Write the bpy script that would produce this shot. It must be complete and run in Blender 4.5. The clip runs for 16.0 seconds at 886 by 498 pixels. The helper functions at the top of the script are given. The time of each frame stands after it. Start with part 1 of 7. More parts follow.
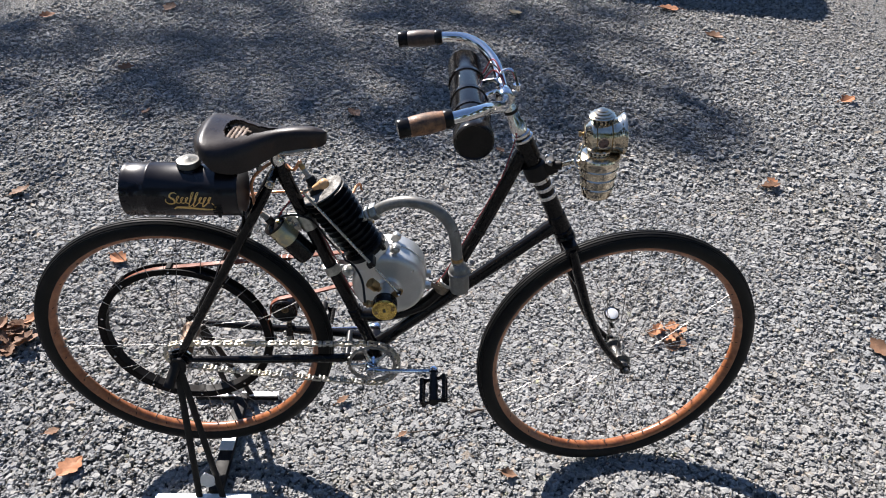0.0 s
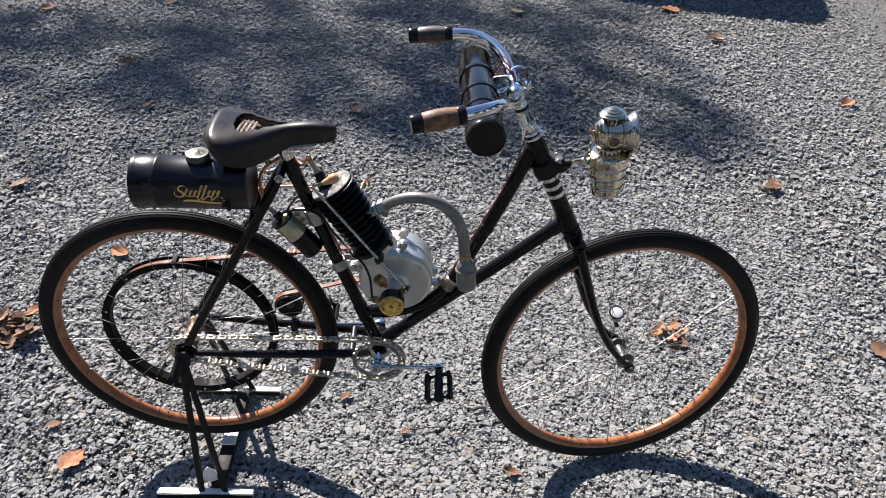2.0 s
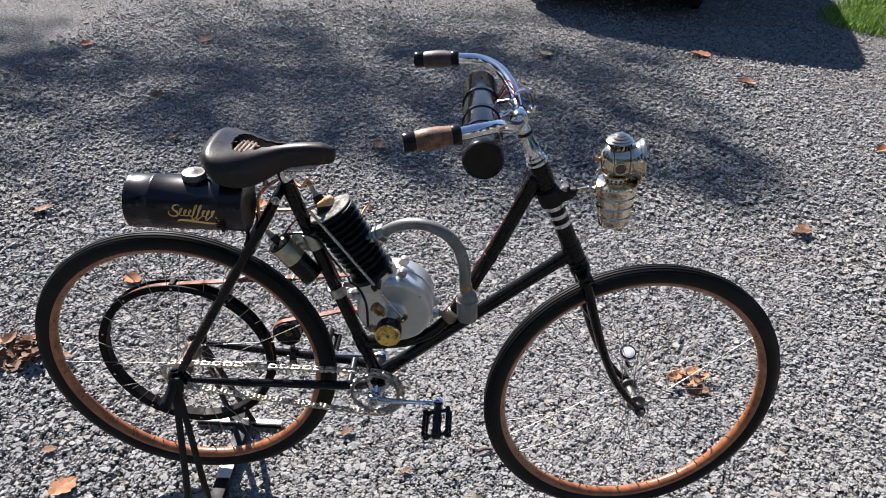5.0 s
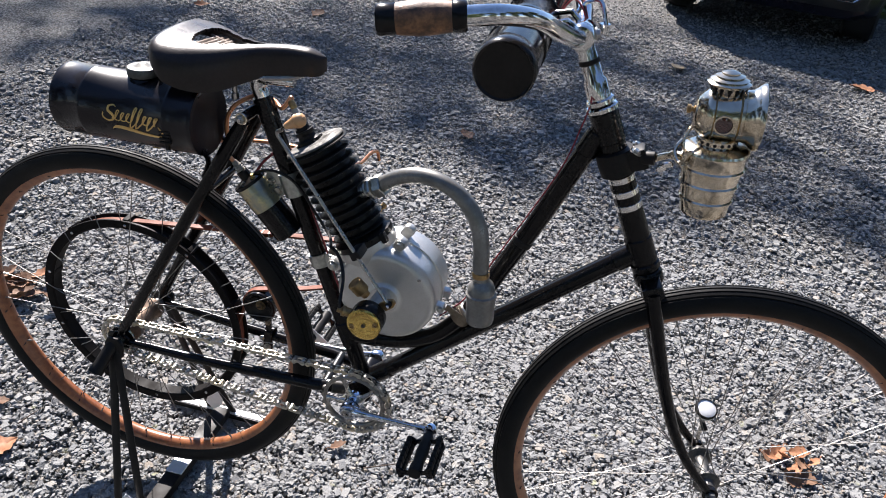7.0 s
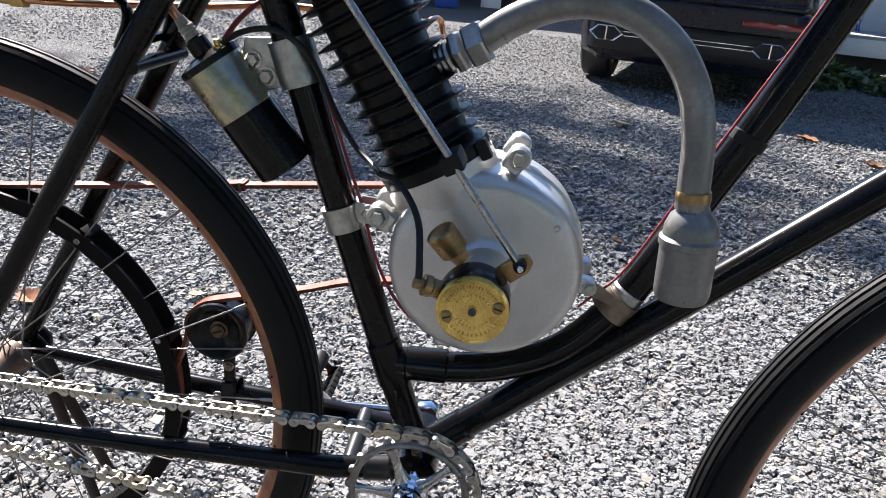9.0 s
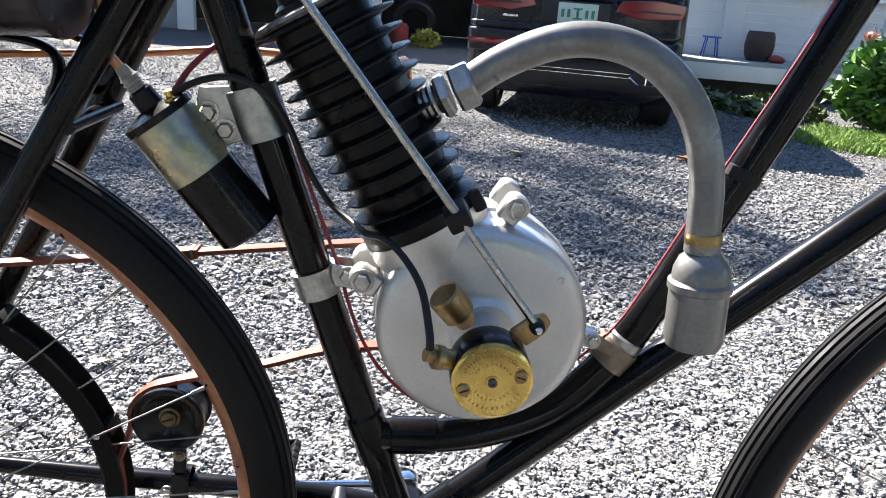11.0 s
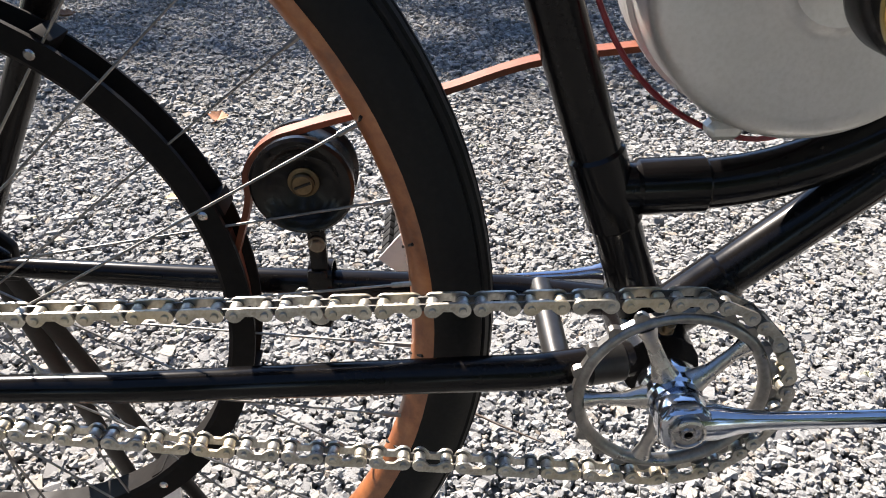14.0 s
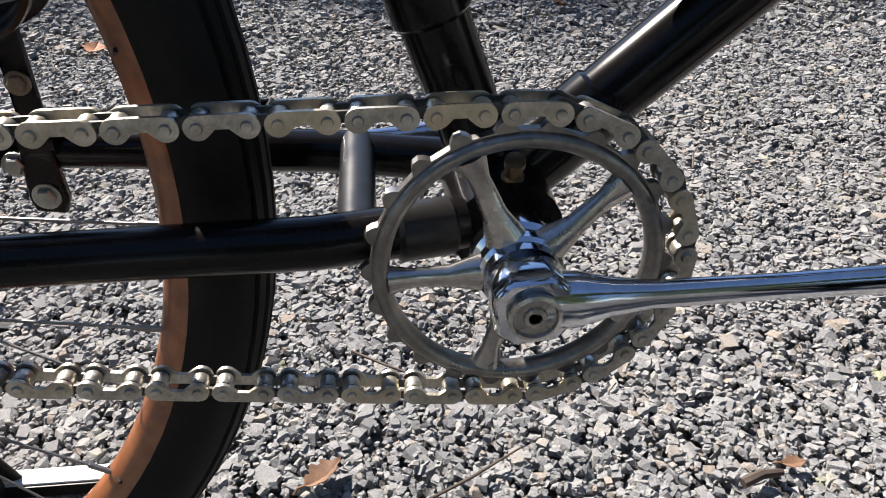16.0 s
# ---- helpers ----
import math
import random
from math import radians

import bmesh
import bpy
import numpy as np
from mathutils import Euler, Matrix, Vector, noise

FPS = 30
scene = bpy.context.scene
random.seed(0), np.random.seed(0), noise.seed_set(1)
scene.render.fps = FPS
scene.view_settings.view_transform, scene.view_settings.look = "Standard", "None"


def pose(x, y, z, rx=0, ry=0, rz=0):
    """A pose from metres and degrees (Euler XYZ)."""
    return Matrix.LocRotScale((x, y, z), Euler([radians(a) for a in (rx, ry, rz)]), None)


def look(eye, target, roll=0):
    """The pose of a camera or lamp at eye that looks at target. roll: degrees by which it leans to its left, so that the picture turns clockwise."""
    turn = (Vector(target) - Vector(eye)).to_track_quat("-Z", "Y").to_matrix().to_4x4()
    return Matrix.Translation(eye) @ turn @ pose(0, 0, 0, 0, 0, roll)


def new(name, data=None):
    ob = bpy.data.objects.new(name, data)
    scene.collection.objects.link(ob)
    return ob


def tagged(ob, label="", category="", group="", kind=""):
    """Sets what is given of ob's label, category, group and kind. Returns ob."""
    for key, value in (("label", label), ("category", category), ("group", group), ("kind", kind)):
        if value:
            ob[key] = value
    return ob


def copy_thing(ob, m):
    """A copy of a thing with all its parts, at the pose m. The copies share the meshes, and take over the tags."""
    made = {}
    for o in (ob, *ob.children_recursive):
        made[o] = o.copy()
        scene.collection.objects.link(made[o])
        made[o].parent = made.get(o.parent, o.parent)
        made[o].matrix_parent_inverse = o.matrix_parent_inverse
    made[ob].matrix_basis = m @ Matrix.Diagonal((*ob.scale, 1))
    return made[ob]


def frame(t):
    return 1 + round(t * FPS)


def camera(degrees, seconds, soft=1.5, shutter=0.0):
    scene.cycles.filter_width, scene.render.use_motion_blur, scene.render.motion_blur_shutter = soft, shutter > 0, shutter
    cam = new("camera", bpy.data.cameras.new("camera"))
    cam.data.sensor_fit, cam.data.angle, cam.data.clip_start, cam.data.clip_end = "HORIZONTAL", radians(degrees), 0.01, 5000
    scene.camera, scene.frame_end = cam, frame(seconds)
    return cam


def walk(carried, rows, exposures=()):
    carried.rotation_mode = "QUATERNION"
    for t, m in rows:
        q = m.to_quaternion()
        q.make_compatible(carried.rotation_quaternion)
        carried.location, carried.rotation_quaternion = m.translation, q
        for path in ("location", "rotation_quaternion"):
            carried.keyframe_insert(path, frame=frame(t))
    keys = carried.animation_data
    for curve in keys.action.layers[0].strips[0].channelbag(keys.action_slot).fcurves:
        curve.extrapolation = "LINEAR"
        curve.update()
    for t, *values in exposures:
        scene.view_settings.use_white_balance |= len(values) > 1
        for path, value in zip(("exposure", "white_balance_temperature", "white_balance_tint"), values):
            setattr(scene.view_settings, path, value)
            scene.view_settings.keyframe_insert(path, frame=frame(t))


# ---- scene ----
cam = camera(61.3, 16.0, soft=1.0)
PATH = [
    (0, (0.144, -1.318, 1.618), (0.167, 0.302, 0.446), 0.8),
    (0.5, (0.129, -1.33, 1.619), (0.169, 0.287, 0.442), 1.3),
    (1, (0.121, -1.324, 1.617), (0.159, 0.291, 0.438), 1.4),
    (1.5, (0.117, -1.32, 1.616), (0.151, 0.297, 0.439), 1.5),
    (2, (0.117, -1.32, 1.614), (0.154, 0.298, 0.439), 1.8),
    (2.5, (0.118, -1.319, 1.613), (0.158, 0.299, 0.439), 2.1),
    (3, (0.114, -1.316, 1.612), (0.147, 0.304, 0.439), 2.1),
    (3.5, (0.114, -1.316, 1.61), (0.134, 0.31, 0.445), 2.0),
    (3.7, (0.113, -1.319, 1.609), (0.129, 0.31, 0.45), 1.9),
    (5.8, (0.26, -1.245, 1.443), (0.106, 0.452, 0.396), 2.6),
    (6, (0.276, -1.223, 1.4), (0.091, 0.469, 0.35), 3.1),
    (6.5, (0.298, -1.082, 1.303), (0.034, 0.593, 0.243), 4.3),
    (7, (0.326, -0.961, 1.27), (-0.032, 0.711, 0.233), 4.9),
    (7.5, (0.328, -0.866, 1.126), (-0.071, 0.865, 0.206), 5.4),
    (8, (0.209, -0.776, 0.988), (-0.093, 1.011, 0.143), 5.4),
    (8.2, (0.167, -0.72, 0.933), (-0.113, 1.08, 0.106), 5.3),
    (10.3, (-0.023, -0.565, 0.805), (0.111, 1.316, 0.139), 5.2),
    (10.5, (-0.023, -0.563, 0.803), (0.122, 1.319, 0.142), 5.1),
    (11, (-0.03, -0.547, 0.832), (0.124, 1.338, 0.18), 4.5),
    (11.5, (-0.05, -0.534, 0.871), (0.088, 1.366, 0.262), 3.8),
    (11.7, (-0.073, -0.525, 0.89), (0.059, 1.375, 0.279), 3.6),
    (12, (-0.126, -0.513, 0.907), (0.018, 1.38, 0.278), 3.3),
    (12.2, (-0.133, -0.523, 0.909), (-0.039, 1.373, 0.279), 2.7),
    (12.5, (-0.125, -0.549, 0.868), (0.015, 1.317, 0.164), 2.4),
    (12.7, (-0.103, -0.572, 0.83), (0.031, 1.277, 0.082), 2.1),
    (13, (-0.092, -0.571, 0.784), (0.026, 1.249, -0.037), 1.5),
    (13.2, (-0.106, -0.556, 0.768), (0.007, 1.256, -0.072), 1.4),
    (13.5, (-0.113, -0.481, 0.723), (-0.047, 1.295, -0.194), 0.3),
    (14, (-0.128, -0.377, 0.655), (-0.115, 1.353, -0.349), -0.9),
    (14.5, (-0.132, -0.345, 0.602), (-0.117, 1.34, -0.475), -1.2),
    (15, (-0.092, -0.307, 0.552), (-0.021, 1.359, -0.551), -0.7),
    (15.5, (-0.054, -0.298, 0.53), (0.069, 1.367, -0.573), -0.3),
    (16, (-0.049, -0.288, 0.532), (0.102, 1.387, -0.552), -0.3),
]
walk(cam, [(t, look(eye, target, roll)) for t, eye, target, roll in PATH], [(0.0, 1.66, 5950, 14), (3.5, 1.66, 5950, 14), (6.0, 1.70, 5950, 16), (8.0, 1.92, 5900, 16), (10.5, 2.52, 6000, 14), (12.5, 2.84, 6050, 14), (13.5, 2.34, 6350, 14), (14.5, 2.14, 6300, 15), (15.0, 1.80, 6250, 15), (15.5, 1.70, 6200, 15), (16.0, 1.68, 6200, 15)])

# light: one low sun from beyond the bicycle, clear sky
SUN_FROM = Vector((-0.66, 0.95, 1.0)).normalized()
world = bpy.data.worlds.new("clear_sky")
scene.world = world
world.use_nodes = True
wn = world.node_tree.nodes
sky = wn.new("ShaderNodeTexSky")
sky.sky_type = 'NISHITA'
sky.sun_disc = False
sky.sun_elevation = math.asin(SUN_FROM.z)
sky.sun_rotation = math.atan2(SUN_FROM.x, SUN_FROM.y)
sky.dust_density = 0.1
sky.ozone_density = 2.0
wn["Background"].inputs["Strength"].default_value = 0.052
world.node_tree.links.new(sky.outputs[0], wn["Background"].inputs["Color"])
sun_data = bpy.data.lights.new("sun", 'SUN')
sun_data.energy, sun_data.angle, sun_data.color = 4.6, radians(0.55), (1.0, 0.905, 0.76)
sun = new("sun", sun_data)
sun.matrix_basis = look(SUN_FROM * 40, (0, 0, 0))

# ---------------------------------------------------------------- materials
def mat(name, color, rough=0.5, metal=0.0, coat=0.0, spec=0.5):
    m = bpy.data.materials.new(name)
    m.use_nodes = True
    b = m.node_tree.nodes["Principled BSDF"]
    b.inputs["Base Color"].default_value = (*color, 1)
    b.inputs["Roughness"].default_value = rough
    b.inputs["Metallic"].default_value = metal
    b.inputs["Coat Weight"].default_value = coat
    b.inputs["Coat Roughness"].default_value = 0.06
    b.inputs["Specular IOR Level"].default_value = spec
    return m


def bsdf(m):
    return m.node_tree.nodes["Principled BSDF"]


def node(m, kind, **values):
    n = m.node_tree.nodes.new(kind)
    for k, v in values.items():
        n.inputs[k.replace("_", " ")].default_value = v
    return n


def link(m, a, b):
    m.node_tree.links.new(a, b)


def coords(m, scale=(1, 1, 1), turn=(0, 0, 0)):
    tc, mp = m.node_tree.nodes.new("ShaderNodeTexCoord"), m.node_tree.nodes.new("ShaderNodeMapping")
    mp.inputs["Scale"].default_value, mp.inputs["Rotation"].default_value = scale, turn
    link(m, tc.outputs["Object"], mp.inputs["Vector"])
    return mp.outputs["Vector"]


def noise_of(m, scale, detail=4.0, vec=None, rough=0.55):
    n = node(m, "ShaderNodeTexNoise", Scale=scale, Detail=detail, Roughness=rough)
    link(m, vec or coords(m), n.inputs["Vector"])
    return n.outputs["Fac"]


def ramp(m, fac, stops):
    r = m.node_tree.nodes.new("ShaderNodeValToRGB")
    els = r.color_ramp.elements
    while len(els) < len(stops):
        els.new(0.5)
    for e, (p, c) in zip(els, stops):
        e.position = p
        e.color = (*c, 1) if len(c) == 3 else c
    link(m, fac, r.inputs["Fac"])
    return r.outputs["Color"]


def span(m, fac, a, b, lo, hi):
    n = node(m, "ShaderNodeMapRange")
    n.inputs["From Min"].default_value, n.inputs["From Max"].default_value = a, b
    n.inputs["To Min"].default_value, n.inputs["To Max"].default_value = lo, hi
    link(m, fac, n.inputs["Value"])
    return n.outputs["Result"]


def mixc(m, fac, a, b, mode='MIX'):
    n = m.node_tree.nodes.new("ShaderNodeMix")
    n.data_type, n.blend_type = 'RGBA', mode
    for sock, v in ((n.inputs[0], fac), (n.inputs[6], a), (n.inputs[7], b)):
        if isinstance(v, (int, float)):
            sock.default_value = v
        elif isinstance(v, tuple):
            sock.default_value = (*v, 1)
        else:
            link(m, v, sock)
    return n.outputs[2]


def bump(m, height, strength=0.3, distance=0.002):
    b = node(m, "ShaderNodeBump", Strength=strength, Distance=distance)
    link(m, height, b.inputs["Height"])
    link(m, b.outputs["Normal"], bsdf(m).inputs["Normal"])


def worn(name, color, dark, rough, metal=0.0, coat=0.0, big=9.0, small=160.0, amount=0.5, relief=0.1, depth=0.0004, spec=0.5):
    """A surface whose colour drifts at a large and a fine scale, with uneven gloss and slight relief."""
    m = mat(name, color, rough, metal, coat, spec)
    v = coords(m)
    a, b = noise_of(m, big, 5, v), noise_of(m, small, 3, v)
    c = mixc(m, span(m, a, 0.35, 0.7, 0.0, amount), color, dark)
    c = mixc(m, span(m, b, 0.4, 0.75, 0.0, amount * 0.7), c, dark)
    link(m, c, bsdf(m).inputs["Base Color"])
    link(m, span(m, a, 0.3, 0.7, rough * 0.75, min(1, rough * 1.35)), bsdf(m).inputs["Roughness"])
    if relief:
        bump(m, b, relief, depth)
    return m


M = {}
M["enamel"] = worn("black_enamel", (0.0034, 0.0033, 0.0038), (0.012, 0.010, 0.009), 0.19, coat=0.04, big=14, small=240, amount=0.4, relief=0.05, spec=0.18)
M["satin_black"] = worn("satin_black_paint", (0.005, 0.0048, 0.005), (0.016, 0.0135, 0.012), 0.55, big=22, small=220, amount=0.5, relief=0.1, spec=0.07)
M["dull_black"] = worn("dull_black_paint", (0.007, 0.0068, 0.007), (0.022, 0.019, 0.017), 0.5, big=20, small=200, amount=0.5, relief=0.15, spec=0.18)
M["fin_black"] = worn("heat_black_iron", (0.0040, 0.0040, 0.0044), (0.013, 0.012, 0.011), 0.30, big=30, small=210, amount=0.6, relief=0.55, depth=0.0008, spec=0.16)
M["tank_black"] = worn("tank_enamel", (0.0062, 0.0050, 0.0072), (0.014, 0.0112, 0.0135), 0.28, coat=0.14, big=10, small=200, amount=0.5, relief=0.05, spec=0.25)
M["rubber"] = worn("tyre_rubber", (0.0052, 0.0052, 0.0054), (0.017, 0.016, 0.015), 0.56, big=16, small=300, amount=0.5, relief=0.25, spec=0.14)
M["chrome"] = worn("nickel_chrome", (0.74, 0.735, 0.73), (0.36, 0.34, 0.32), 0.11, metal=1, big=34, small=300, amount=0.5, relief=0.04)
M["nickel"] = worn("aged_nickel", (0.72, 0.65, 0.53), (0.30, 0.23, 0.14), 0.17, metal=1, big=26, small=120, amount=0.6, relief=0.03)
M["steel"] = worn("bright_steel", (0.50, 0.49, 0.47), (0.22, 0.20, 0.18), 0.26, metal=1, big=40, small=400, amount=0.6, relief=0.05)
M["chain"] = worn("oiled_steel", (0.64, 0.625, 0.57), (0.21, 0.185, 0.145), 0.36, metal=0.85, big=90, small=500, amount=0.8, relief=0.06)
# some links keep a straw-coloured bloom
m = M["chain"]
old = bsdf(m).inputs["Base Color"].links[0].from_socket
info = m.node_tree.nodes.new("ShaderNodeObjectInfo")
link(m, mixc(m, span(m, info.outputs["Random"], 0.45, 0.8, 0.0, 0.4), old, (0.70, 0.57, 0.34)), bsdf(m).inputs["Base Color"])
M["zinc"] = worn("galvanised_steel", (0.46, 0.465, 0.44), (0.23, 0.235, 0.22), 0.36, metal=1, big=70, small=300, amount=0.7, relief=0.15)
M["alloy"] = worn("silver_painted_casting", (0.58, 0.575, 0.555), (0.40, 0.39, 0.36), 0.36, metal=0.68, big=18, small=420, amount=0.5, relief=0.14, depth=0.0006)
M["gray_paint"] = worn("grey_paint", (0.225, 0.222, 0.210), (0.115, 0.110, 0.098), 0.36, metal=0.45, big=40, small=220, amount=0.75, relief=0.15)
M["brass"] = worn("polished_brass", (0.76, 0.57, 0.17), (0.42, 0.27, 0.07), 0.22, metal=1, big=60, small=380, amount=0.7, relief=0.2)
M["ring_steel"] = worn("dull_plated_ring", (0.30, 0.29, 0.275), (0.11, 0.10, 0.09), 0.34, metal=0.95, big=50, small=380, amount=0.6, relief=0.08)
M["fitting_brass"] = worn("dull_brass_fitting", (0.56, 0.39, 0.15), (0.26, 0.17, 0.07), 0.34, metal=1, big=60, small=260, amount=0.6, relief=0.12)
M["bronze"] = worn("dark_bronze", (0.17, 0.12, 0.065), (0.06, 0.042, 0.026), 0.4, metal=0.9, big=60, small=260, amount=0.7, relief=0.15)
M["old_brass"] = worn("brown_brass", (0.42, 0.29, 0.13), (0.17, 0.11, 0.06), 0.36, metal=1, big=60, small=260, amount=0.7, relief=0.15)
M["copper"] = worn("copper_tube", (0.75, 0.37, 0.2), (0.4, 0.17, 0.08), 0.3, metal=1, big=40, small=200, amount=0.5, relief=0.08)
M["leather"] = worn("brown_saddle_leather", (0.013, 0.0098, 0.0092), (0.034, 0.025, 0.022), 0.32, big=12, small=260, amount=0.6, relief=0.25, depth=0.0008, spec=0.26)
M["belt"] = worn("red_brown_leather", (0.19, 0.057, 0.028), (0.09, 0.029, 0.016), 0.55, big=30, small=200, amount=0.7, relief=0.3, spec=0.2)
M["wood_knob"] = worn("turned_wood", (0.62, 0.36, 0.17), (0.42, 0.22, 0.09), 0.45, big=30, small=160, amount=0.5, relief=0.1)
M["cork"] = worn("cork_grip", (0.27, 0.125, 0.05), (0.045, 0.024, 0.015), 0.5, big=70, small=300, amount=1.0, relief=0.5, depth=0.001)
M["dark_cork"] = worn("dark_worn_cork", (0.075, 0.045, 0.032), (0.014, 0.010, 0.009), 0.45, big=70, small=300, amount=0.9, relief=0.4, depth=0.001)
M["head_iron"] = worn("bare_head_iron", (0.30, 0.29, 0.27), (0.045, 0.042, 0.038), 0.82, metal=0.15, big=60, small=240, amount=0.95, relief=0.5, depth=0.0008, spec=0.15)
M["hard_rubber"] = worn("black_hard_rubber", (0.006, 0.0056, 0.0056), (0.020, 0.017, 0.015), 0.2, big=30, small=220, amount=0.5, relief=0.1, spec=0.18)
M["leatherette"] = worn("black_leatherette", (0.0028, 0.0026, 0.0028), (0.008, 0.007, 0.0065), 0.13, coat=0.05, big=20, small=340, amount=0.5, relief=0.1, depth=0.0003, spec=0.12)
M["red_wire"] = worn("red_wire_sleeve", (0.20, 0.010, 0.016), (0.09, 0.006, 0.009), 0.45, big=40, small=200, amount=0.4)
M["pink_wire"] = worn("red_wire_cloth", (0.28, 0.022, 0.028), (0.13, 0.012, 0.014), 0.6, big=40, small=200, amount=0.5)
M["black_wire"] = worn("black_wire_sleeve", (0.008, 0.0075, 0.007), (0.025, 0.022, 0.02), 0.5, big=40, small=200, amount=0.4, spec=0.3)
M["gold_leaf"] = worn("gold_lettering", (0.72, 0.50, 0.19), (0.5, 0.31, 0.09), 0.35, metal=0.7, big=60, small=300, amount=0.5)
M["label_gold"] = worn("worn_gold_label", (0.60, 0.49, 0.26), (0.26, 0.28, 0.25), 0.3, metal=0.9, big=55, small=260, amount=0.95, relief=0.05)
M["spoke"] = worn("old_plated_wire", (0.30, 0.29, 0.275), (0.11, 0.10, 0.09), 0.48, metal=0.9, big=30, small=300, amount=0.6, relief=0)
M["ceramic"] = worn("glazed_ceramic", (0.40, 0.385, 0.34), (0.17, 0.155, 0.125), 0.3, big=60, small=240, amount=0.75)
M["bridge_steel"] = worn("grimy_black_steel", (0.030, 0.029, 0.028), (0.012, 0.011, 0.010), 0.34, metal=0.5, big=45, small=220, amount=0.8, relief=0.15)
M["dark_steel"] = worn("darkened_steel", (0.15, 0.147, 0.14), (0.04, 0.037, 0.034), 0.5, metal=0.8, big=45, small=220, amount=0.8, relief=0.15)
M["bright_plate"] = worn("bare_aluminium", (0.78, 0.78, 0.78), (0.6, 0.6, 0.6), 0.42, metal=0.25, big=20, small=160, amount=0.4)
M["tan_felt"] = worn("tan_webbing", (0.17, 0.12, 0.085), (0.06, 0.042, 0.03), 0.8, big=40, small=200, amount=0.6, relief=0.4)
M["tan_metal"] = worn("tarnished_strap_metal", (0.23, 0.19, 0.145), (0.10, 0.08, 0.06), 0.45, metal=0.8, big=40, small=220, amount=0.6, relief=0.1)
M["rusty_hub"] = worn("rusty_hub_shell", (0.17, 0.115, 0.08), (0.06, 0.04, 0.03), 0.5, metal=0.7, big=60, small=260, amount=0.8, relief=0.2)
M["cap_gray"] = worn("dull_grey_cap", (0.15, 0.15, 0.14), (0.05, 0.048, 0.043), 0.48, metal=0.6, big=60, small=260, amount=0.6, relief=0.1)
M["ruby"] = mat("dark_ruby_glass", (0.05, 0.01, 0.01), 0.05, coat=1)
M["lens"] = mat("lamp_glass", (0.9, 0.9, 0.9), 0.03)
bsdf(M["lens"]).inputs["Transmission Weight"].default_value = 0.9

# wood rims: long grain round the hoop, lacquered
m = M["rim_wood"] = mat("lacquered_rim_wood", (0.3, 0.12, 0.05), 0.36, coat=0.3)
v = coords(m)
g = noise_of(m, 40, 6, v, 0.7)
link(m, ramp(m, g, [(0.3, (0.12, 0.036, 0.014)), (0.5, (0.25, 0.085, 0.028)), (0.72, (0.37, 0.145, 0.052))]), bsdf(m).inputs["Base Color"])
bump(m, g, 0.12, 0.0005)

# bright steel of the pedal crank, blue of the reflected sky tinted in
M["crank"] = worn("plated_crank", (0.62, 0.66, 0.73), (0.34, 0.35, 0.38), 0.12, metal=1, big=30, small=240, amount=0.5, relief=0.05)


def stone_material(name, near):
    """Crushed grey stone: each stone its own grey, a few rusty or pale ones."""
    s = mat(name, (0.3, 0.3, 0.3), 0.9, spec=0.2)
    vv = coords(s)
    if near:
        geo = s.node_tree.nodes.new("ShaderNodeNewGeometry")
        rnd = geo.outputs["Random Per Island"]
    else:
        vor = node(s, "ShaderNodeTexVoronoi", Scale=85.0, Randomness=1.0)
        link(s, vv, vor.inputs["Vector"])
        sep = s.node_tree.nodes.new("ShaderNodeSeparateColor")
        link(s, vor.outputs["Color"], sep.inputs["Color"])
        rnd = sep.outputs["Red"]
    base = ramp(s, rnd, [(0.0, (0.13, 0.133, 0.137)), (0.12, (0.215, 0.219, 0.22)), (0.5, (0.275, 0.278, 0.274)), (0.8, (0.315, 0.316, 0.308)), (0.9, (0.345, 0.335, 0.31)), (0.95, (0.29, 0.24, 0.185)), (1.0, (0.39, 0.38, 0.35))])
    fine = noise_of(s, 330, 5, vv, 0.7)
    patch = noise_of(s, 1.3, 4, vv)
    grain = noise_of(s, 900, 4, vv, 0.75)
    base = mixc(s, span(s, grain, 0.45, 0.60, 0.0, 0.55), base, (0.12, 0.12, 0.125))
    base = mixc(s, span(s, fine, 0.46, 0.68, 0.0, 0.40), base, (0.13, 0.13, 0.13))
    base = mixc(s, span(s, patch, 0.45, 0.75, 0.0, 0.35), base, (0.25, 0.23, 0.2))
    # pale yellow-green lichen here and there
    lichen = noise_of(s, 26, 3, vv)
    base = mixc(s, span(s, lichen, 0.66, 0.74, 0.0, 0.55), base, (0.33, 0.33, 0.17))
    link(s, base, bsdf(s).inputs["Base Color"])
    if not near:
        # shade of the gaps between stones, painted in as darker cell edges
        base = mixc(s, span(s, vor.outputs["Distance"], 0.40, 0.60, 0.0, 0.85), base, (0.055, 0.054, 0.052))
        link(s, base, bsdf(s).inputs["Base Color"])
    if near:
        bump(s, fine, 0.8, 0.0024)
    else:
        vd = node(s, "ShaderNodeTexVoronoi", Scale=85.0, Randomness=1.0)
        link(s, vv, vd.inputs["Vector"])
        h = s.node_tree.nodes.new("ShaderNodeMath")
        h.operation = 'SUBTRACT'
        link(s, fine, h.inputs[0])
        link(s, vd.outputs["Distance"], h.inputs[1])
        bump(s, h.outputs[0], 0.85, 0.017)
    return s


M["stone"] = stone_material("crushed_stone", True)
M["gravel"] = stone_material("packed_gravel", False)

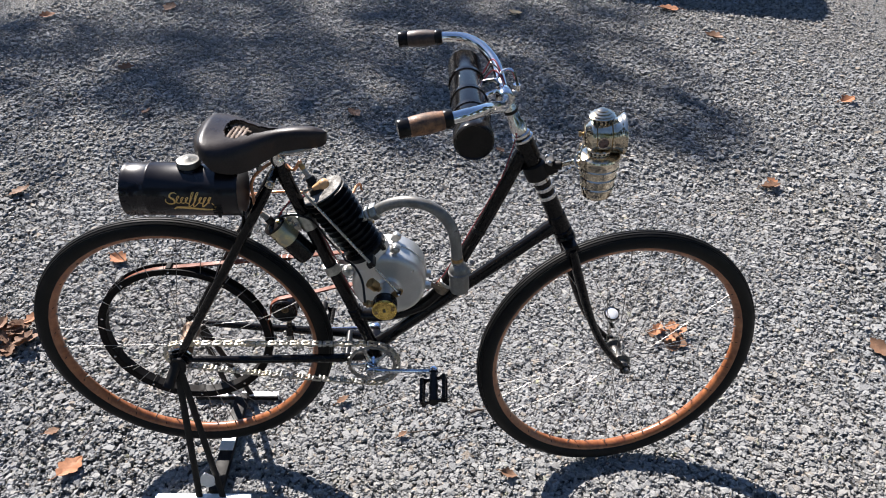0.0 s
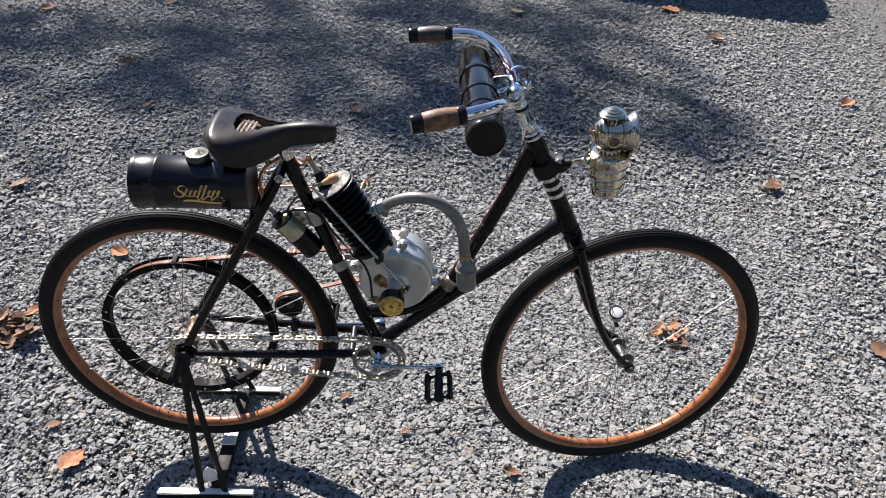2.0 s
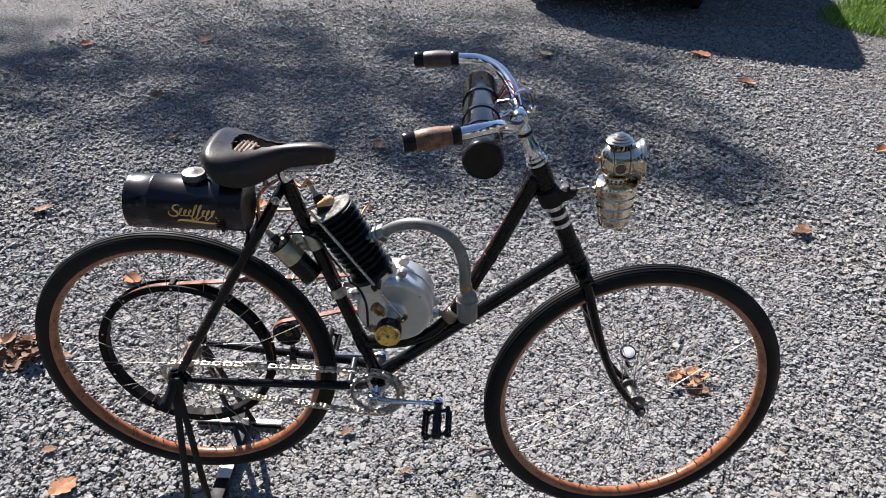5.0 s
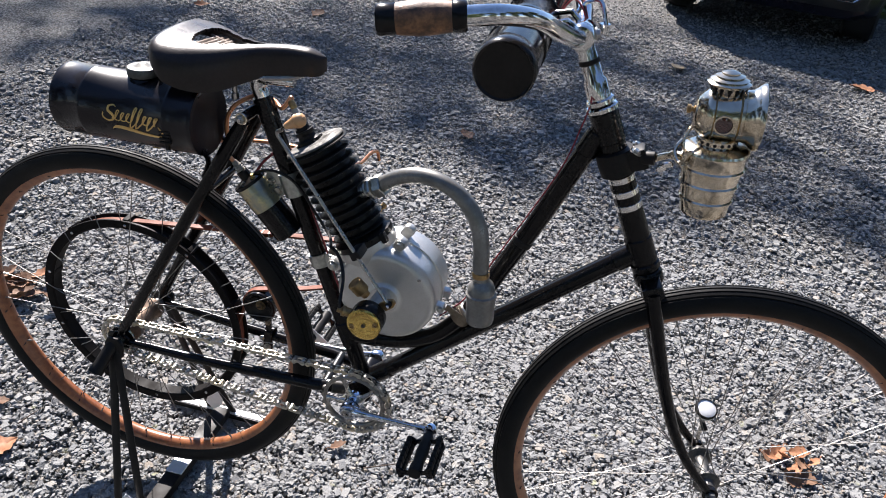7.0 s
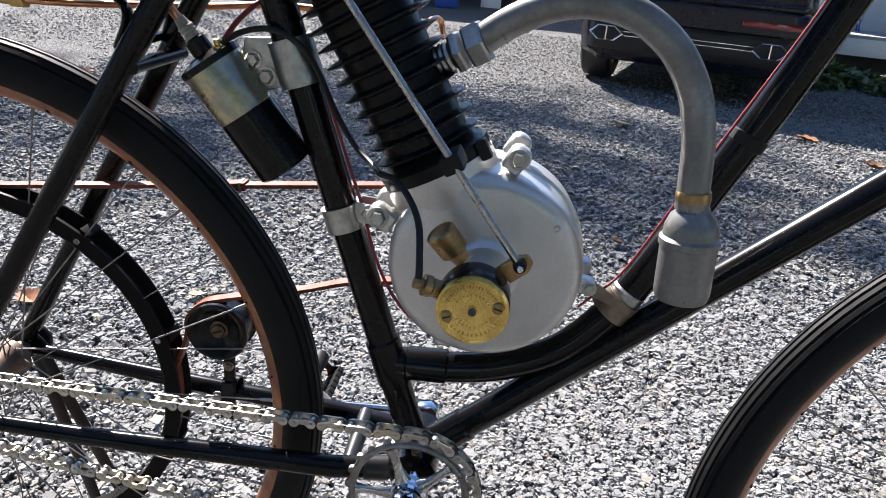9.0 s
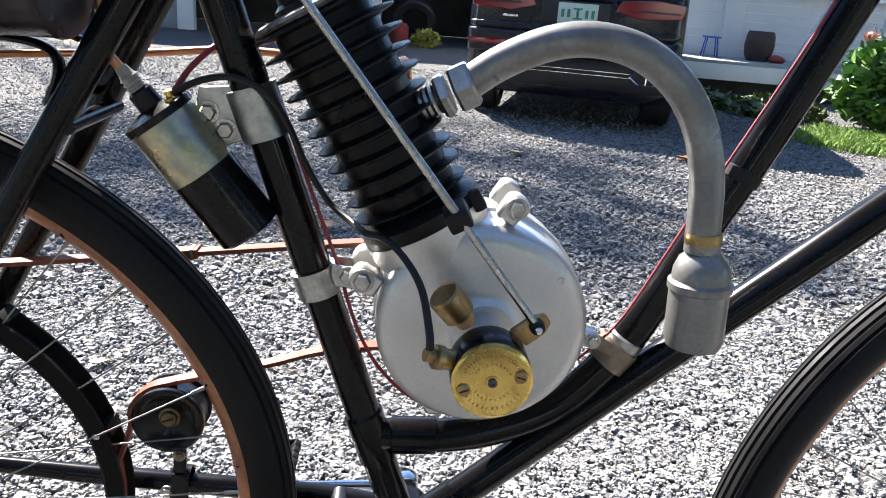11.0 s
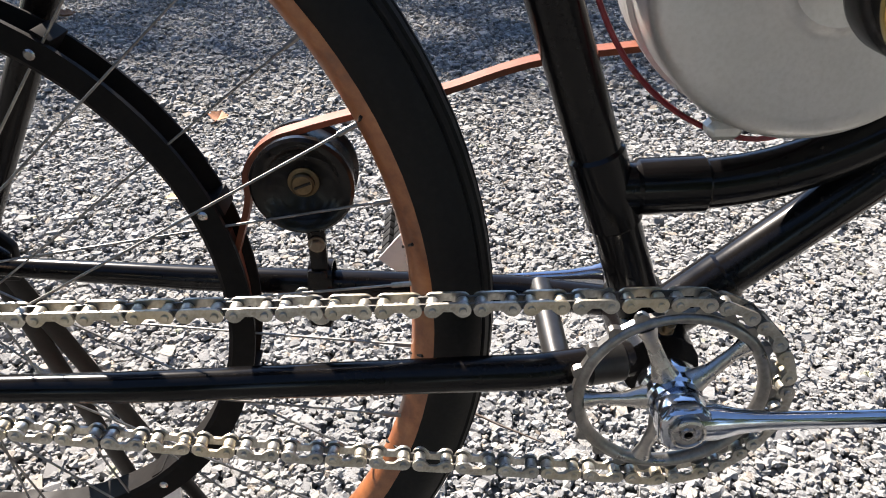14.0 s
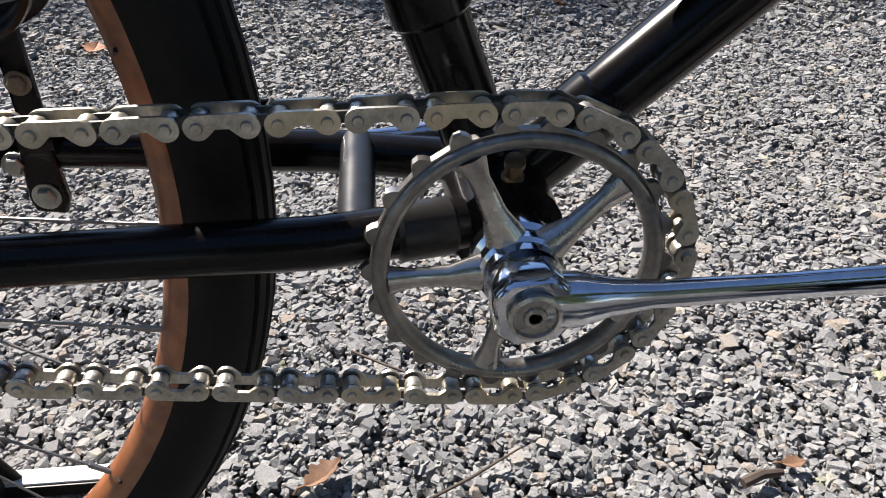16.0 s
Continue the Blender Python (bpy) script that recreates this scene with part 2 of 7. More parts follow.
# ---------------------------------------------------------------- shapes
def part(name, bm, material, parent=None, label="", smooth=True, at=None):
    me = bpy.data.meshes.new(name)
    bm.normal_update()
    bm.to_mesh(me)
    bm.free()
    for mm in material if isinstance(material, (list, tuple)) else [material]:
        me.materials.append(mm)
    if smooth:
        for p in me.polygons:
            p.use_smooth = True
        me.set_sharp_from_angle(angle=radians(38))
    ob = new(name, me)
    if parent is not None:
        ob.parent = parent
    if at is not None:
        ob.matrix_basis = at
    if label:
        ob["label"] = label
    return ob


def again(ob, at, parent=None):
    """A second object on the same mesh, at the pose at."""
    o = new(ob.name.split(".")[0], ob.data)
    o.parent = parent if parent is not None else ob.parent
    o.matrix_basis = at
    return o


def empty(name, at=None, parent=None):
    e = new(name)
    e.empty_display_size = 0.05
    if parent is not None:
        e.parent = parent
    if at is not None:
        e.matrix_basis = at
    return e


def glide(points, steps=6):
    """A smooth line through the points."""
    p = [Vector(q) for q in points]
    p = [2 * p[0] - p[1]] + p + [2 * p[-1] - p[-2]]
    out = []
    for i in range(1, len(p) - 2):
        a, b, c, d = p[i - 1:i + 3]
        for s in range(steps):
            t = s / steps
            out.append(0.5 * ((2 * b) + (c - a) * t + (2 * a - 5 * b + 4 * c - d) * t * t + (3 * b - a - 3 * c + d) * t ** 3))
    out.append(p[-2])
    return out


def tube(points, r, seg=14, bm=None, closed=False, flat=1.0, up=None):
    """A round bar along the points; r: one radius, or one for each point. flat: its thickness against its width."""
    bm = bm or bmesh.new()
    pts = [Vector(q) for q in points]
    n = len(pts)
    rr = r if isinstance(r, (list, tuple)) else [r] * n
    rings, side = [], None
    for i, p in enumerate(pts):
        a = pts[(i - 1) % n] if closed or i else p
        b = pts[(i + 1) % n] if closed or i < n - 1 else p
        d = (b - a).normalized()
        if side is None:
            ref = Vector(up) if up else (Vector((0, 0, 1)) if abs(d.z) < 0.9 else Vector((1, 0, 0)))
            side = d.cross(ref).normalized()
        else:
            side = (side - d * side.dot(d)).normalized()
        top = side.cross(d)
        rings.append([bm.verts.new(p + rr[i] * (math.cos(t) * side + flat * math.sin(t) * top)) for t in (2 * math.pi * k / seg for k in range(seg))])
    for i in range(n if closed else n - 1):
        u, w = rings[i], rings[(i + 1) % n]
        for k in range(seg):
            bm.faces.new((u[k], u[(k + 1) % seg], w[(k + 1) % seg], w[k]))
    if not closed:
        bm.faces.new(rings[0][::-1])
        bm.faces.new(rings[-1])
    return bm


def lathe(profile, seg=32, m=None, bm=None, closed=False):
    """Turn (radius, height) pairs round the local z axis, then lay the piece by the pose m."""
    bm = bm or bmesh.new()
    m = m or Matrix()
    rings = []
    for r, h in profile:
        if r < 1e-6:
            rings.append([bm.verts.new(m @ Vector((0, 0, h)))])
        else:
            rings.append([bm.verts.new(m @ Vector((r * math.cos(t), r * math.sin(t), h))) for t in (2 * math.pi * k / seg for k in range(seg))])
    pairs = list(zip(rings, rings[1:])) + ([(rings[-1], rings[0])] if closed else [])
    for a, b in pairs:
        for k in range(seg):
            q = (k + 1) % seg
            if len(a) == 1 and len(b) == 1:
                continue
            if len(a) == 1:
                bm.faces.new((a[0], b[q], b[k]))
            elif len(b) == 1:
                bm.faces.new((a[k], a[q], b[0]))
            else:
                bm.faces.new((a[k], a[q], b[q], b[k]))
    bmesh.ops.recalc_face_normals(bm, faces=bm.faces)
    return bm


def box(dx, dy, dz, m=None, bevel=0.0, bm=None):
    """A block, centred, with bevelled edges."""
    own = bmesh.new()
    bmesh.ops.create_cube(own, size=1.0, matrix=Matrix.Diagonal((dx, dy, dz, 1)))
    if bevel:
        bmesh.ops.bevel(own, geom=own.edges[:], offset=bevel, segments=2, profile=0.6, affect='EDGES', clamp_overlap=True)
    own.transform(m or Matrix())
    if bm is None:
        return own
    me = bpy.data.meshes.new("piece")
    own.to_mesh(me)
    own.free()
    bm.from_mesh(me)
    bpy.data.meshes.remove(me)
    return bm


def prism(outline, depth, m=None, bevel=0.0):
    """A plate: the (x, y) outline in the local xy plane, raised by depth along z."""
    bm = bmesh.new()
    low = [bm.verts.new((x, y, 0)) for x, y in outline]
    high = [bm.verts.new((x, y, depth)) for x, y in outline]
    n = len(low)
    bm.faces.new(low[::-1])
    bm.faces.new(high)
    for k in range(n):
        bm.faces.new((low[k], low[(k + 1) % n], high[(k + 1) % n], high[k]))
    bmesh.ops.recalc_face_normals(bm, faces=bm.faces)
    if bevel:
        bmesh.ops.bevel(bm, geom=bm.edges[:], offset=bevel, segments=1, affect='EDGES', clamp_overlap=True)
    bm.transform(m or Matrix())
    return bm


def along(a, b):
    """The pose whose z axis runs from a to b, with its origin at a."""
    a, b = Vector(a), Vector(b)
    return Matrix.Translation(a) @ (b - a).to_track_quat("Z", "Y").to_matrix().to_4x4()


SIDE = Matrix.Rotation(radians(90), 4, 'X')  # turns a lathe's z axis towards the camera's side (-y)


YSIDE = SIDE @ Matrix.Scale(-1, 4, (0, 0, 1))  # lays a lathe's height along +y


def at(x, y, z):
    return Matrix.Translation((x, y, z))


def hexbolt(name, place, towards, size, parent, material, washer=True):
    """A hexagon-headed bolt that points towards a direction."""
    p = Vector(place)
    m = along(p, p + Vector(towards))
    bm = lathe([(0, 0), (size, 0), (size, size * 0.62), (size * 0.82, size * 0.85), (0, size * 0.85)], 6, m)
    if washer:
        lathe([(0, -0.0004), (size * 1.35, -0.0004), (size * 1.35, size * 0.22), (0, size * 0.22)], 18, m, bm)
    return part(name, bm, material, parent, smooth=False)

# ---------------------------------------------------------------- the motorised bicycle
bike = tagged(empty("motorized_bicycle"), "antique black motor bicycle with wooden rims, parked on a stand", "motor bicycle")
REAR, BB, FRONT = Vector((-0.4413, 0, 0.3945)), Vector((0, 0, 0.375)), Vector((0.588, 0, 0.3530))
R_TYRE = 0.3463
HEAD_TOP, HEAD_LOW = Vector((0.318, 0, 0.932)), Vector((0.415, 0, 0.722))
STEER_AXIS = (HEAD_TOP - HEAD_LOW).normalized()
STEER = Matrix.Translation(HEAD_TOP) @ Matrix.Rotation(radians(9.0), 4, STEER_AXIS) @ Matrix.Translation(-HEAD_TOP)


def wheel_parts(group, hub_half, flange, seed):
    """Ribbed tyre, lacquered wooden hoop, hub and thirty-six spokes round the local y axis."""
    rnd = random.Random(seed)
    r0, t = R_TYRE - 0.0212, 0.0212
    prof = []
    # plain flanks, then five raised ribs round the tread
    angles = [radians(52 + 256 * k / 19) for k in range(20)]
    ribs = []
    for k in range(-2, 3):
        for off, cut in ((-8, 0.0018), (-5, 0.0), (5, 0.0), (8, 0.0018)):
            ribs.append((radians(19 * k + off), cut))
    for a, cut in ribs + [(a, 0.0) for a in angles]:
        rad = t - cut
        prof.append((r0 + rad * math.cos(a), rad * 0.98 * math.sin(a)))
    part("tyre", lathe(prof, 112, SIDE, closed=True), M["rubber"], group, "black ribbed rubber tyre")
    w = 0.0150
    rim = [(0.3195, -w), (0.3215, -w * 0.8), (0.3195, -w * 0.3), (0.3190, 0), (0.3195, w * 0.3), (0.3215, w * 0.8), (0.3195, w),
           (0.3130, w * 1.04), (0.3050, w * 0.86), (0.2985, w * 0.45), (0.2965, 0), (0.2985, -w * 0.45), (0.3050, -w * 0.86), (0.3130, -w * 1.04)]
    part("rim", lathe(rim, 112, SIDE, closed=True), M["rim_wood"], group, "lacquered reddish brown wooden rim")
    hub = [(0, -hub_half), (0.005, -hub_half), (0.005, -hub_half + 0.014), (0.010, -hub_half + 0.014), (0.012, -flange - 0.006), (0.021, -flange - 0.003), (0.021, -flange + 0.001),
           (0.012, -flange + 0.006), (0.011, 0)]
    hub += [(r, -h) for r, h in reversed(hub[:-1])]
    part("hub", lathe(hub, 24, SIDE), M["dark_steel"], group, "tarnished steel hub")
    for s in (-1, 1):
        for k in range(18):
            a = 2 * math.pi * (k + (0.25 if s > 0 else -0.25)) / 18
            lean = radians(38) * (1 if k % 2 else -1)
            p = Vector((0.019 * math.cos(a + lean * 1.3), s * flange, 0.019 * math.sin(a + lean * 1.3)))
            q = Vector((0.300 * math.cos(a), s * 0.004, 0.300 * math.sin(a)))
            bm = tube([p, q], 0.00078, 6)
            tube([q + (p - q).normalized() * 0.014, q], 0.0016, 6, bm)
            part("spoke", bm, M["spoke"], group, "thin plated spoke" if k == 0 else "")
    return group


rear_wheel = wheel_parts(empty("rear_wheel", Matrix.Translation(REAR) @ Matrix.Rotation(radians(11), 4, 'Y'), bike), 0.072, 0.030, 3)
front_wheel = wheel_parts(empty("front_wheel", STEER @ Matrix.Translation(FRONT) @ Matrix.Rotation(radians(4), 4, 'Y'), bike), 0.060, 0.028, 4)
for g, n in ((rear_wheel, 24), (front_wheel, 24)):
    # short dark ends of the lacing round the hoop
    for k in range(n):
        a = 2 * math.pi * (k + 0.3) / n
        pts = [(0.3035 * math.cos(a - 0.01), 0.0125, 0.3035 * math.sin(a - 0.01)), (0.2963 * math.cos(a), 0, 0.2963 * math.sin(a)), (0.3035 * math.cos(a + 0.025), -0.0125, 0.3035 * math.sin(a + 0.025))]
        part("spoke_seat", tube(pts, 0.0011, 5), M["dull_black"], g)

# ---- the frame
def bar(name, pts, r, material=None, label="", seg=18):
    return part(name, tube(pts, r, seg), material or M["enamel"], bike, label)


def ring(name, a, b, r, material, label="", seg=24):
    """A sleeve with rounded lips, from a to b."""
    h = (Vector(b) - Vector(a)).length
    e = min(0.002, h * 0.2)
    return part(name, lathe([(0, 0), (r - e, 0), (r, e), (r, h - e), (r - e, h), (0, h)], seg, along(a, b)), material, bike, label)


seat_top, seat_low = Vector((-0.1705, 0, 0.872)), Vector((-0.001, 0, 0.378))
bar("seat_tube", [seat_low, seat_top], 0.0143)
bar("down_tube", [(0.006, 0, 0.382), (0.408, 0, 0.738)], 0.0143)
bar("loop_tube", glide([(0.323, 0, 0.912), (0.258, 0, 0.756), (0.217, 0, 0.668), (0.177, 0, 0.582), (0.150, 0, 0.540), (0.115, 0, 0.505), (0.062, 0, 0.482), (0.010, 0, 0.474), (-0.034, 0, 0.474)], 8), 0.0143, label="black frame tube bent under the engine")
bar("head_tube", [HEAD_LOW, HEAD_TOP], 0.0180)
bar("bottom_bracket", [(0, -0.036, 0.375), (0, 0.036, 0.375)], 0.0225)
axis = (seat_top - seat_low).normalized()
ring("lug", seat_top - axis * 0.040, seat_top, 0.0152, M["enamel"])
lug = Vector((-0.034, 0, 0.474))
ring("lug", lug - axis * 0.024, lug + axis * 0.024, 0.0162, M["enamel"])
ring("lug", Vector((-0.018, 0, 0.474)), Vector((0.022, 0, 0.4752)), 0.0160, M["enamel"])
ring("lug", (0.005, 0, 0.381), (0.045, 0, 0.4165), 0.0162, M["enamel"])
d = (HEAD_TOP - HEAD_LOW).normalized()
ring("lug", HEAD_LOW - d * 0.002, HEAD_LOW + d * 0.040, 0.0196, M["enamel"])
ring("lug", HEAD_TOP - d * 0.045, HEAD_TOP, 0.0196, M["enamel"])
dd = (Vector((0.258, 0, 0.756)) - Vector((0.323, 0, 0.912))).normalized()
ring("lug", Vector((0.319, 0, 0.902)), Vector((0.319, 0, 0.902)) + dd * 0.036, 0.0160, M["enamel"])
e = (Vector((0.006, 0, 0.382)) - Vector((0.408, 0, 0.738))).normalized()
ring("lug", Vector((0.402, 0, 0.733)), Vector((0.402, 0, 0.733)) + e * 0.034, 0.0160, M["enamel"])
# silver bands painted on the head, and the headset cups
for k in (0.086, 0.107, 0.128):
    c = HEAD_LOW + d * k
    ring("head_band", c - d * 0.001, c + d * 0.011, 0.0184, M["chrome"], "bright silver band")
ring("headset_cup", HEAD_TOP, HEAD_TOP + d * 0.008, 0.0215, M["chrome"], "plated headset cup")
ring("headset_cup", HEAD_TOP + d * 0.009, HEAD_TOP + d * 0.018, 0.0185, M["chrome"])
ring("headset_cup", HEAD_LOW - d * 0.014, HEAD_LOW - d * 0.002, 0.0205, M["enamel"])
# stays
for s in (-1, 1):
    top = Vector((-0.183, s * 0.033, 0.847))
    end = Vector((REAR.x - 0.002, s * 0.064, REAR.z + 0.004))
    dirn = (end - top).normalized()
    sag = 0.005 if s > 0 else 0.0
    bar("seat_stay", [top + dirn * 0.004, top + dirn * 0.03, end - dirn * 0.03, end - dirn * 0.008], [0.0085, 0.0105, 0.0095, 0.0068])
    bar("chain_stay", [(-0.018, s * 0.034, 0.3795 - sag), (-0.075, s * 0.046, 0.3812 - sag), (-0.30, s * 0.060, 0.3878 - sag), (REAR.x + 0.010, s * 0.064, REAR.z - 0.002)], [0.0105, 0.0105, 0.0088, 0.0066])
    part("dropout", prism([(-0.024, -0.016), (0.018, -0.012), (0.022, 0.006), (0.004, 0.022), (-0.02, 0.014)], 0.005, at(REAR.x, s * 0.0665 + 0.0025, REAR.z) @ SIDE, 0.0008), M["enamel"], bike)
    part("axle_nut", lathe([(0, 0), (0.0095, 0), (0.0095, 0.008), (0.007, 0.0105), (0, 0.0105)], 6, along((REAR.x, s * 0.069, REAR.z), (REAR.x, s * 0.09, REAR.z))), M["steel"], bike, smooth=False)
ring("stay_sleeve", (-0.046, -0.0405, 0.3803), (-0.022, -0.0350, 0.3796), 0.0118, M["bridge_steel"], "grimy steel sleeve at the end of the stay")
part("oil_cup", lathe([(0, 0), (0.0046, 0), (0.0046, 0.004), (0.0034, 0.005), (0.0034, 0.009), (0.0042, 0.010), (0.0042, 0.013), (0, 0.014)], 16, along((0.0015, -0.030, 0.3950), (0.0015, -0.036, 0.4080))), M["bronze"], bike, "small tarnished oil cup")
bar("stay_bridge", [(-0.060, -0.043, 0.3807), (-0.060, 0.043, 0.3807)], 0.0080, M["bridge_steel"])
bar("stay_bridge", [(-0.242, -0.046, 0.730), (-0.242, 0.046, 0.730)], 0.0060)
bar("stay_pin", [(-0.182, -0.044, 0.851), (-0.182, 0.044, 0.851)], 0.0085, M["enamel"])
part("stay_washer", lathe([(0, 0), (0.0086, 0), (0.0095, 0.0010), (0.0088, 0.0024), (0.0074, 0.0026), (0.0070, 0.0018), (0, 0.0018)], 28, along((-0.182, -0.0435, 0.851), (-0.182, -1, 0.851))), M["nickel"], bike, "plated washer")
hexbolt("stay_bolt", (-0.182, -0.0453, 0.851), (0, -1, 0), 0.0064, bike, M["zinc"], False)
part("stay_bolt_end", lathe([(0, 0), (0.0036, 0), (0.0036, 0.0062), (0.0028, 0.0074), (0, 0.0078)], 16, along((-0.182, -0.0453, 0.851), (-0.182, -1, 0.851))), M["steel"], bike)
# two-armed axle clamp with a step peg on the near end of the rear axle
bar("axle_peg", [(REAR.x - 0.004, -0.074, REAR.z + 0.004), (REAR.x - 0.016, -0.108, REAR.z - 0.030), (REAR.x - 0.020, -0.118, REAR.z - 0.040)], [0.0105, 0.0115, 0.0135], M["dull_black"], "black foot peg on the axle")

# ---- fork and what turns with it
fork = empty("fork", STEER, bike)
low = HEAD_LOW - d * 0.014
part("crown", lathe([(0, 0), (0.019, 0), (0.021, 0.004), (0.021, 0.018), (0.018, 0.022), (0, 0.022)], 24, along(low - d * 0.024, low)), M["enamel"], fork)
part("crown", box(0.030, 0.100, 0.022, Matrix.Translation(low - d * 0.018) @ Matrix.Rotation(radians(-24), 4, 'Y'), 0.006), M["enamel"], fork)
for s in (-1, 1):
    q = low - d * 0.018
    leg = glide([(q.x, s * 0.043, q.z), (0.452, s * 0.046, 0.615), (0.482, s * 0.049, 0.525), (0.512, s * 0.051, 0.455), (0.548, s * 0.053, 0.398), (FRONT.x, s * 0.054, FRONT.z)], 6)
    part("fork_blade", tube(leg, [0.0128 + (0.0072 - 0.0128) * (i / (len(leg) - 1)) ** 1.3 for i in range(len(leg))], 16, flat=0.85), M["enamel"], fork)
    part("axle_nut", lathe([(0, 0), (0.0085, 0), (0.0085, 0.008), (0.006, 0.0105), (0, 0.0105)], 6, along((FRONT.x, s * 0.058, FRONT.z), (FRONT.x, s * 0.09, FRONT.z))), M["dark_steel"], fork, smooth=False)
    part("fork_tip", lathe([(0, -0.004), (0.0125, -0.004), (0.0125, 0.004), (0, 0.004)], 20, at(FRONT.x, s * 0.054, FRONT.z) @ SIDE), M["enamel"], fork)
# round bright meter on the far side of the front hub
meter = empty("distance_meter", STEER @ at(0.592, 0.074, 0.418), bike)
meter["label"] = "round bright wheel meter on a thin bracket beside the front hub"
part("case", lathe([(0, -0.006), (0.0165, -0.006), (0.0185, -0.003), (0.0185, 0.004), (0.0165, 0.0052), (0.006, 0.0060), (0, 0.0060)], 28, Matrix.Rotation(radians(28), 4, 'X')), M["bright_plate"], meter)
part("bezel", lathe([(0.0160, 0.0035), (0.0188, 0.0015), (0.0192, 0.0030), (0.0182, 0.0062), (0.0164, 0.0068)], 28, Matrix.Rotation(radians(28), 4, 'X'), closed=True), M["dull_black"], meter, "black bezel")
part("bracket", tube([(0, -0.006, -0.014), (-0.004, -0.012, -0.045), (-0.004, -0.018, -0.066)], 0.0035, 8), M["steel"], meter)
part("gear", lathe([(0, -0.004), (0.011, -0.004), (0.011, 0.004), (0, 0.004)], 10, at(0.002, -0.005, -0.028) @ Matrix.Rotation(radians(60), 4, 'Y')), M["dull_black"], meter, smooth=False)

# ---- stem, bars and grips
stem_low, stem_top = HEAD_TOP + d * 0.018, HEAD_TOP + d * 0.098
part("stem", lathe([(0, 0), (0.0155, 0), (0.0155, 0.024), (0.0125, 0.028), (0.0122, (stem_top - stem_low).length), (0, (stem_top - stem_low).length)], 28, along(stem_low, stem_top)), M["chrome"], bike, "plated handlebar stem")
ring("stem_band", stem_low + d * 0.046, stem_low + d * 0.053, 0.0140, M["dull_black"])
clampc = stem_top + d * 0.004
part("bar_clamp", lathe([(0, -0.020), (0.0150, -0.020), (0.0170, -0.016), (0.0170, 0.016), (0.0150, 0.020), (0, 0.020)], 28, at(*clampc) @ SIDE), M["chrome"], bike)
hexbolt("clamp_bolt", clampc + Vector((0.017, 0, 0.004)), (1, 0, 0.3), 0.006, bike, M["steel"])
near_bar = glide([clampc, (clampc.x - 0.004, -0.050, 1.032), (0.258, -0.110, 1.052), (0.236, -0.165, 1.076), (0.205, -0.206, 1.086), (0.165, -0.223, 1.083), (0.120, -0.233, 1.078), (0.086, -0.240, 1.073)], 7)
far_bar = glide([clampc, (clampc.x - 0.003, 0.045, 1.032), (0.262, 0.100, 1.050), (0.236, 0.150, 1.064), (0.200, 0.183, 1.069), (0.150, 0.196, 1.065), (0.110, 0.200, 1.061), (0.070, 0.202, 1.057)], 7)
for pts, cork in ((near_bar, True), (far_bar, False)):
    part("handlebar", tube(pts, 0.0108, 18), M["chrome"], bike, "curved plated handlebar")
    a, b = pts[-16], pts[-1]
    h = (b - a).length
    g = part("grip", lathe([(0, 0), (0.0135, 0), (0.0150, 0.004), (0.0150, 0.012), (0.0172, h * 0.35), (0.0178, h * 0.55), (0.0162, h - 0.020), (0.0150, h - 0.016), (0.0150, h - 0.003), (0.0135, h), (0, h)], 28, along(a, b)),
             M["cork"] if cork else M["dark_cork"], bike, "mottled brown cork grip with black ends" if cork else "dark worn cork grip with black ends")
    for u, w in ((-0.001, 0.014), (h - 0.019, h + 0.002)):
        part("grip_end", lathe([(0, u), (0.0142, u), (0.0158, u + 0.002), (0.0163, w - 0.002), (0.0150, w), (0, w)], 28, along(a, b)), M["hard_rubber"], g, "black hard rubber end")

# ---- black battery canister slung behind the bars
can_a, can_b = Vector((0.210, -0.190, 1.024)), Vector((0.203, 0.145, 1.026))
canister = empty("battery_canister", None, bike)
canister["label"] = "black leather-covered battery canister hung behind the handlebar"
cm, h = along(can_a, can_b), (can_b - can_a).length
part("body", lathe([(0, 0.006), (0.033, 0.006), (0.0340, 0.006), (0.0340, h - 0.004), (0.033, h), (0, h)], 40, cm), M["leatherette"], canister)
part("cap", lathe([(0, 0.0), (0.030, 0.0), (0.0325, -0.002), (0.0345, 0.001), (0.0352, 0.005), (0.0352, 0.024), (0.0344, 0.026), (0.0344, 0.020), (0, 0.008)], 40, cm), M["hard_rubber"], canister, "black end cap")
for u in (0.085, 0.150, 0.235):
    part("strap", lathe([(0.0341, u), (0.0356, u + 0.001), (0.0356, u + 0.011), (0.0341, u + 0.012)], 40, cm), M["enamel"], canister, "black strap")
for y in (-0.035, 0.030):
    part("hanger", tube([(0.236, y, 1.040), (0.256, y * 0.8, 1.046), (clampc.x - 0.006, y * 0.6, 1.036)], 0.004, 8), M["chrome"], canister, "plated hanger")
for k, (dy, mt) in enumerate(((0.05, "red_wire"), (0.065, "black_wire"), (0.08, "pink_wire"))):
    part("wire", tube(glide([(0.237, dy, 1.034), (0.256, dy - 0.01, 1.058 + 0.005 * k), (0.276, dy * 0.4, 1.040), (0.296, 0.016, 0.985), (0.302, 0.012 - 0.016 * k, 0.945)], 6), 0.0014, 6), M[mt], bike)
part("brake_lever_joint", lathe([(0, -0.006), (0.007, -0.006), (0.007, 0.006), (0, 0.006)], 12, at(0.300, 0.026, 1.030)), M["chrome"], bike)
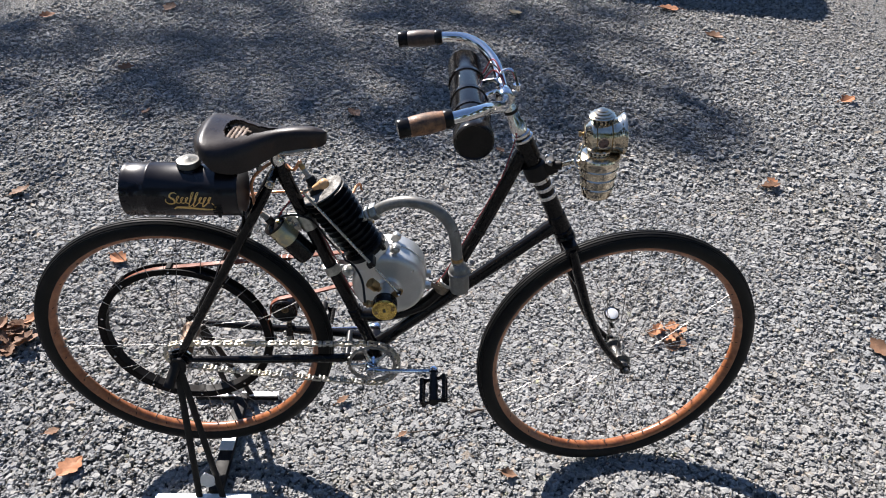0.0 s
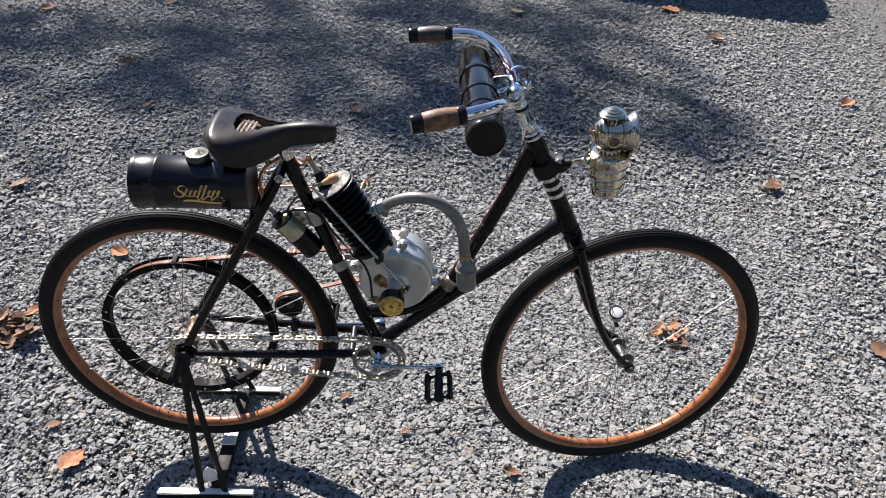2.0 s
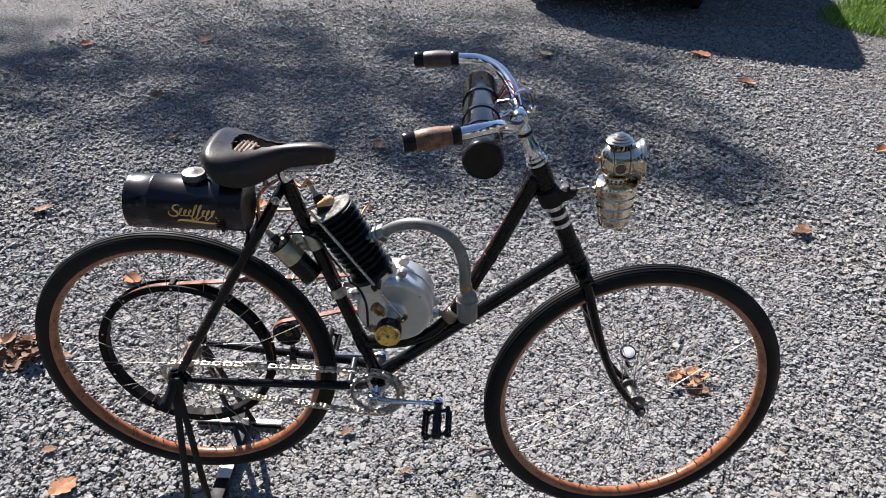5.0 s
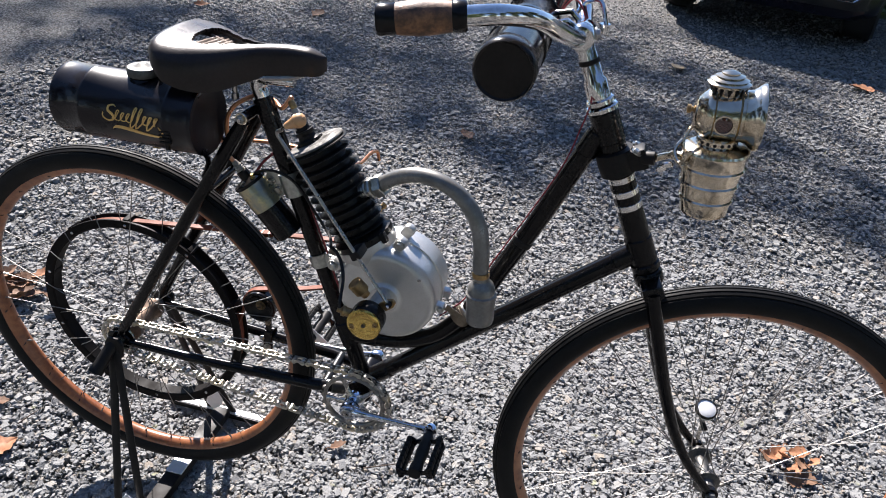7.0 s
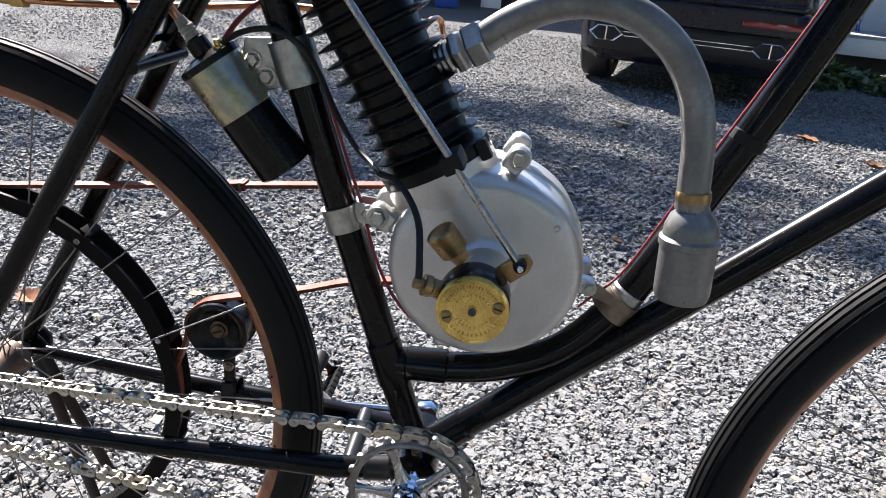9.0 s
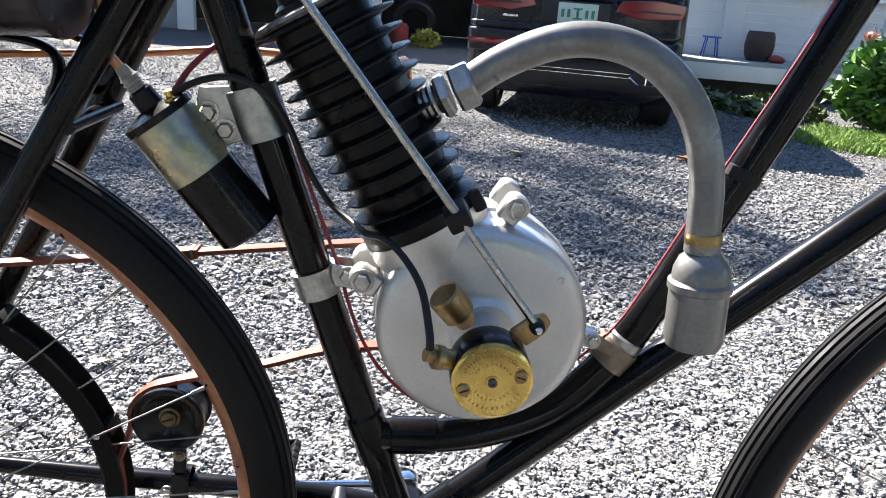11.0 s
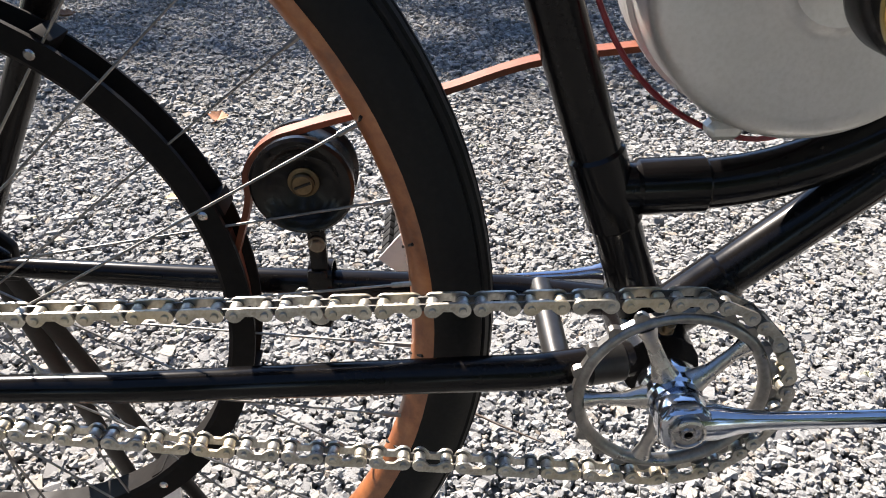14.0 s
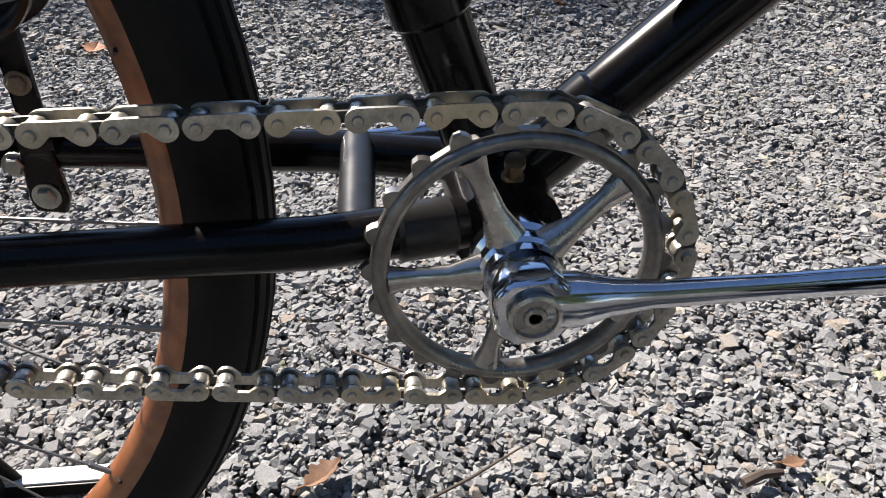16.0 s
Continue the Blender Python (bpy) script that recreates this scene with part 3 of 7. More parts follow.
part("cable_stop", tube(glide([(0.262, 0.028, 1.044), (0.272, 0.040, 1.056), (0.290, 0.036, 1.060), (0.302, 0.024, 1.034)], 5), 0.0028, 8), M["chrome"], bike)
# red wire down the loop tube
part("wire", tube(glide([(0.302, -0.012, 0.945), (0.294, -0.010, 0.905), (0.2735, -0.005, 0.832), (0.2035, -0.005, 0.680), (0.1640, -0.008, 0.598), (0.140, -0.014, 0.572), (0.128, -0.016, 0.560)], 5), 0.0011, 6), M["pink_wire"], bike)
for c in ((0.2395, 0, 0.7150), (0.170, 0, 0.5705)):
    c = Vector(c)
    ring("tube_band", c - dd * 0.006, c + dd * 0.006, 0.0153, M["zinc"] if c.z < 0.6 else M["dull_black"])

# ---- saddle
saddle = empty("saddle", None, bike)
saddle["label"] = "brown-black leather saddle with a torn opening over tan webbing"


def saddle_surface():
    """Broad rounded back, narrow nose, skirts turned down; a pear-shaped tear along the middle."""
    bm = bmesh.new()
    nu, nv = 96, 72
    x0, x1 = -0.326, -0.068
    def spot(u, v, inset=0.0):
        w = 0.088 * (math.sin(min(1.0, u / 0.20) * math.pi / 2) ** 0.55) * (1 - 0.795 * (lambda q: q * q * (3 - 2 * q))(max(0.0, min(1.0, (u - 0.20) / 0.50))))
        if u > 0.86:
            w *= math.sqrt(max(0.0, 1 - ((u - 0.86) / 0.14) ** 2)) * 0.98 + 0.02
        z = 0.964 - 0.013 * math.sin(math.pi * min(1, u * 1.1)) - 0.004 * u
        drop = 0.030 - 0.008 * u + 0.019 * math.exp(-((u - 0.40) / 0.20) ** 2)
        if u > 0.70:
            z -= 0.015 * ((u - 0.70) / 0.30) ** 2.4
        if u > 0.84:
            drop *= math.sqrt(max(0.0, 1 - ((u - 0.84) / 0.16) ** 2)) * 0.9 + 0.1
        if u < 0.12:
            z -= 0.030 * (1 - u / 0.12) ** 2.0
        if u < 0.20:
            drop *= 0.15 + 0.85 * u / 0.20
        a = abs(v)
        y = w * (1 - (1 - a) ** 2.2)
        zz = z - drop * a ** 3.2 - 0.010 * a ** 1.6
        return Vector((x0 + (x1 - x0) * u, math.copysign(y, v), zz - inset))
    def torn(u, v):
        q = (u - 0.24) / 0.42
        if not 0 < q < 1:
            return False
        half = 0.33 * min(1.0, (q / 0.16)) ** 0.5 * (1 - q) ** 0.75 + 0.02 * math.sin(q * 31)
        return abs(v - 0.02) < half
    layers = []
    for inset in (0.0, 0.0045):
        grid = [[bm.verts.new(spot(i / nu, -1 + 2 * j / nv, inset)) for j in range(nv + 1)] for i in range(nu + 1)]
        layers.append(grid)
    hole = [[torn((i + 0.5) / nu, -1 + 2 * (j + 0.5) / nv) for j in range(nv)] for i in range(nu)]
    for n, g in enumerate(layers):
        for i in range(nu):
            for j in range(nv):
                if hole[i][j]:
                    continue
                q = (g[i][j], g[i + 1][j], g[i + 1][j + 1], g[i][j + 1])
                bm.faces.new(q if n == 0 else q[::-1])
    a, b = layers
    def wall(p, q, r, s):
        try:
            bm.faces.new((p, q, r, s))
        except ValueError:
            pass
    for i in range(nu):
        wall(a[i][0], b[i][0], b[i + 1][0], a[i + 1][0])
        wall(a[i + 1][nv], b[i + 1][nv], b[i][nv], a[i][nv])
    for j in range(nv):
        wall(a[0][j + 1], b[0][j + 1], b[0][j], a[0][j])
        wall(a[nu][j], b[nu][j], b[nu][j + 1], a[nu][j + 1])
    for i in range(1, nu - 1):
        for j in range(1, nv - 1):
            if hole[i][j]:
                if not hole[i - 1][j]:
                    wall(a[i][j], a[i][j + 1], b[i][j + 1], b[i][j])
                if not hole[i + 1][j]:
                    wall(a[i + 1][j + 1], a[i + 1][j], b[i + 1][j], b[i + 1][j + 1])
                if not hole[i][j - 1]:
                    wall(a[i + 1][j], a[i][j], b[i][j], b[i + 1][j])
                if not hole[i][j + 1]:
                    wall(a[i][j + 1], a[i + 1][j + 1], b[i + 1][j + 1], b[i][j + 1])
    bmesh.ops.recalc_face_normals(bm, faces=bm.faces)
    return bm, spot


bm, saddle_spot = saddle_surface()
for f in bm.faces:
    f.smooth = True
part("cover", bm, M["leather"], saddle, "brown-black leather cover, torn open along the top")
bm = bmesh.new()
for k in range(4):
    u = 0.25 + 0.034 * k
    tube([saddle_spot(u, -0.62) - Vector((0, 0, 0.007)), saddle_spot(u + 0.02, -0.1) - Vector((0, 0, 0.009)), saddle_spot(u + 0.03, 0.30) - Vector((0, 0, 0.011))], 0.0036, 6, bm, flat=0.5)
for k in range(3):
    tube([saddle_spot(0.25, -0.34 + 0.26 * k) - Vector((0, 0, 0.010)), saddle_spot(0.42, -0.26 + 0.18 * k) - Vector((0, 0, 0.012))], 0.0030, 6, bm, flat=0.5)
part("webbing", bm, M["tan_felt"], saddle, "frayed tan webbing showing through the tear")
for s in (-1, 1):
    part("rail", tube(glide([(-0.285, s * 0.060, 0.918), (-0.262, s * 0.036, 0.905), (-0.215, s * 0.022, 0.903), (-0.120, s * 0.014, 0.912), (-0.085, s * 0.008, 0.928)], 5), 0.0042, 8), M["steel"], saddle, "plated saddle rail")
    coil = [(-0.278 + 0.011 * math.cos(t), s * 0.058 + 0.011 * math.sin(t), 0.898 + 0.030 * t / (8 * math.pi)) for t in (2 * math.pi * k / 12 for k in range(49))]
    part("spring", tube(coil, 0.0022, 6), M["dull_black"], saddle)
part("cantle_plate", box(0.012, 0.120, 0.010, at(-0.282, 0, 0.917), 0.003), M["dull_black"], saddle)
# bent seat post with its cross bar
part("seat_post", tube(glide([(-0.164, 0, 0.855), (-0.1705, 0, 0.876), (-0.175, 0, 0.888), (-0.170, 0, 0.898)], 5), 0.0125, 20), M["chrome"], bike, "plated seat post")
part("seat_bar", tube([(-0.232, 0, 0.897), (-0.118, 0, 0.902)], 0.0082, 18), M["chrome"], bike, "plated cross bar of the seat post")
part("seat_clamp", lathe([(0, -0.016), (0.012, -0.016), (0.014, -0.012), (0.014, 0.012), (0.012, 0.016), (0, 0.016)], 20, along((-0.215, 0, 0.8975), (-0.165, 0, 0.900))), M["steel"], bike)
part("seat_clamp_bolt", lathe([(0, 0), (0.0042, 0), (0.0042, 0.016), (0.0058, 0.017), (0.0058, 0.026), (0, 0.026)], 8, along((-0.208, -0.010, 0.892), (-0.208, -0.010, 0.86))), M["steel"], bike)

# ---- chain wheel, cranks, pedals, chain
CH_Y, R_SP, R_COG = -0.0585, 0.0625, 0.0330
sprocket = empty("chain_wheel", at(BB.x, CH_Y, BB.z), bike)
sprocket["label"] = "plated five-armed chain wheel with widely spaced teeth"
TEETH = 22
outl, inner = [], []
for k in range(TEETH):
    a0 = radians(179) + 2 * math.pi * k / TEETH
    for off, r in ((-0.5, 0.0553), (-0.26, 0.0555), (-0.18, 0.0574), (-0.07, 0.0588), (0.07, 0.0588), (0.18, 0.0574), (0.26, 0.0555)):
        t = a0 + off * 2 * math.pi / TEETH
        outl.append((r, t))
bm = bmesh.new()
loops = []
for y in (-0.0020, 0.0020):
    loops.append([bm.verts.new((r * math.cos(t), y, r * math.sin(t))) for r, t in outl])
    loops.append([bm.verts.new((0.0515 * math.cos(t), y * 1.2, 0.0515 * math.sin(t))) for r, t in outl])
n = len(outl)
for k in range(n):
    q = (k + 1) % n
    bm.faces.new((loops[0][k], loops[0][q], loops[1][q], loops[1][k]))
    bm.faces.new((loops[2][q], loops[2][k], loops[3][k], loops[3][q]))
    bm.faces.new((loops[0][q], loops[0][k], loops[2][k], loops[2][q]))
    bm.faces.new((loops[1][k], loops[1][q], loops[3][q], loops[3][k]))
bmesh.ops.recalc_face_normals(bm, faces=bm.faces)
part("toothed_ring", bm, M["ring_steel"], sprocket)
part("inner_ring", lathe([(0.0517 + 0.0036 * math.cos(2 * math.pi * k / 14), 0.0044 * math.sin(2 * math.pi * k / 14)) for k in range(14)], 72, SIDE, closed=True), M["ring_steel"], sprocket)
for k in range(5):
    t = radians(113 + 72 * k)
    c, s = math.cos(t), math.sin(t)
    part("arm", tube([(0.012 * c, -0.002, 0.012 * s), (0.026 * c, -0.002, 0.026 * s), (0.040 * c, 0, 0.040 * s), (0.049 * c, 0, 0.049 * s)], [0.0085, 0.0046, 0.0039, 0.0062], 12, flat=0.75, up=(0, 1, 0)), M["steel"], sprocket)
part("boss", lathe([(0, -0.010), (0.0165, -0.010), (0.0180, -0.007), (0.0180, -0.001), (0.0160, 0.001), (0.0160, 0.006), (0.0146, 0.0075), (0.0146, 0.012), (0, 0.012)], 40, SIDE), M["crank"], sprocket)


def crank_arm(s, eye, out):
    """An arm with a tapered flat section, a boss at the axle and a rounded eye."""
    h, c = 0.0138, 0.0062
    bm = prism([(-h, -h + c), (-h + c, -h), (h - c, -h), (h, -h + c), (h, h - c), (h - c, h), (-h + c, h), (-h, h - c)], 0.016, at(0, s * (out - 0.001) + 0.008, BB.z) @ SIDE @ Matrix.Rotation(radians(6), 4, 'Z'), 0.0016)
    p, q = Vector((0.004, s * out, BB.z)), Vector(eye)
    tube([p, p.lerp(q, 0.09), p.lerp(q, 0.17), p.lerp(q, 0.28), p.lerp(q, 0.6), q], [0.0112, 0.0108, 0.0078, 0.0056, 0.0051, 0.0060], 14, bm, flat=0.8, up=(0, 1, 0))
    lathe([(0, -0.007), (0.0105, -0.007), (0.0115, -0.004), (0.0115, 0.004), (0.0105, 0.007), (0, 0.007)], 24, at(*eye) @ SIDE, bm)
    return part("crank", bm, M["crank"], bike, "bright plated pedal crank")


NEAR_EYE, FAR_EYE = (0.1440, -0.086, 0.3785), (-0.1400, 0.070, 0.3660)
crank_arm(-1, NEAR_EYE, 0.0825)
crank_arm(1, FAR_EYE, 0.0660)
part("axle_cap", lathe([(0, 0), (0.0082, 0), (0.0094, 0.0010), (0.0094, 0.0026), (0.0080, 0.0032), (0.0074, 0.0018), (0.0044, 0.0016), (0.0038, 0.0026), (0.0024, 0.0026), (0.0020, -0.0040), (0, -0.0040)], 28, along((0, -0.0895, BB.z), (0, -0.1, BB.z))), M["steel"], bike)
part("crank_axle", lathe([(0, 0), (0.0105, 0), (0.0105, 0.020), (0, 0.020)], 28, along((0, -0.0660, BB.z), (0, -0.1, BB.z))), M["crank"], bike)


def pedal(eye, s, tilt):
    """Rat-trap pedal: spindle, two end plates and four toothed black treads."""
    g = empty("pedal", at(*eye) @ Matrix.Rotation(radians(tilt), 4, 'Y'), bike)
    g["label"] = "black block pedal with four rubber treads"
    part("spindle", lathe([(0, 0), (0.0062, 0), (0.0062, 0.010), (0.0088, 0.014), (0.0088, 0.030), (0.0105, 0.050), (0.0088, 0.072), (0.0105, 0.082), (0.0105, 0.096), (0, 0.098)], 20, along((0, 0, 0), (0, s, 0))), M["dull_black"], g)
    if s > 0:
        m = at(0, 0.0225, 0) @ SIDE
        part("cage_plate", prism([(-0.031, -0.013), (0.031, -0.013), (0.031, 0.013), (0.027, 0.016), (-0.027, 0.016), (-0.031, 0.013)], 0.0016, m, 0.0004), M["bright_plate"], g, "pale metal cage plate")
        part("cage_mark", lathe([(0.0050, 0), (0.0062, 0), (0.0062, 0.0008), (0.0050, 0.0008)], 20, at(-0.012, 0.0225, 0.002) @ YSIDE, closed=True), M["dull_black"], g)
    for y in (0.024, 0.092):
        part("end_plate", prism([(-0.029, -0.010), (-0.022, -0.010), (-0.016, -0.004), (0.016, -0.004), (0.022, -0.010), (0.029, -0.010), (0.029, 0.010), (0.022, 0.010), (0.016, 0.004), (-0.016, 0.004), (-0.022, 0.010), (-0.029, 0.010)], 0.003, at(0, s * y, 0) @ SIDE, 0.0006), M["enamel"], g)
    for x in (-0.026, 0.026):
        for z in (-0.0075, 0.0075):
            bm = bmesh.new()
            for k in range(6):
                box(0.0074, 0.0098, 0.0090, at(x, s * (0.0305 + 0.0112 * k), z), 0.0010, bm)
            box(0.0054, 0.068, 0.0070, at(x, s * 0.058, z), 0.0, bm)
            part("tread", bm, M["rubber"], g)
    return g


pedal(NEAR_EYE, -1, -17)
pedal(FAR_EYE, 1, 40)


def chain_link_mesh():
    """One inch of twin-roller chain: a long outer pair of figure-eight plates and a short inner pair."""
    bm = bmesh.new()
    def eight(x0, x1, y, th, r, waist, slot=0):
        n, pts = 10, []
        for k in range(n + 1):
            a = radians(48 + 222 * k / n)
            pts.append((x0 + r * math.cos(a), r * math.sin(a)))
        for k in range(n + 1):
            a = radians(-90 + 222 * k / n)
            pts.append((x1 + r * math.cos(a), r * math.sin(a)))
        pts += [((x0 + x1) / 2 + 0.0022, waist), ((x0 + x1) / 2 - 0.0022, waist)]
        low = [bm.verts.new((x, y - th / 2, z)) for x, z in pts]
        top = [bm.verts.new((x, y + th / 2, z)) for x, z in pts]
        made = [bm.faces.new(low), bm.faces.new(top[::-1])]
        m_ = len(pts)
        made += [bm.faces.new((low[(k + 1) % m_], low[k], top[k], top[(k + 1) % m_])) for k in range(m_)]
        for f in made:
            f.material_index = slot
    for y in (-0.0050, 0.0050):
        eight(-0.0078, 0.0078, y, 0.0016, 0.0043, 0.0006)
    for y in (-0.0034, 0.0034):
        eight(0.0078, 0.0176, y, 0.0012, 0.0030, 0.0010, 1)
    for x in (-0.0078, 0.0078):
        lathe([(0, -0.0046), (0.0016, -0.0046), (0.0019, -0.0067), (0.0029, -0.0069), (0.0034, -0.0064), (0.0036, -0.0055)], 10, at(x, 0, 0) @ SIDE, bm)
        lathe([(0, 0.0070), (0.0017, 0.0070), (0.0021, 0.0062), (0.0021, 0.0054)], 10, at(x, 0, 0) @ SIDE, bm)
        lathe([(0.0034, -0.0028), (0.0037, -0.0022), (0.0037, 0.0022), (0.0034, 0.0028)], 12, at(x, 0, 0) @ SIDE, bm)
    bmesh.ops.recalc_face_normals(bm, faces=bm.faces)
    return bm


def chain_path():
    """Points and directions of the chain's closed line, one for each inch."""
    c1, c2 = Vector((BB.x, BB.z)), Vector((REAR.x, REAR.z + 0.008))
    pts = []
    gap = (c2 - c1)
    dist, ang = gap.length, math.atan2(gap.y, gap.x)
    lean = math.acos((R_SP - R_COG) / dist)
    a1, a2 = ang - lean, ang + lean
    for k in range(61):
        t = a2 + (a1 + 2 * math.pi - a2) * k / 60
        pts.append(c1 + R_SP * Vector((math.cos(t), math.sin(t))))
    for k in range(31):
        t = a1 + (a2 - a1) * k / 30
        pts.append(c2 + R_COG * Vector((math.cos(t), math.sin(t))))
    # the slack lower run sags a little
    line = []
    for i, p in enumerate(pts):
        line.append(p)
        q = pts[(i + 1) % len(pts)]
        if (q - p).length > 0.1:
            for k in range(1, 40):
                s = k / 40
                w = p.lerp(q, s)
                if w.y < BB.z + 0.01:
                    w.y -= 0.003 * math.sin(math.pi * s)
                line.append(w)
    return line


line = chain_path()
lengths = [0.0]
for i in range(len(line)):
    lengths.append(lengths[-1] + (line[(i + 1) % len(line)] - line[i]).length)
total = lengths[-1]
count = round(total / 0.0254)
chain = empty("drive_chain", None, bike)
chain["label"] = "inch-pitch steel block chain, dull gold and dark links"
def on_chain(s):
    s %= total
    i = max(k for k in range(len(line)) if lengths[k] <= s)
    f = (s - lengths[i]) / max(1e-9, lengths[i + 1] - lengths[i])
    return line[i].lerp(line[(i + 1) % len(line)], f)
first = None
for k in range(count):
    s = total * k / count
    p, q = on_chain(s - 0.0078), on_chain(s + 0.0078)
    c = (p + q) / 2
    t = q - p
    m = at(c.x, CH_Y, c.y) @ Matrix.Rotation(-math.atan2(t.y, t.x), 4, 'Y')
    if first is None:
        first = part("link", chain_link_mesh(), [M["chain"], M["dark_steel"]], chain, at=m)
    else:
        again(first, m)
part("rear_cog", lathe([(0, -0.002), (0.0255, -0.002), (0.0275, 0), (0.0255, 0.002), (0, 0.002)], 16, at(REAR.x, CH_Y, REAR.z) @ SIDE), M["steel"], rear_wheel, at=rear_wheel.matrix_basis.inverted(), smooth=False)
part("brake_hub", lathe([(0, -0.046), (0.017, -0.046), (0.0205, -0.041), (0.021, -0.022), (0.017, -0.014), (0.016, 0.02), (0.021, 0.028), (0.021, 0.040), (0, 0.042)], 32, YSIDE), M["rusty_hub"], rear_wheel, "tarnished coaster hub shell")

# ---- belt drive on the far side
BELT_Y = 0.028
belt_rim = empty("belt_rim", at(REAR.x - 0.008, BELT_Y, REAR.z - 0.004), bike)
belt_rim["label"] = "large black belt rim clipped to the spokes of the rear wheel"
part("hoop", lathe([(0.2040, -0.0110), (0.2040, -0.0090), (0.1940, -0.0060), (0.1940, 0.0090), (0.2040, 0.0130), (0.2040, 0.0165), (0.1900, 0.0165), (0.1870, 0.0140), (0.1870, -0.0080), (0.1900, -0.0110)], 96, SIDE, closed=True), M["satin_black"], belt_rim)
for k in range(10):
    t = radians(18 + 36 * k)
    m = Matrix.Rotation(-t, 4, 'Y')
    part("clip", box(0.020, 0.0235, 0.011, m @ at(0.1960, -0.0010, 0.004), 0.001), M["satin_black"], belt_rim)
    bm = lathe([(0, 0), (0.0036, 0), (0.0036, 0.0035), (0.002, 0.005), (0, 0.005)], 10, m @ at(0.1950, -0.0126, 0.004) @ SIDE)
    part("clip_screw", bm, M["steel"], belt_rim)
idler = empty("idler_pulley", at(-0.2055, BELT_Y, 0.4715), bike)
idler["label"] = "glossy black hollow-faced idler pulley with a bronze pivot"
part("spool", lathe([(0, -0.0075), (0.0095, -0.0075), (0.0110, -0.0085), (0.0165, -0.0095), (0.0215, -0.0125), (0.0250, -0.0160), (0.0285, -0.0168), (0.0302, -0.0150), (0.0302, -0.0110), (0.0285, -0.0092), (0.0280, -0.0080), (0.0280, 0.0090), (0.0305, 0.012), (0.0305, 0.015), (0, 0.016)], 48, YSIDE), M["hard_rubber"], idler)
part("pivot", lathe([(0, -0.0135), (0.0058, -0.0135), (0.0068, -0.0125), (0.0068, -0.0095), (0.0092, -0.0090), (0.0092, -0.0070), (0, -0.0070)], 24, YSIDE), M["bronze"], idler, "dark bronze pivot screw")
part("slot", box(0.010, 0.0012, 0.0014, at(0, -0.0136, 0) @ Matrix.Rotation(radians(-20), 4, 'Y')), M["dull_black"], idler)
part("idler_bracket", box(0.012, 0.005, 0.074, at(-0.2065, BELT_Y + 0.019, 0.424), 0.002), M["enamel"], bike)
part("idler_bracket", lathe([(0.0092, -0.008), (0.0110, -0.008), (0.0110, 0.008), (0.0092, 0.008)], 24, along((-0.2065, 0.0535, 0.3875), (-0.26, 0.0565, 0.388)), closed=True), M["enamel"], bike)
hexbolt("bracket_bolt", (-0.2065, BELT_Y + 0.0160, 0.416), (0, -1, 0), 0.0042, bike, M["tan_metal"])
part("idler_bracket", prism([(-0.008, -0.022), (0.006, -0.024), (0.009, -0.016), (0.007, 0.022), (-0.006, 0.022), (-0.0095, -0.014)], 0.005, at(-0.2085, 0.0475, 0.374) @ SIDE, 0.001), M["enamel"], bike)
hexbolt("bracket_bolt", (-0.2190, 0.0440, 0.3770), (0, -1, 0), 0.0046, bike, M["zinc"])
hexbolt("bracket_bolt", (-0.2090, 0.0425, 0.3605), (0, -1, 0), 0.0050, bike, M["zinc"])


def band(pts, half, thick):
    """A flat belt along points of the xz plane at the belt's depth."""
    bm = bmesh.new()
    rings = []
    n = len(pts)
    for i in range(n):
        a, b = Vector(pts[max(0, i - 1)]), Vector(pts[min(n - 1, i + 1)])
        t = (b - a).normalized()
        up = Vector((-t.y, t.x))
        rings.append([bm.verts.new((pts[i][0] + up.x * o, BELT_Y + y, pts[i][1] + up.y * o)) for y, o in ((-half, -thick * 0.6), (-half, thick), (half, thick), (half, -thick * 0.6))])
    for u, w in zip(rings, rings[1:]):
        for k in range(4):
            bm.faces.new((u[k], u[(k + 1) % 4], w[(k + 1) % 4], w[k]))
    bm.faces.new(rings[0])
    bm.faces.new(rings[-1][::-1])
    bmesh.ops.recalc_face_normals(bm, faces=bm.faces)
    return bm


ENG = Vector((0.045, 0, 0.597))
pulley_r = 0.049
hub_c = Vector((REAR.x - 0.008, REAR.z - 0.004))
rr = 0.1965
up_pts = [(ENG.x + pulley_r * math.cos(t), ENG.z + pulley_r * math.sin(t)) for t in (radians(q) for q in range(-60, 106, 15))]
t0 = radians(97)
up_pts += [(hub_c.x + rr * math.cos(t), hub_c.y + rr * math.sin(t)) for t in (radians(97 + q) for q in range(0, 282, 6))]
low_pts = [(-0.2455, 0.455), (-0.2440, 0.476), (-0.2360, 0.490), (-0.2225, 0.5005), (-0.2050, 0.5060), (-0.1900, 0.5090), (-0.126, 0.525), (-0.060, 0.540), (ENG.x + pulley_r * math.cos(radians(-75)), ENG.z + pulley_r * math.sin(radians(-75)))]
low_pts = [(-0.2070 + (x + 0.2070) * 0.87, 0.4695 + (z - 0.4695) * 0.87) if k < 5 else (x, z - 0.0035 * (k < 7)) for k, (x, z) in enumerate(low_pts)]
part("drive_belt", band(up_pts[::-1], 0.0060, 0.0022), M["belt"], bike, "red-brown leather drive belt")
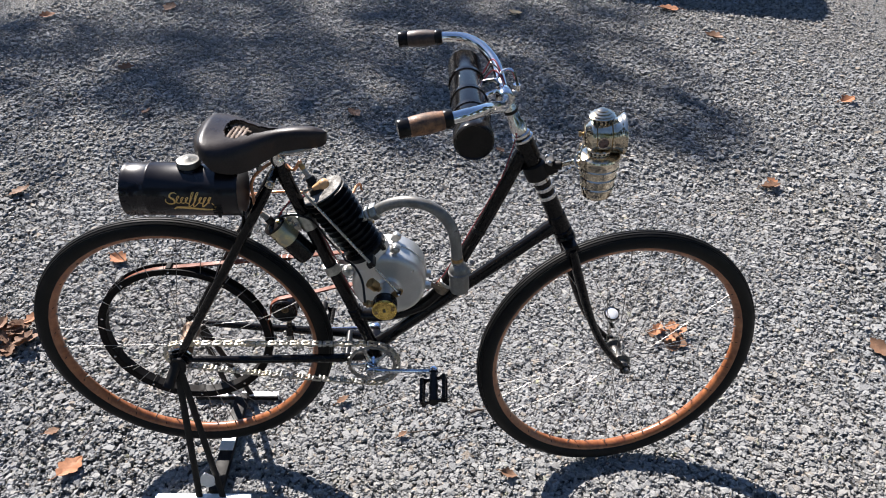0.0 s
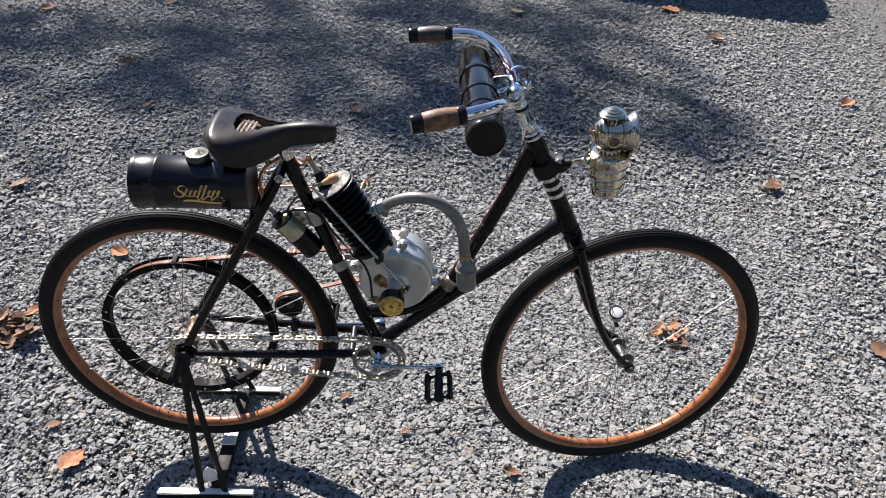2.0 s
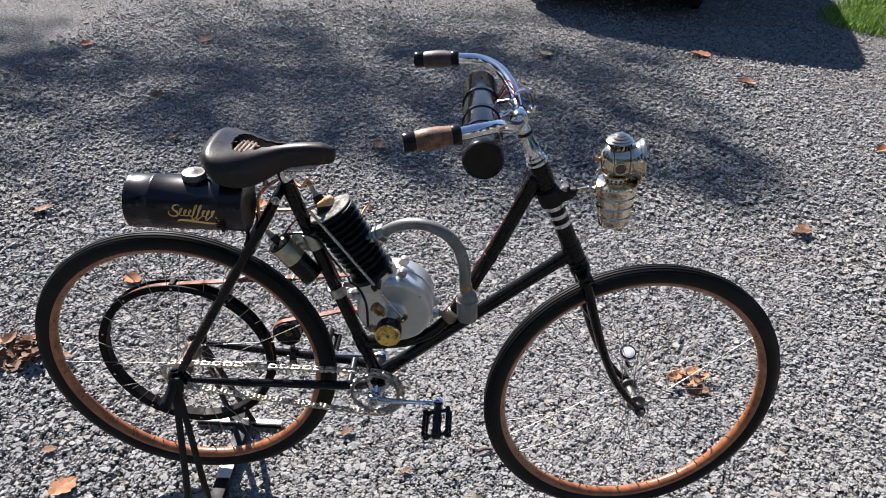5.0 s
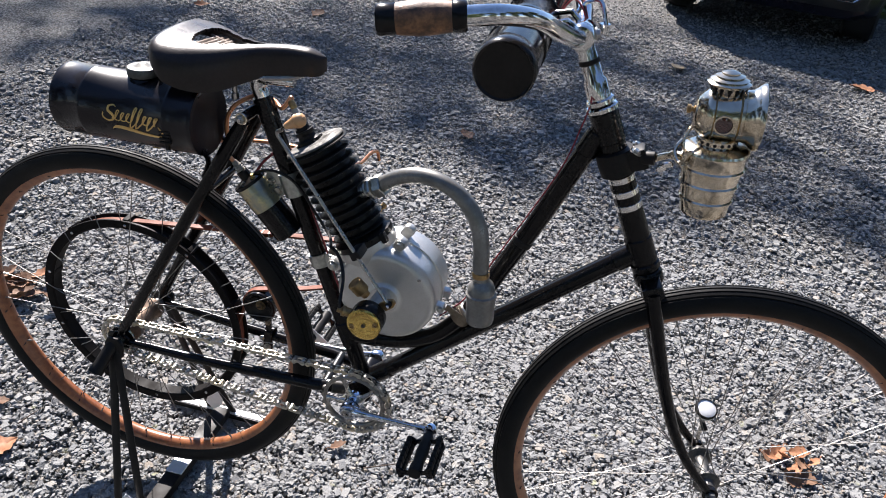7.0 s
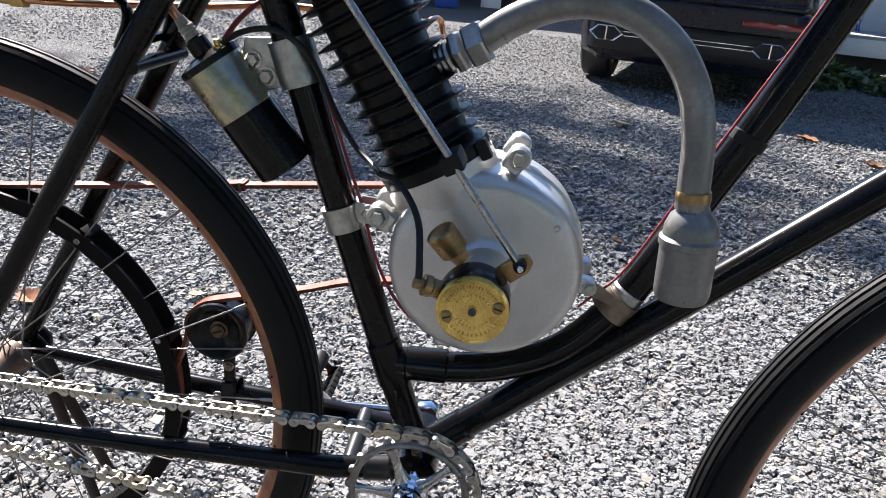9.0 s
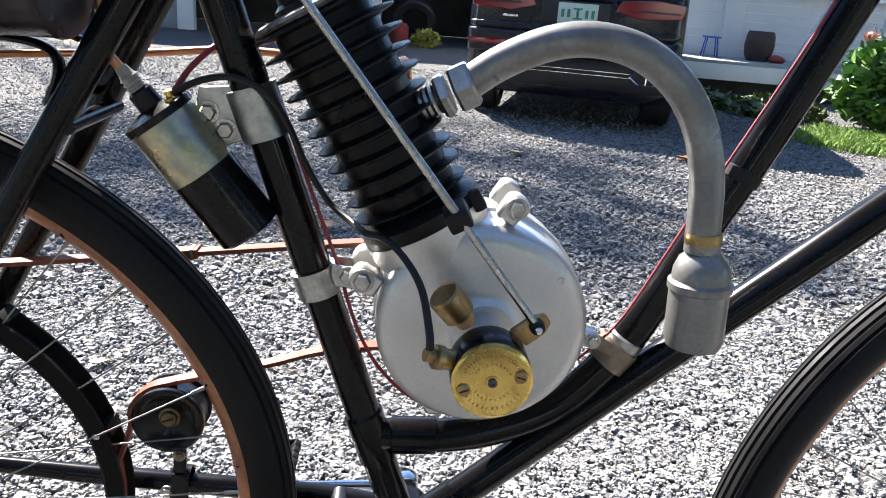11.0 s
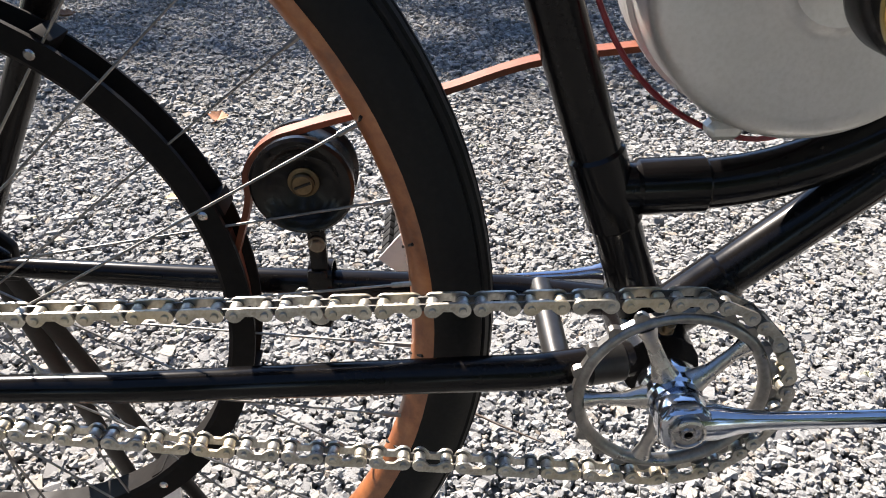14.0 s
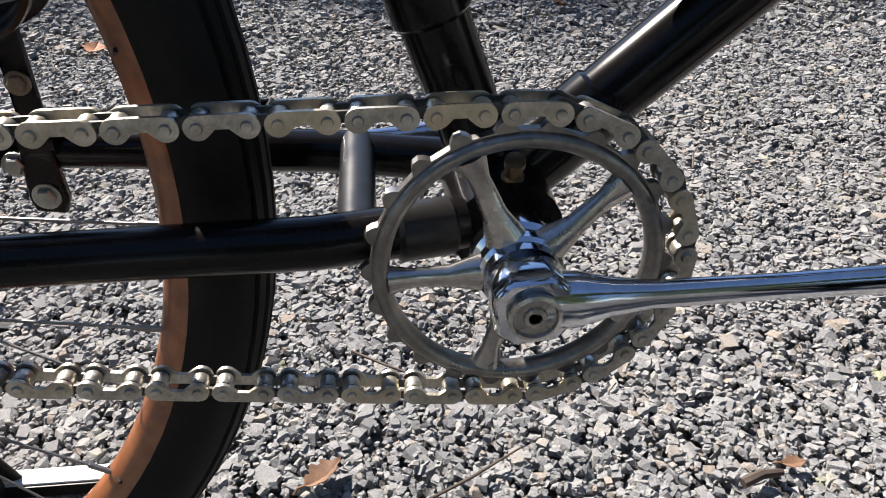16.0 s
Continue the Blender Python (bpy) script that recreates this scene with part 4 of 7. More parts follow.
part("drive_belt", band([(hub_c.x + rr * math.cos(radians(q)), hub_c.y + rr * math.sin(radians(q))) for q in (-8, -4, 0, 4)] + [(p.x, p.y) for p in glide([(-0.2540, 0.418, 0)] + [(x, z, 0) for x, z in low_pts], 5)], 0.0060, 0.0022), M["belt"], bike, "red-brown leather drive belt")
part("belt_joint", box(0.024, 0.0135, 0.0078, at(-0.190, BELT_Y, 0.6185) @ Matrix.Rotation(radians(-8), 4, 'Y'), 0.001), M["belt"], bike)
for x in (-0.197, -0.183):
    part("belt_staple", box(0.0022, 0.0145, 0.009, at(x, BELT_Y, 0.6185 + (x + 0.19) * 0.14) @ Matrix.Rotation(radians(-8), 4, 'Y'), 0.0004), M["zinc"], bike)

# ---- engine
engine = empty("engine", None, bike)
engine["label"] = "single-cylinder air-cooled engine with pale cast crankcase and black fins"
part("crankcase", lathe([(0, 0.046), (0.050, 0.046), (0.073, 0.044), (0.0785, 0.040), (0.0800, 0.034), (0.0800, 0.006), (0.0822, 0.005), (0.0822, -0.003), (0.0800, -0.004), (0.0800, -0.036), (0.0785, -0.043), (0.0730, -0.0480), (0.0660, -0.0492), (0.030, -0.0500), (0.0265, -0.0510), (0.0230, -0.0555), (0, -0.0555)], 72, at(*ENG) @ YSIDE), M["alloy"], engine, "pale grey cast crankcase")
CYL_LOW, CYL_TOP = Vector((0.003, -0.006, 0.658)), Vector((-0.085, -0.006, 0.814))
cdir = (CYL_TOP - CYL_LOW).normalized()
clen = (CYL_TOP - CYL_LOW).length
cmx = along(CYL_LOW, CYL_TOP)
# neck of the case below the cylinder
part("case_neck", lathe([(0, -0.060), (0.034, -0.060), (0.0385, -0.036), (0.0425, -0.018), (0.0470, -0.002), (0.0480, 0.004), (0.0480, 0.012), (0, 0.012)], 48, cmx), M["alloy"], engine, "cast neck of the crankcase")
part("cylinder", lathe([(0, 0.010), (0.046, 0.010), (0.0475, 0.013), (0.0475, 0.022), (0.040, 0.026), (0.036, 0.030), (0.036, clen), (0, clen)], 48, cmx), M["fin_black"], engine, "black iron cylinder")
FINS = 11
for k in range(FINS):
    u = 0.033 + (clen - 0.037) * k / (FINS - 1)
    r = 0.0440 + 0.0055 * k / (FINS - 1)
    part("fin", lathe([(0.034, u - 0.0034), (r - 0.004, u - 0.0018), (r, u - 0.0008), (r + 0.0006, u), (r, u + 0.0010), (r - 0.004, u + 0.0020), (0.034, u + 0.0036)], 56, cmx), M["fin_black"], engine)
part("head_plate", lathe([(0, clen + 0.0045), (0.0415, clen + 0.0045), (0.0455, clen + 0.003), (0.0462, clen + 0.001), (0.044, clen - 0.001), (0, clen - 0.001)], 56, cmx), M["head_iron"], engine, "bare flat top of the cylinder head")
part("valve_stump", lathe([(0, 0), (0.0185, 0), (0.0185, 0.006), (0.0140, 0.009), (0.0130, 0.014), (0.0145, 0.016), (0.0145, 0.021), (0, 0.022)], 28, cmx @ at(-0.006, -0.010, clen + 0.003)), M["dull_black"], engine)
for k in range(4):
    t = radians(45 + 90 * k)
    hexbolt("head_nut", cmx @ Vector((0.018 * math.cos(t) - 0.006, 0.018 * math.sin(t) - 0.010, clen + 0.004)), cdir, 0.0042, engine, M["dull_black"], False)
# plug with its pale insulator and copper lead
plug = cmx @ at(-0.006, -0.010, clen + 0.022) @ Matrix.Rotation(radians(-8), 4, 'Y')
part("spark_plug", lathe([(0, 0.012), (0.0072, 0.012), (0.0072, 0.018), (0.0058, 0.020), (0.0054, 0.034), (0.0042, 0.036), (0.0042, 0.046), (0, 0.047)], 20, plug), M["ceramic"], engine, "spark plug with pale insulator")
part("plug_hexagon", lathe([(0, -0.006), (0.0120, -0.006), (0.0120, 0.005), (0, 0.005)], 6, plug), M["dull_black"], engine, smooth=False)
part("plug_shell", lathe([(0, 0.004), (0.0102, 0.004), (0.0102, 0.013), (0.0085, 0.0155), (0, 0.0155)], 24, plug), M["dull_black"], engine)
part("plug_terminal", lathe([(0, 0.036), (0.0048, 0.036), (0.0054, 0.038), (0.0054, 0.046), (0.0034, 0.049), (0, 0.049)], 16, plug), M["old_brass"], engine)
# lugs and bolts round the case
def lug_pair(x, z, ang, bolt_y=-0.036, k=1.0):
    c, s = math.cos(ang), math.sin(ang)
    for y in (-0.030, 0.012):
        part("case_lug", prism([(-0.012, -0.010), (0.010, -0.012), (0.016, -0.006), (0.016, 0.006), (0.010, 0.012), (-0.012, 0.010)], 0.014, at(x, y + 0.007, z) @ SIDE @ Matrix.Rotation(ang, 4, 'Z') @ Matrix.Diagonal((k, k, 1, 1)), 0.003 * k), M["alloy"], engine)
    hexbolt("case_bolt", (x + 0.004 * c, bolt_y - 0.0012, z + 0.004 * s), (0, -1, 0), 0.0078 * k, engine, M["zinc"])
lug_pair(-0.042, 0.626, radians(150), -0.036, 0.86)
lug_pair(0.060, 0.686, radians(55), -0.038, 0.80)
lug_pair(0.128, 0.588, radians(-10), -0.036, 0.58)
part("case_lug", prism([(-0.008, -0.006), (0.008, -0.006), (0.010, 0.004), (-0.010, 0.004)], 0.012, at(0.016, -0.018, 0.518) @ SIDE, 0.003), M["alloy"], engine)
part("cover_screw", lathe([(0, 0), (0.003, 0), (0.0025, 0.0015), (0, 0.0018)], 12, along((0.098, -0.0482, 0.640), (0.098, -0.06, 0.640))), M["steel"], engine)
part("belt_pulley", lathe([(0, 0.014), (0.053, 0.014), (0.0465, 0.020), (0.0465, 0.036), (0.053, 0.042), (0, 0.042)], 48, at(*ENG) @ YSIDE), M["dull_black"], engine)
# clamps that hold the engine to the tubes
part("engine_strap", lathe([(0.0145, -0.011), (0.0178, -0.011), (0.0178, 0.011), (0.0145, 0.011)], 32, along((-0.0815, 0, 0.612), (-0.0815 - axis.x, 0, 0.612 - axis.z)), closed=True), M["zinc"], bike, "galvanised clamp band on the seat tube")
part("strap_arm", prism([(-0.070, -0.008), (-0.046, -0.010), (-0.036, -0.002), (-0.036, 0.008), (-0.050, 0.006), (-0.070, 0.010)], 0.003, at(0, -0.008, 0.620) @ SIDE, 0.0005), M["zinc"], bike)
part("strap_arm", prism([(-0.068, -0.008), (-0.044, -0.010), (-0.044, 0.008), (-0.068, 0.010)], 0.003, at(0, 0.010, 0.620) @ SIDE, 0.0005), M["zinc"], bike)
hexbolt("strap_bolt", (-0.0575, -0.0112, 0.6205), (0, -1, 0), 0.0062, bike, M["zinc"])
lt = Vector((0.1615, 0, 0.5600))
part("engine_strap", lathe([(0.0145, -0.010), (0.0178, -0.010), (0.0178, 0.010), (0.0145, 0.010)], 32, along(lt, lt + Vector((0.58, 0, 0.82))), closed=True), M["tan_metal"], bike, "tarnished clamp band on the bent tube")
part("strap_arm", prism([(0.134, -0.006), (0.158, -0.016), (0.163, -0.009), (0.139, 0.005)], 0.003, at(0, -0.015, 0.580) @ SIDE, 0.0005), M["tan_metal"], bike)
# ---- timer with its brass cover
timer = empty("ignition_timer", None, bike)
timer["label"] = "round ignition timer with polished brass cover on the crankcase"
T_C = Vector((0.0410, -0.098, 0.6035))
part("shaft", lathe([(0, 0), (0.014, 0), (0.014, 0.030), (0.0125, 0.052), (0, 0.052)], 28, along((0.0445, -0.040, 0.600), (0.041, -0.10, 0.6035))), M["alloy"], timer)
part("housing", lathe([(0, 0), (0.022, 0), (0.0255, 0.003), (0.0262, 0.006), (0.0262, 0.024), (0.0250, 0.027), (0, 0.027)], 44, along(T_C + Vector((0, -0.006, 0)), T_C + Vector((0, -0.1, 0)))), M["hard_rubber"], timer, "black timer housing")
part("cover", lathe([(0, 0.0272), (0.0252, 0.0272), (0.0258, 0.0285), (0.0258, 0.0315), (0.0240, 0.0325), (0.0222, 0.0319), (0.0045, 0.0319), (0.0042, 0.0330), (0.0020, 0.0330), (0.0018, 0.0312), (0, 0.0312)], 52, along(T_C + Vector((0, -0.006, 0)), T_C + Vector((0, -0.1, 0)))), M["brass"], timer, "polished brass cover with a ring of stamped marks")
rnd = random.Random(7)
face = T_C.y - 0.006 - 0.0320
for row, (r0, a0, a1, n) in enumerate(((0.0188, 160, 20, 22), (0.0188, 205, 335, 14), (0.0125, 150, 30, 10), (0.0125, 215, 325, 9))):
    bm = bmesh.new()
    for k in range(n):
        t = radians(a0 + (a1 - a0) * k / (n - 1))
        m = at(T_C.x + r0 * math.cos(t), face, T_C.z + r0 * math.sin(t)) @ Matrix.Rotation(-(t - math.pi / 2), 4, 'Y')
        box(0.0005 + 0.0006 * rnd.random(), 0.0004, 0.0024 if row < 2 else 0.0016, m, 0, bm)
    part("stamped_line", bm, M["old_brass"], timer, "line of stamped bars")
part("cover_pin", lathe([(0, 0), (0.0030, 0), (0.0030, 0.0016), (0.0016, 0.0018), (0.0014, 0.0006), (0, 0.0006)], 18, along((T_C.x, face - 0.0006, T_C.z), (T_C.x, face - 1, T_C.z))), M["dark_steel"], timer, "dark pin in the middle of the cover")
for dx, dz in ((-0.0175, -0.006), (0.0175, 0.0045)):
    part("cover_screw", lathe([(0, 0), (0.0042, 0), (0.0042, 0.0022), (0.0034, 0.0030), (0, 0.0030)], 16, along((T_C.x + dx, face + 0.001, T_C.z + dz), (T_C.x + dx, face - 1, T_C.z + dz))), M["old_brass"], timer)
    part("screw_slot", box(0.0062, 0.0006, 0.0010, at(T_C.x + dx, face - 0.0021, T_C.z + dz) @ Matrix.Rotation(dz * 60, 4, 'Y')), M["dull_black"], timer)
ROD_END = Vector((0.0705, -0.112, 0.6315))
part("timer_arm", prism([(-0.004, -0.014), (0.008, -0.004), (0.0105, 0.004), (0.006, 0.0095), (-0.003, 0.007), (-0.016, -0.004)], 0.005, at(ROD_END.x - 0.001, ROD_END.y + 0.008, ROD_END.z - 0.002) @ SIDE, 0.001), M["old_brass"], timer, "brown brass timer arm")
part("cup", lathe([(0, 0), (0.0065, 0), (0.0075, 0.006), (0.0115, 0.010), (0.0118, 0.028), (0.0105, 0.0295), (0.0098, 0.0285), (0, 0.0285)], 28, along((0.0280, -0.086, 0.6205), (0.0060, -0.092, 0.6470))), M["old_brass"], timer, "brown brass grease cup")
part("terminal", lathe([(0, 0), (0.0068, 0), (0.0068, 0.010), (0.0080, 0.011), (0.0080, 0.016), (0.0045, 0.017), (0.0045, 0.023), (0, 0.023)], 18, along((0.0190, -0.122, 0.6100), (-0.006, -0.130, 0.6185))), M["old_brass"], timer)
part("wire", tube(glide([(0.0010, -0.128, 0.620), (0.0002, -0.124, 0.630), (-0.005, -0.098, 0.648), (-0.016, -0.076, 0.660), (-0.030, -0.060, 0.668), (-0.044, -0.048, 0.668)], 6), 0.0026, 8), M["black_wire"], timer, "black wire")
part("wire", tube(glide([(-0.044, -0.048, 0.668), (-0.056, -0.022, 0.668), (-0.074, -0.006, 0.678), (-0.090, -0.008, 0.704), (-0.104, -0.017, 0.738), (-0.118, -0.024, 0.758), (-0.140, -0.024, 0.766), (-0.164, -0.018, 0.761), (-0.186, -0.012, 0.748)], 6), 0.0024, 8), M["black_wire"], bike, "black wire")
part("wire", tube(glide([(-0.125, 0.012, 0.790), (-0.150, 0.006, 0.787), (-0.170, -0.004, 0.770), (-0.182, -0.010, 0.752)], 6), 0.0022, 8), M["red_wire"], bike, "red wire")
part("wire", tube(glide([(-0.100, -0.006, 0.722), (-0.080, -0.008, 0.668), (-0.066, -0.008, 0.630), (-0.050, -0.010, 0.580), (-0.030, -0.014, 0.545), (0.000, -0.018, 0.520), (0.040, -0.012, 0.506), (0.080, 0.004, 0.510)], 6), 0.0015, 8), M["red_wire"], bike, "red wire")
# ---- spark lever rod with wooden knob
lever = empty("spark_lever", None, bike)
lever["label"] = "bent steel control rod with turned wooden knob"
ROD_TOP = Vector((-0.1075, -0.079, 0.8495))
rod = [ROD_END, ROD_END.lerp(ROD_TOP, 0.5), ROD_TOP.lerp(ROD_END, 0.04), ROD_TOP + Vector((-0.002, -0.001, 0.006)), ROD_TOP + Vector((0.006, -0.005, 0.013)), Vector((-0.082, -0.104, 0.8805))]
part("rod", tube([ROD_END] + glide(rod[2:], 5), 0.0028, 12), M["steel"], lever)
part("knob", lathe([(0, 0), (0.0055, 0), (0.0062, 0.004), (0.0085, 0.016), (0.0118, 0.026), (0.0124, 0.028), (0.0112, 0.0295), (0.0122, 0.032), (0.0112, 0.038), (0.0070, 0.0425), (0.003, 0.0435), (0.0028, 0.045), (0, 0.0452)], 28, along((-0.0860, -0.1000, 0.8775), (-0.0540, -0.1080, 0.8975)) @ Matrix.Diagonal((0.80, 0.80, 0.80, 1))), M["wood_knob"], lever, "turned pale wooden knob")
part("joint", lathe([(0, -0.004), (0.0048, -0.004), (0.0052, 0), (0.0046, 0.004), (0.002, 0.0052), (0, 0.0054)], 18, along(ROD_END + Vector((0, 0.001, 0)), ROD_END + Vector((0, -1, 0)))), M["dull_black"], lever)
part("joint_screw", lathe([(0, 0), (0.0026, 0), (0.0026, 0.0060), (0.0018, 0.0068), (0, 0.0070)], 14, along(ROD_END, ROD_END + Vector((0, -1, 0)))), M["crank"], lever)
gd = ROD_END.lerp(ROD_TOP, 0.30)
part("guide", box(0.016, 0.030, 0.014, at(gd.x - 0.002, gd.y + 0.012, gd.z) @ Matrix.Rotation(radians(-30), 4, 'Y'), 0.003), M["dull_black"], lever, "black guide block")
part("guide", box(0.010, 0.010, 0.017, at(0.034, -0.030, 0.692) @ Matrix.Rotation(radians(-30), 4, 'Y'), 0.003), M["dull_black"], engine)
# ---- pipe to the grey canister
pipe = empty("breather_pipe", None, bike)
pipe["label"] = "grey curved pipe running into a small grey canister"
pa = Vector((-0.004, -0.010, 0.756))
pdir = Vector((0.82, -0.10, 0.46)).normalized()
part("thread", lathe([(0, -0.012), (0.0118, -0.012)] + [(0.0118 - 0.0012 * (k % 2), -0.010 + 0.0022 * k) for k in range(12)] + [(0, 0.016)], 24, along(pa, pa + pdir)), M["zinc"], pipe)
part("nut", lathe([(0, 0), (0.0155, 0), (0.0172, 0.002), (0.0172, 0.006), (0.0155, 0.008), (0, 0.008)], 6, along(pa + pdir * 0.008, pa + pdir)), M["zinc"], pipe, smooth=False)
part("nut", lathe([(0, 0), (0.0165, 0), (0.0180, 0.002), (0.0180, 0.013), (0.0165, 0.015), (0, 0.015)], 6, along(pa + pdir * 0.020, pa + pdir)), M["zinc"], pipe, smooth=False)
part("pipe", tube(glide([pa + pdir * 0.026, (0.045, -0.020, 0.789), (0.075, -0.030, 0.804), (0.104, -0.038, 0.8085), (0.134, -0.044, 0.802), (0.160, -0.048, 0.784), (0.178, -0.052, 0.758), (0.187, -0.056, 0.728), (0.190, -0.059, 0.700), (0.192, -0.060, 0.672)], 8), 0.0119, 24), M["gray_paint"], pipe, "grey painted curved pipe")
MUF = Vector((0.1985, -0.062, 0.5985))
part("canister", lathe([(0, 0), (0.014, 0), (0.0195, 0.002), (0.0212, 0.008), (0.0212, 0.045), (0.0228, 0.046), (0.0228, 0.051), (0.0205, 0.053), (0.0200, 0.060), (0.0170, 0.068), (0.0125, 0.072), (0.0105, 0.076), (0.0105, 0.084), (0, 0.084)], 44, along(MUF, MUF + Vector((-0.05, 0.03, 1)))), M["gray_paint"], pipe, "small grey painted canister")
part("collar", lathe([(0, -0.003), (0.0126, -0.003), (0.0130, -0.001), (0.0130, 0.003), (0.0124, 0.005), (0, 0.005)], 28, along((0.1920, -0.0600, 0.681), (0.1905, -0.0592, 0.700))), M["old_brass"], pipe)
# ---- ignition coil
coil = empty("ignition_coil", None, bike)
coil["label"] = "cylindrical ignition coil, worn gold label above a black can"
CA, CB = Vector((-0.194, -0.014, 0.738)), Vector((-0.131, -0.006, 0.652))
cl = (CB - CA).length
part("can", lathe([(0, cl), (0.0225, cl), (0.0245, cl - 0.002), (0.0245, cl * 0.47), (0, cl * 0.47)], 44, along(CA, CB)), M["enamel"], coil, "black lower can")
part("label", lathe([(0.0243, 0.004), (0.0249, 0.005), (0.0249, cl * 0.47), (0.0243, cl * 0.475)], 44, along(CA, CB)), M["label_gold"], coil, "worn gold and green label")
part("top", lathe([(0, -0.004), (0.012, -0.004), (0.021, -0.001), (0.0262, 0.001), (0.0262, 0.006), (0.0242, 0.007), (0, 0.007)], 44, along(CA, CB)), M["hard_rubber"], coil)
part("tower", lathe([(0, 0), (0.009, 0), (0.0088, -0.016), (0.0070, -0.018), (0, -0.018)], 24, along(CA, CB)), M["hard_rubber"], coil)
part("lead_cap", lathe([(0, -0.017), (0.0068, -0.017), (0.0072, -0.0185)] + [(0.0056 + 0.0014 * (k % 2), -0.019 - 0.0017 * k) for k in range(7)] + [(0.0050, -0.0315), (0.0042, -0.036), (0, -0.036)], 22, along(CA, CB)), M["ceramic"], coil, "pale ribbed lead cap")
part("terminal_post", lathe([(0, 0), (0.004, 0), (0.004, 0.006), (0.0025, 0.007), (0.0025, 0.011), (0, 0.011)], 8, along(CA + Vector((0.014, -0.010, 0.006)), CA + Vector((-0.2, -0.2, 1.2)))), M["brass"], coil)
cdirn = (CA - CB).normalized()
part("plug_lead", tube(glide([CA + cdirn * 0.030, CA + cdirn * 0.050, (-0.230, -0.004, 0.796), (-0.231, 0.000, 0.824), (-0.221, 0.002, 0.845), (-0.204, 0.008, 0.859), (-0.184, 0.022, 0.865), (-0.160, 0.020, 0.860), (-0.142, 0.006, 0.856), plug @ Vector((-0.004, 0, 0.052)), plug @ Vector((0, 0, 0.047))], 6), 0.0034, 10), M["copper"], bike, "copper-coloured ignition lead")
cpt = seat_low.lerp(seat_top, (0.740 - seat_low.z) / (seat_top.z - seat_low.z))
part("coil_strap", lathe([(0.0145, -0.019), (0.0185, -0.019), (0.0185, 0.019), (0.0145, 0.019)], 36, along(cpt, cpt + axis), closed=True), M["zinc"], bike, "galvanised clamp band holding the coil")
part("coil_bracket", prism([(-0.172, -0.012), (-0.150, -0.026), (-0.128, -0.018), (-0.136, 0.018), (-0.166, 0.016)], 0.004, at(0, -0.002, 0.740) @ SIDE, 0.0008), M["zinc"], bike)
for p in ((-0.160, -0.0062, 0.7385), (-0.148, -0.0062, 0.7265)):
    hexbolt("coil_bolt", p, (0, -1, 0), 0.0060, bike, M["steel"])
# ---- fuel tank
tank = empty("fuel_tank", None, bike)
tank["label"] = "black cylindrical fuel tank with gold ornamental script behind the saddle"
TY, TZ = -0.040, 0.838
TA, TB, TR = Vector((-0.463, TY, TZ)), Vector((-0.237, TY, TZ)), 0.0528
tl = (TB - TA).length
TM = along(TA, TB)
part("drum", lathe([(0, 0.004), (0.036, 0.004), (0.045, 0.0015), (TR, 0.0), (TR + 0.0008, 0.003), (TR, 0.007), (TR, 0.045), (TR + 0.0007, 0.046), (TR + 0.0007, 0.050), (TR, 0.051), (TR, tl - 0.046), (TR + 0.0007, tl - 0.045), (TR + 0.0007, tl - 0.041), (TR, tl - 0.040), (TR, tl - 0.007), (TR + 0.0008, tl - 0.003), (TR, tl), (0.045, tl - 0.0015), (0.036, tl - 0.004), (0, tl - 0.004)], 72, TM), M["tank_black"], tank, "gloss black drum")
CAPX = -0.335
part("filler_neck", lathe([(0, 0), (0.026, 0), (0.024, 0.004), (0.020, 0.009), (0.020, 0.014), (0, 0.014)], 40, at(CAPX, TY, TZ + TR - 0.0095)), M["enamel"], tank)
prof = [(0, 0.012)] + [(0.0225, 0.012), (0.0232, 0.014), (0.0232, 0.022), (0.0215, 0.025), (0.010, 0.0262), (0.006, 0.0300), (0, 0.0305)]
part("filler_cap", lathe(prof, 44, at(CAPX, TY, TZ + TR - 0.0105) @ Matrix.Diagonal((1.0, 1.0, 0.95, 1))), M["cap_gray"], tank, "dull metal screw cap")
part("elbow", tube(glide([(-0.372, -0.014, 0.796), (-0.372, -0.012, 0.775), (-0.366, -0.011, 0.7685), (-0.350, -0.011, 0.768)], 4), 0.0048, 12), M["fitting_brass"], tank, "brass elbow")
part("elbow_nut", lathe([(0, 0), (0.0066, 0), (0.0066, 0.012), (0, 0.012)], 6, along((-0.356, -0.011, 0.768), (-0.3, -0.011, 0.768))), M["fitting_brass"], tank, smooth=False)
part("fuel_line", tube(glide([(-0.346, -0.011, 0.768), (-0.310, 0.010, 0.767), (-0.260, 0.045, 0.768), (-0.219, 0.058, 0.770), (-0.160, 0.050, 0.777), (-0.110, 0.040, 0.778), (-0.080, 0.036, 0.776)], 6), 0.0030, 10), M["copper"], bike, "copper fuel line")
part("carburettor_pipe", tube(glide([(-0.052, 0.028, 0.766), (-0.040, 0.036, 0.770), (-0.033, 0.055, 0.768), (-0.026, 0.076, 0.776), (-0.020, 0.090, 0.774), (-0.017, 0.092, 0.758)], 6), 0.0026, 8), M["copper"], bike, "bent copper pipe behind the cylinder")
part("priming_cup", lathe([(0, 0), (0.003, 0), (0.003, 0.012), (0.005, 0.014), (0.005, 0.020), (0, 0.020)], 14, along((0.000, 0.040, 0.690), (0.012, 0.060, 0.710))), M["old_brass"], engine)
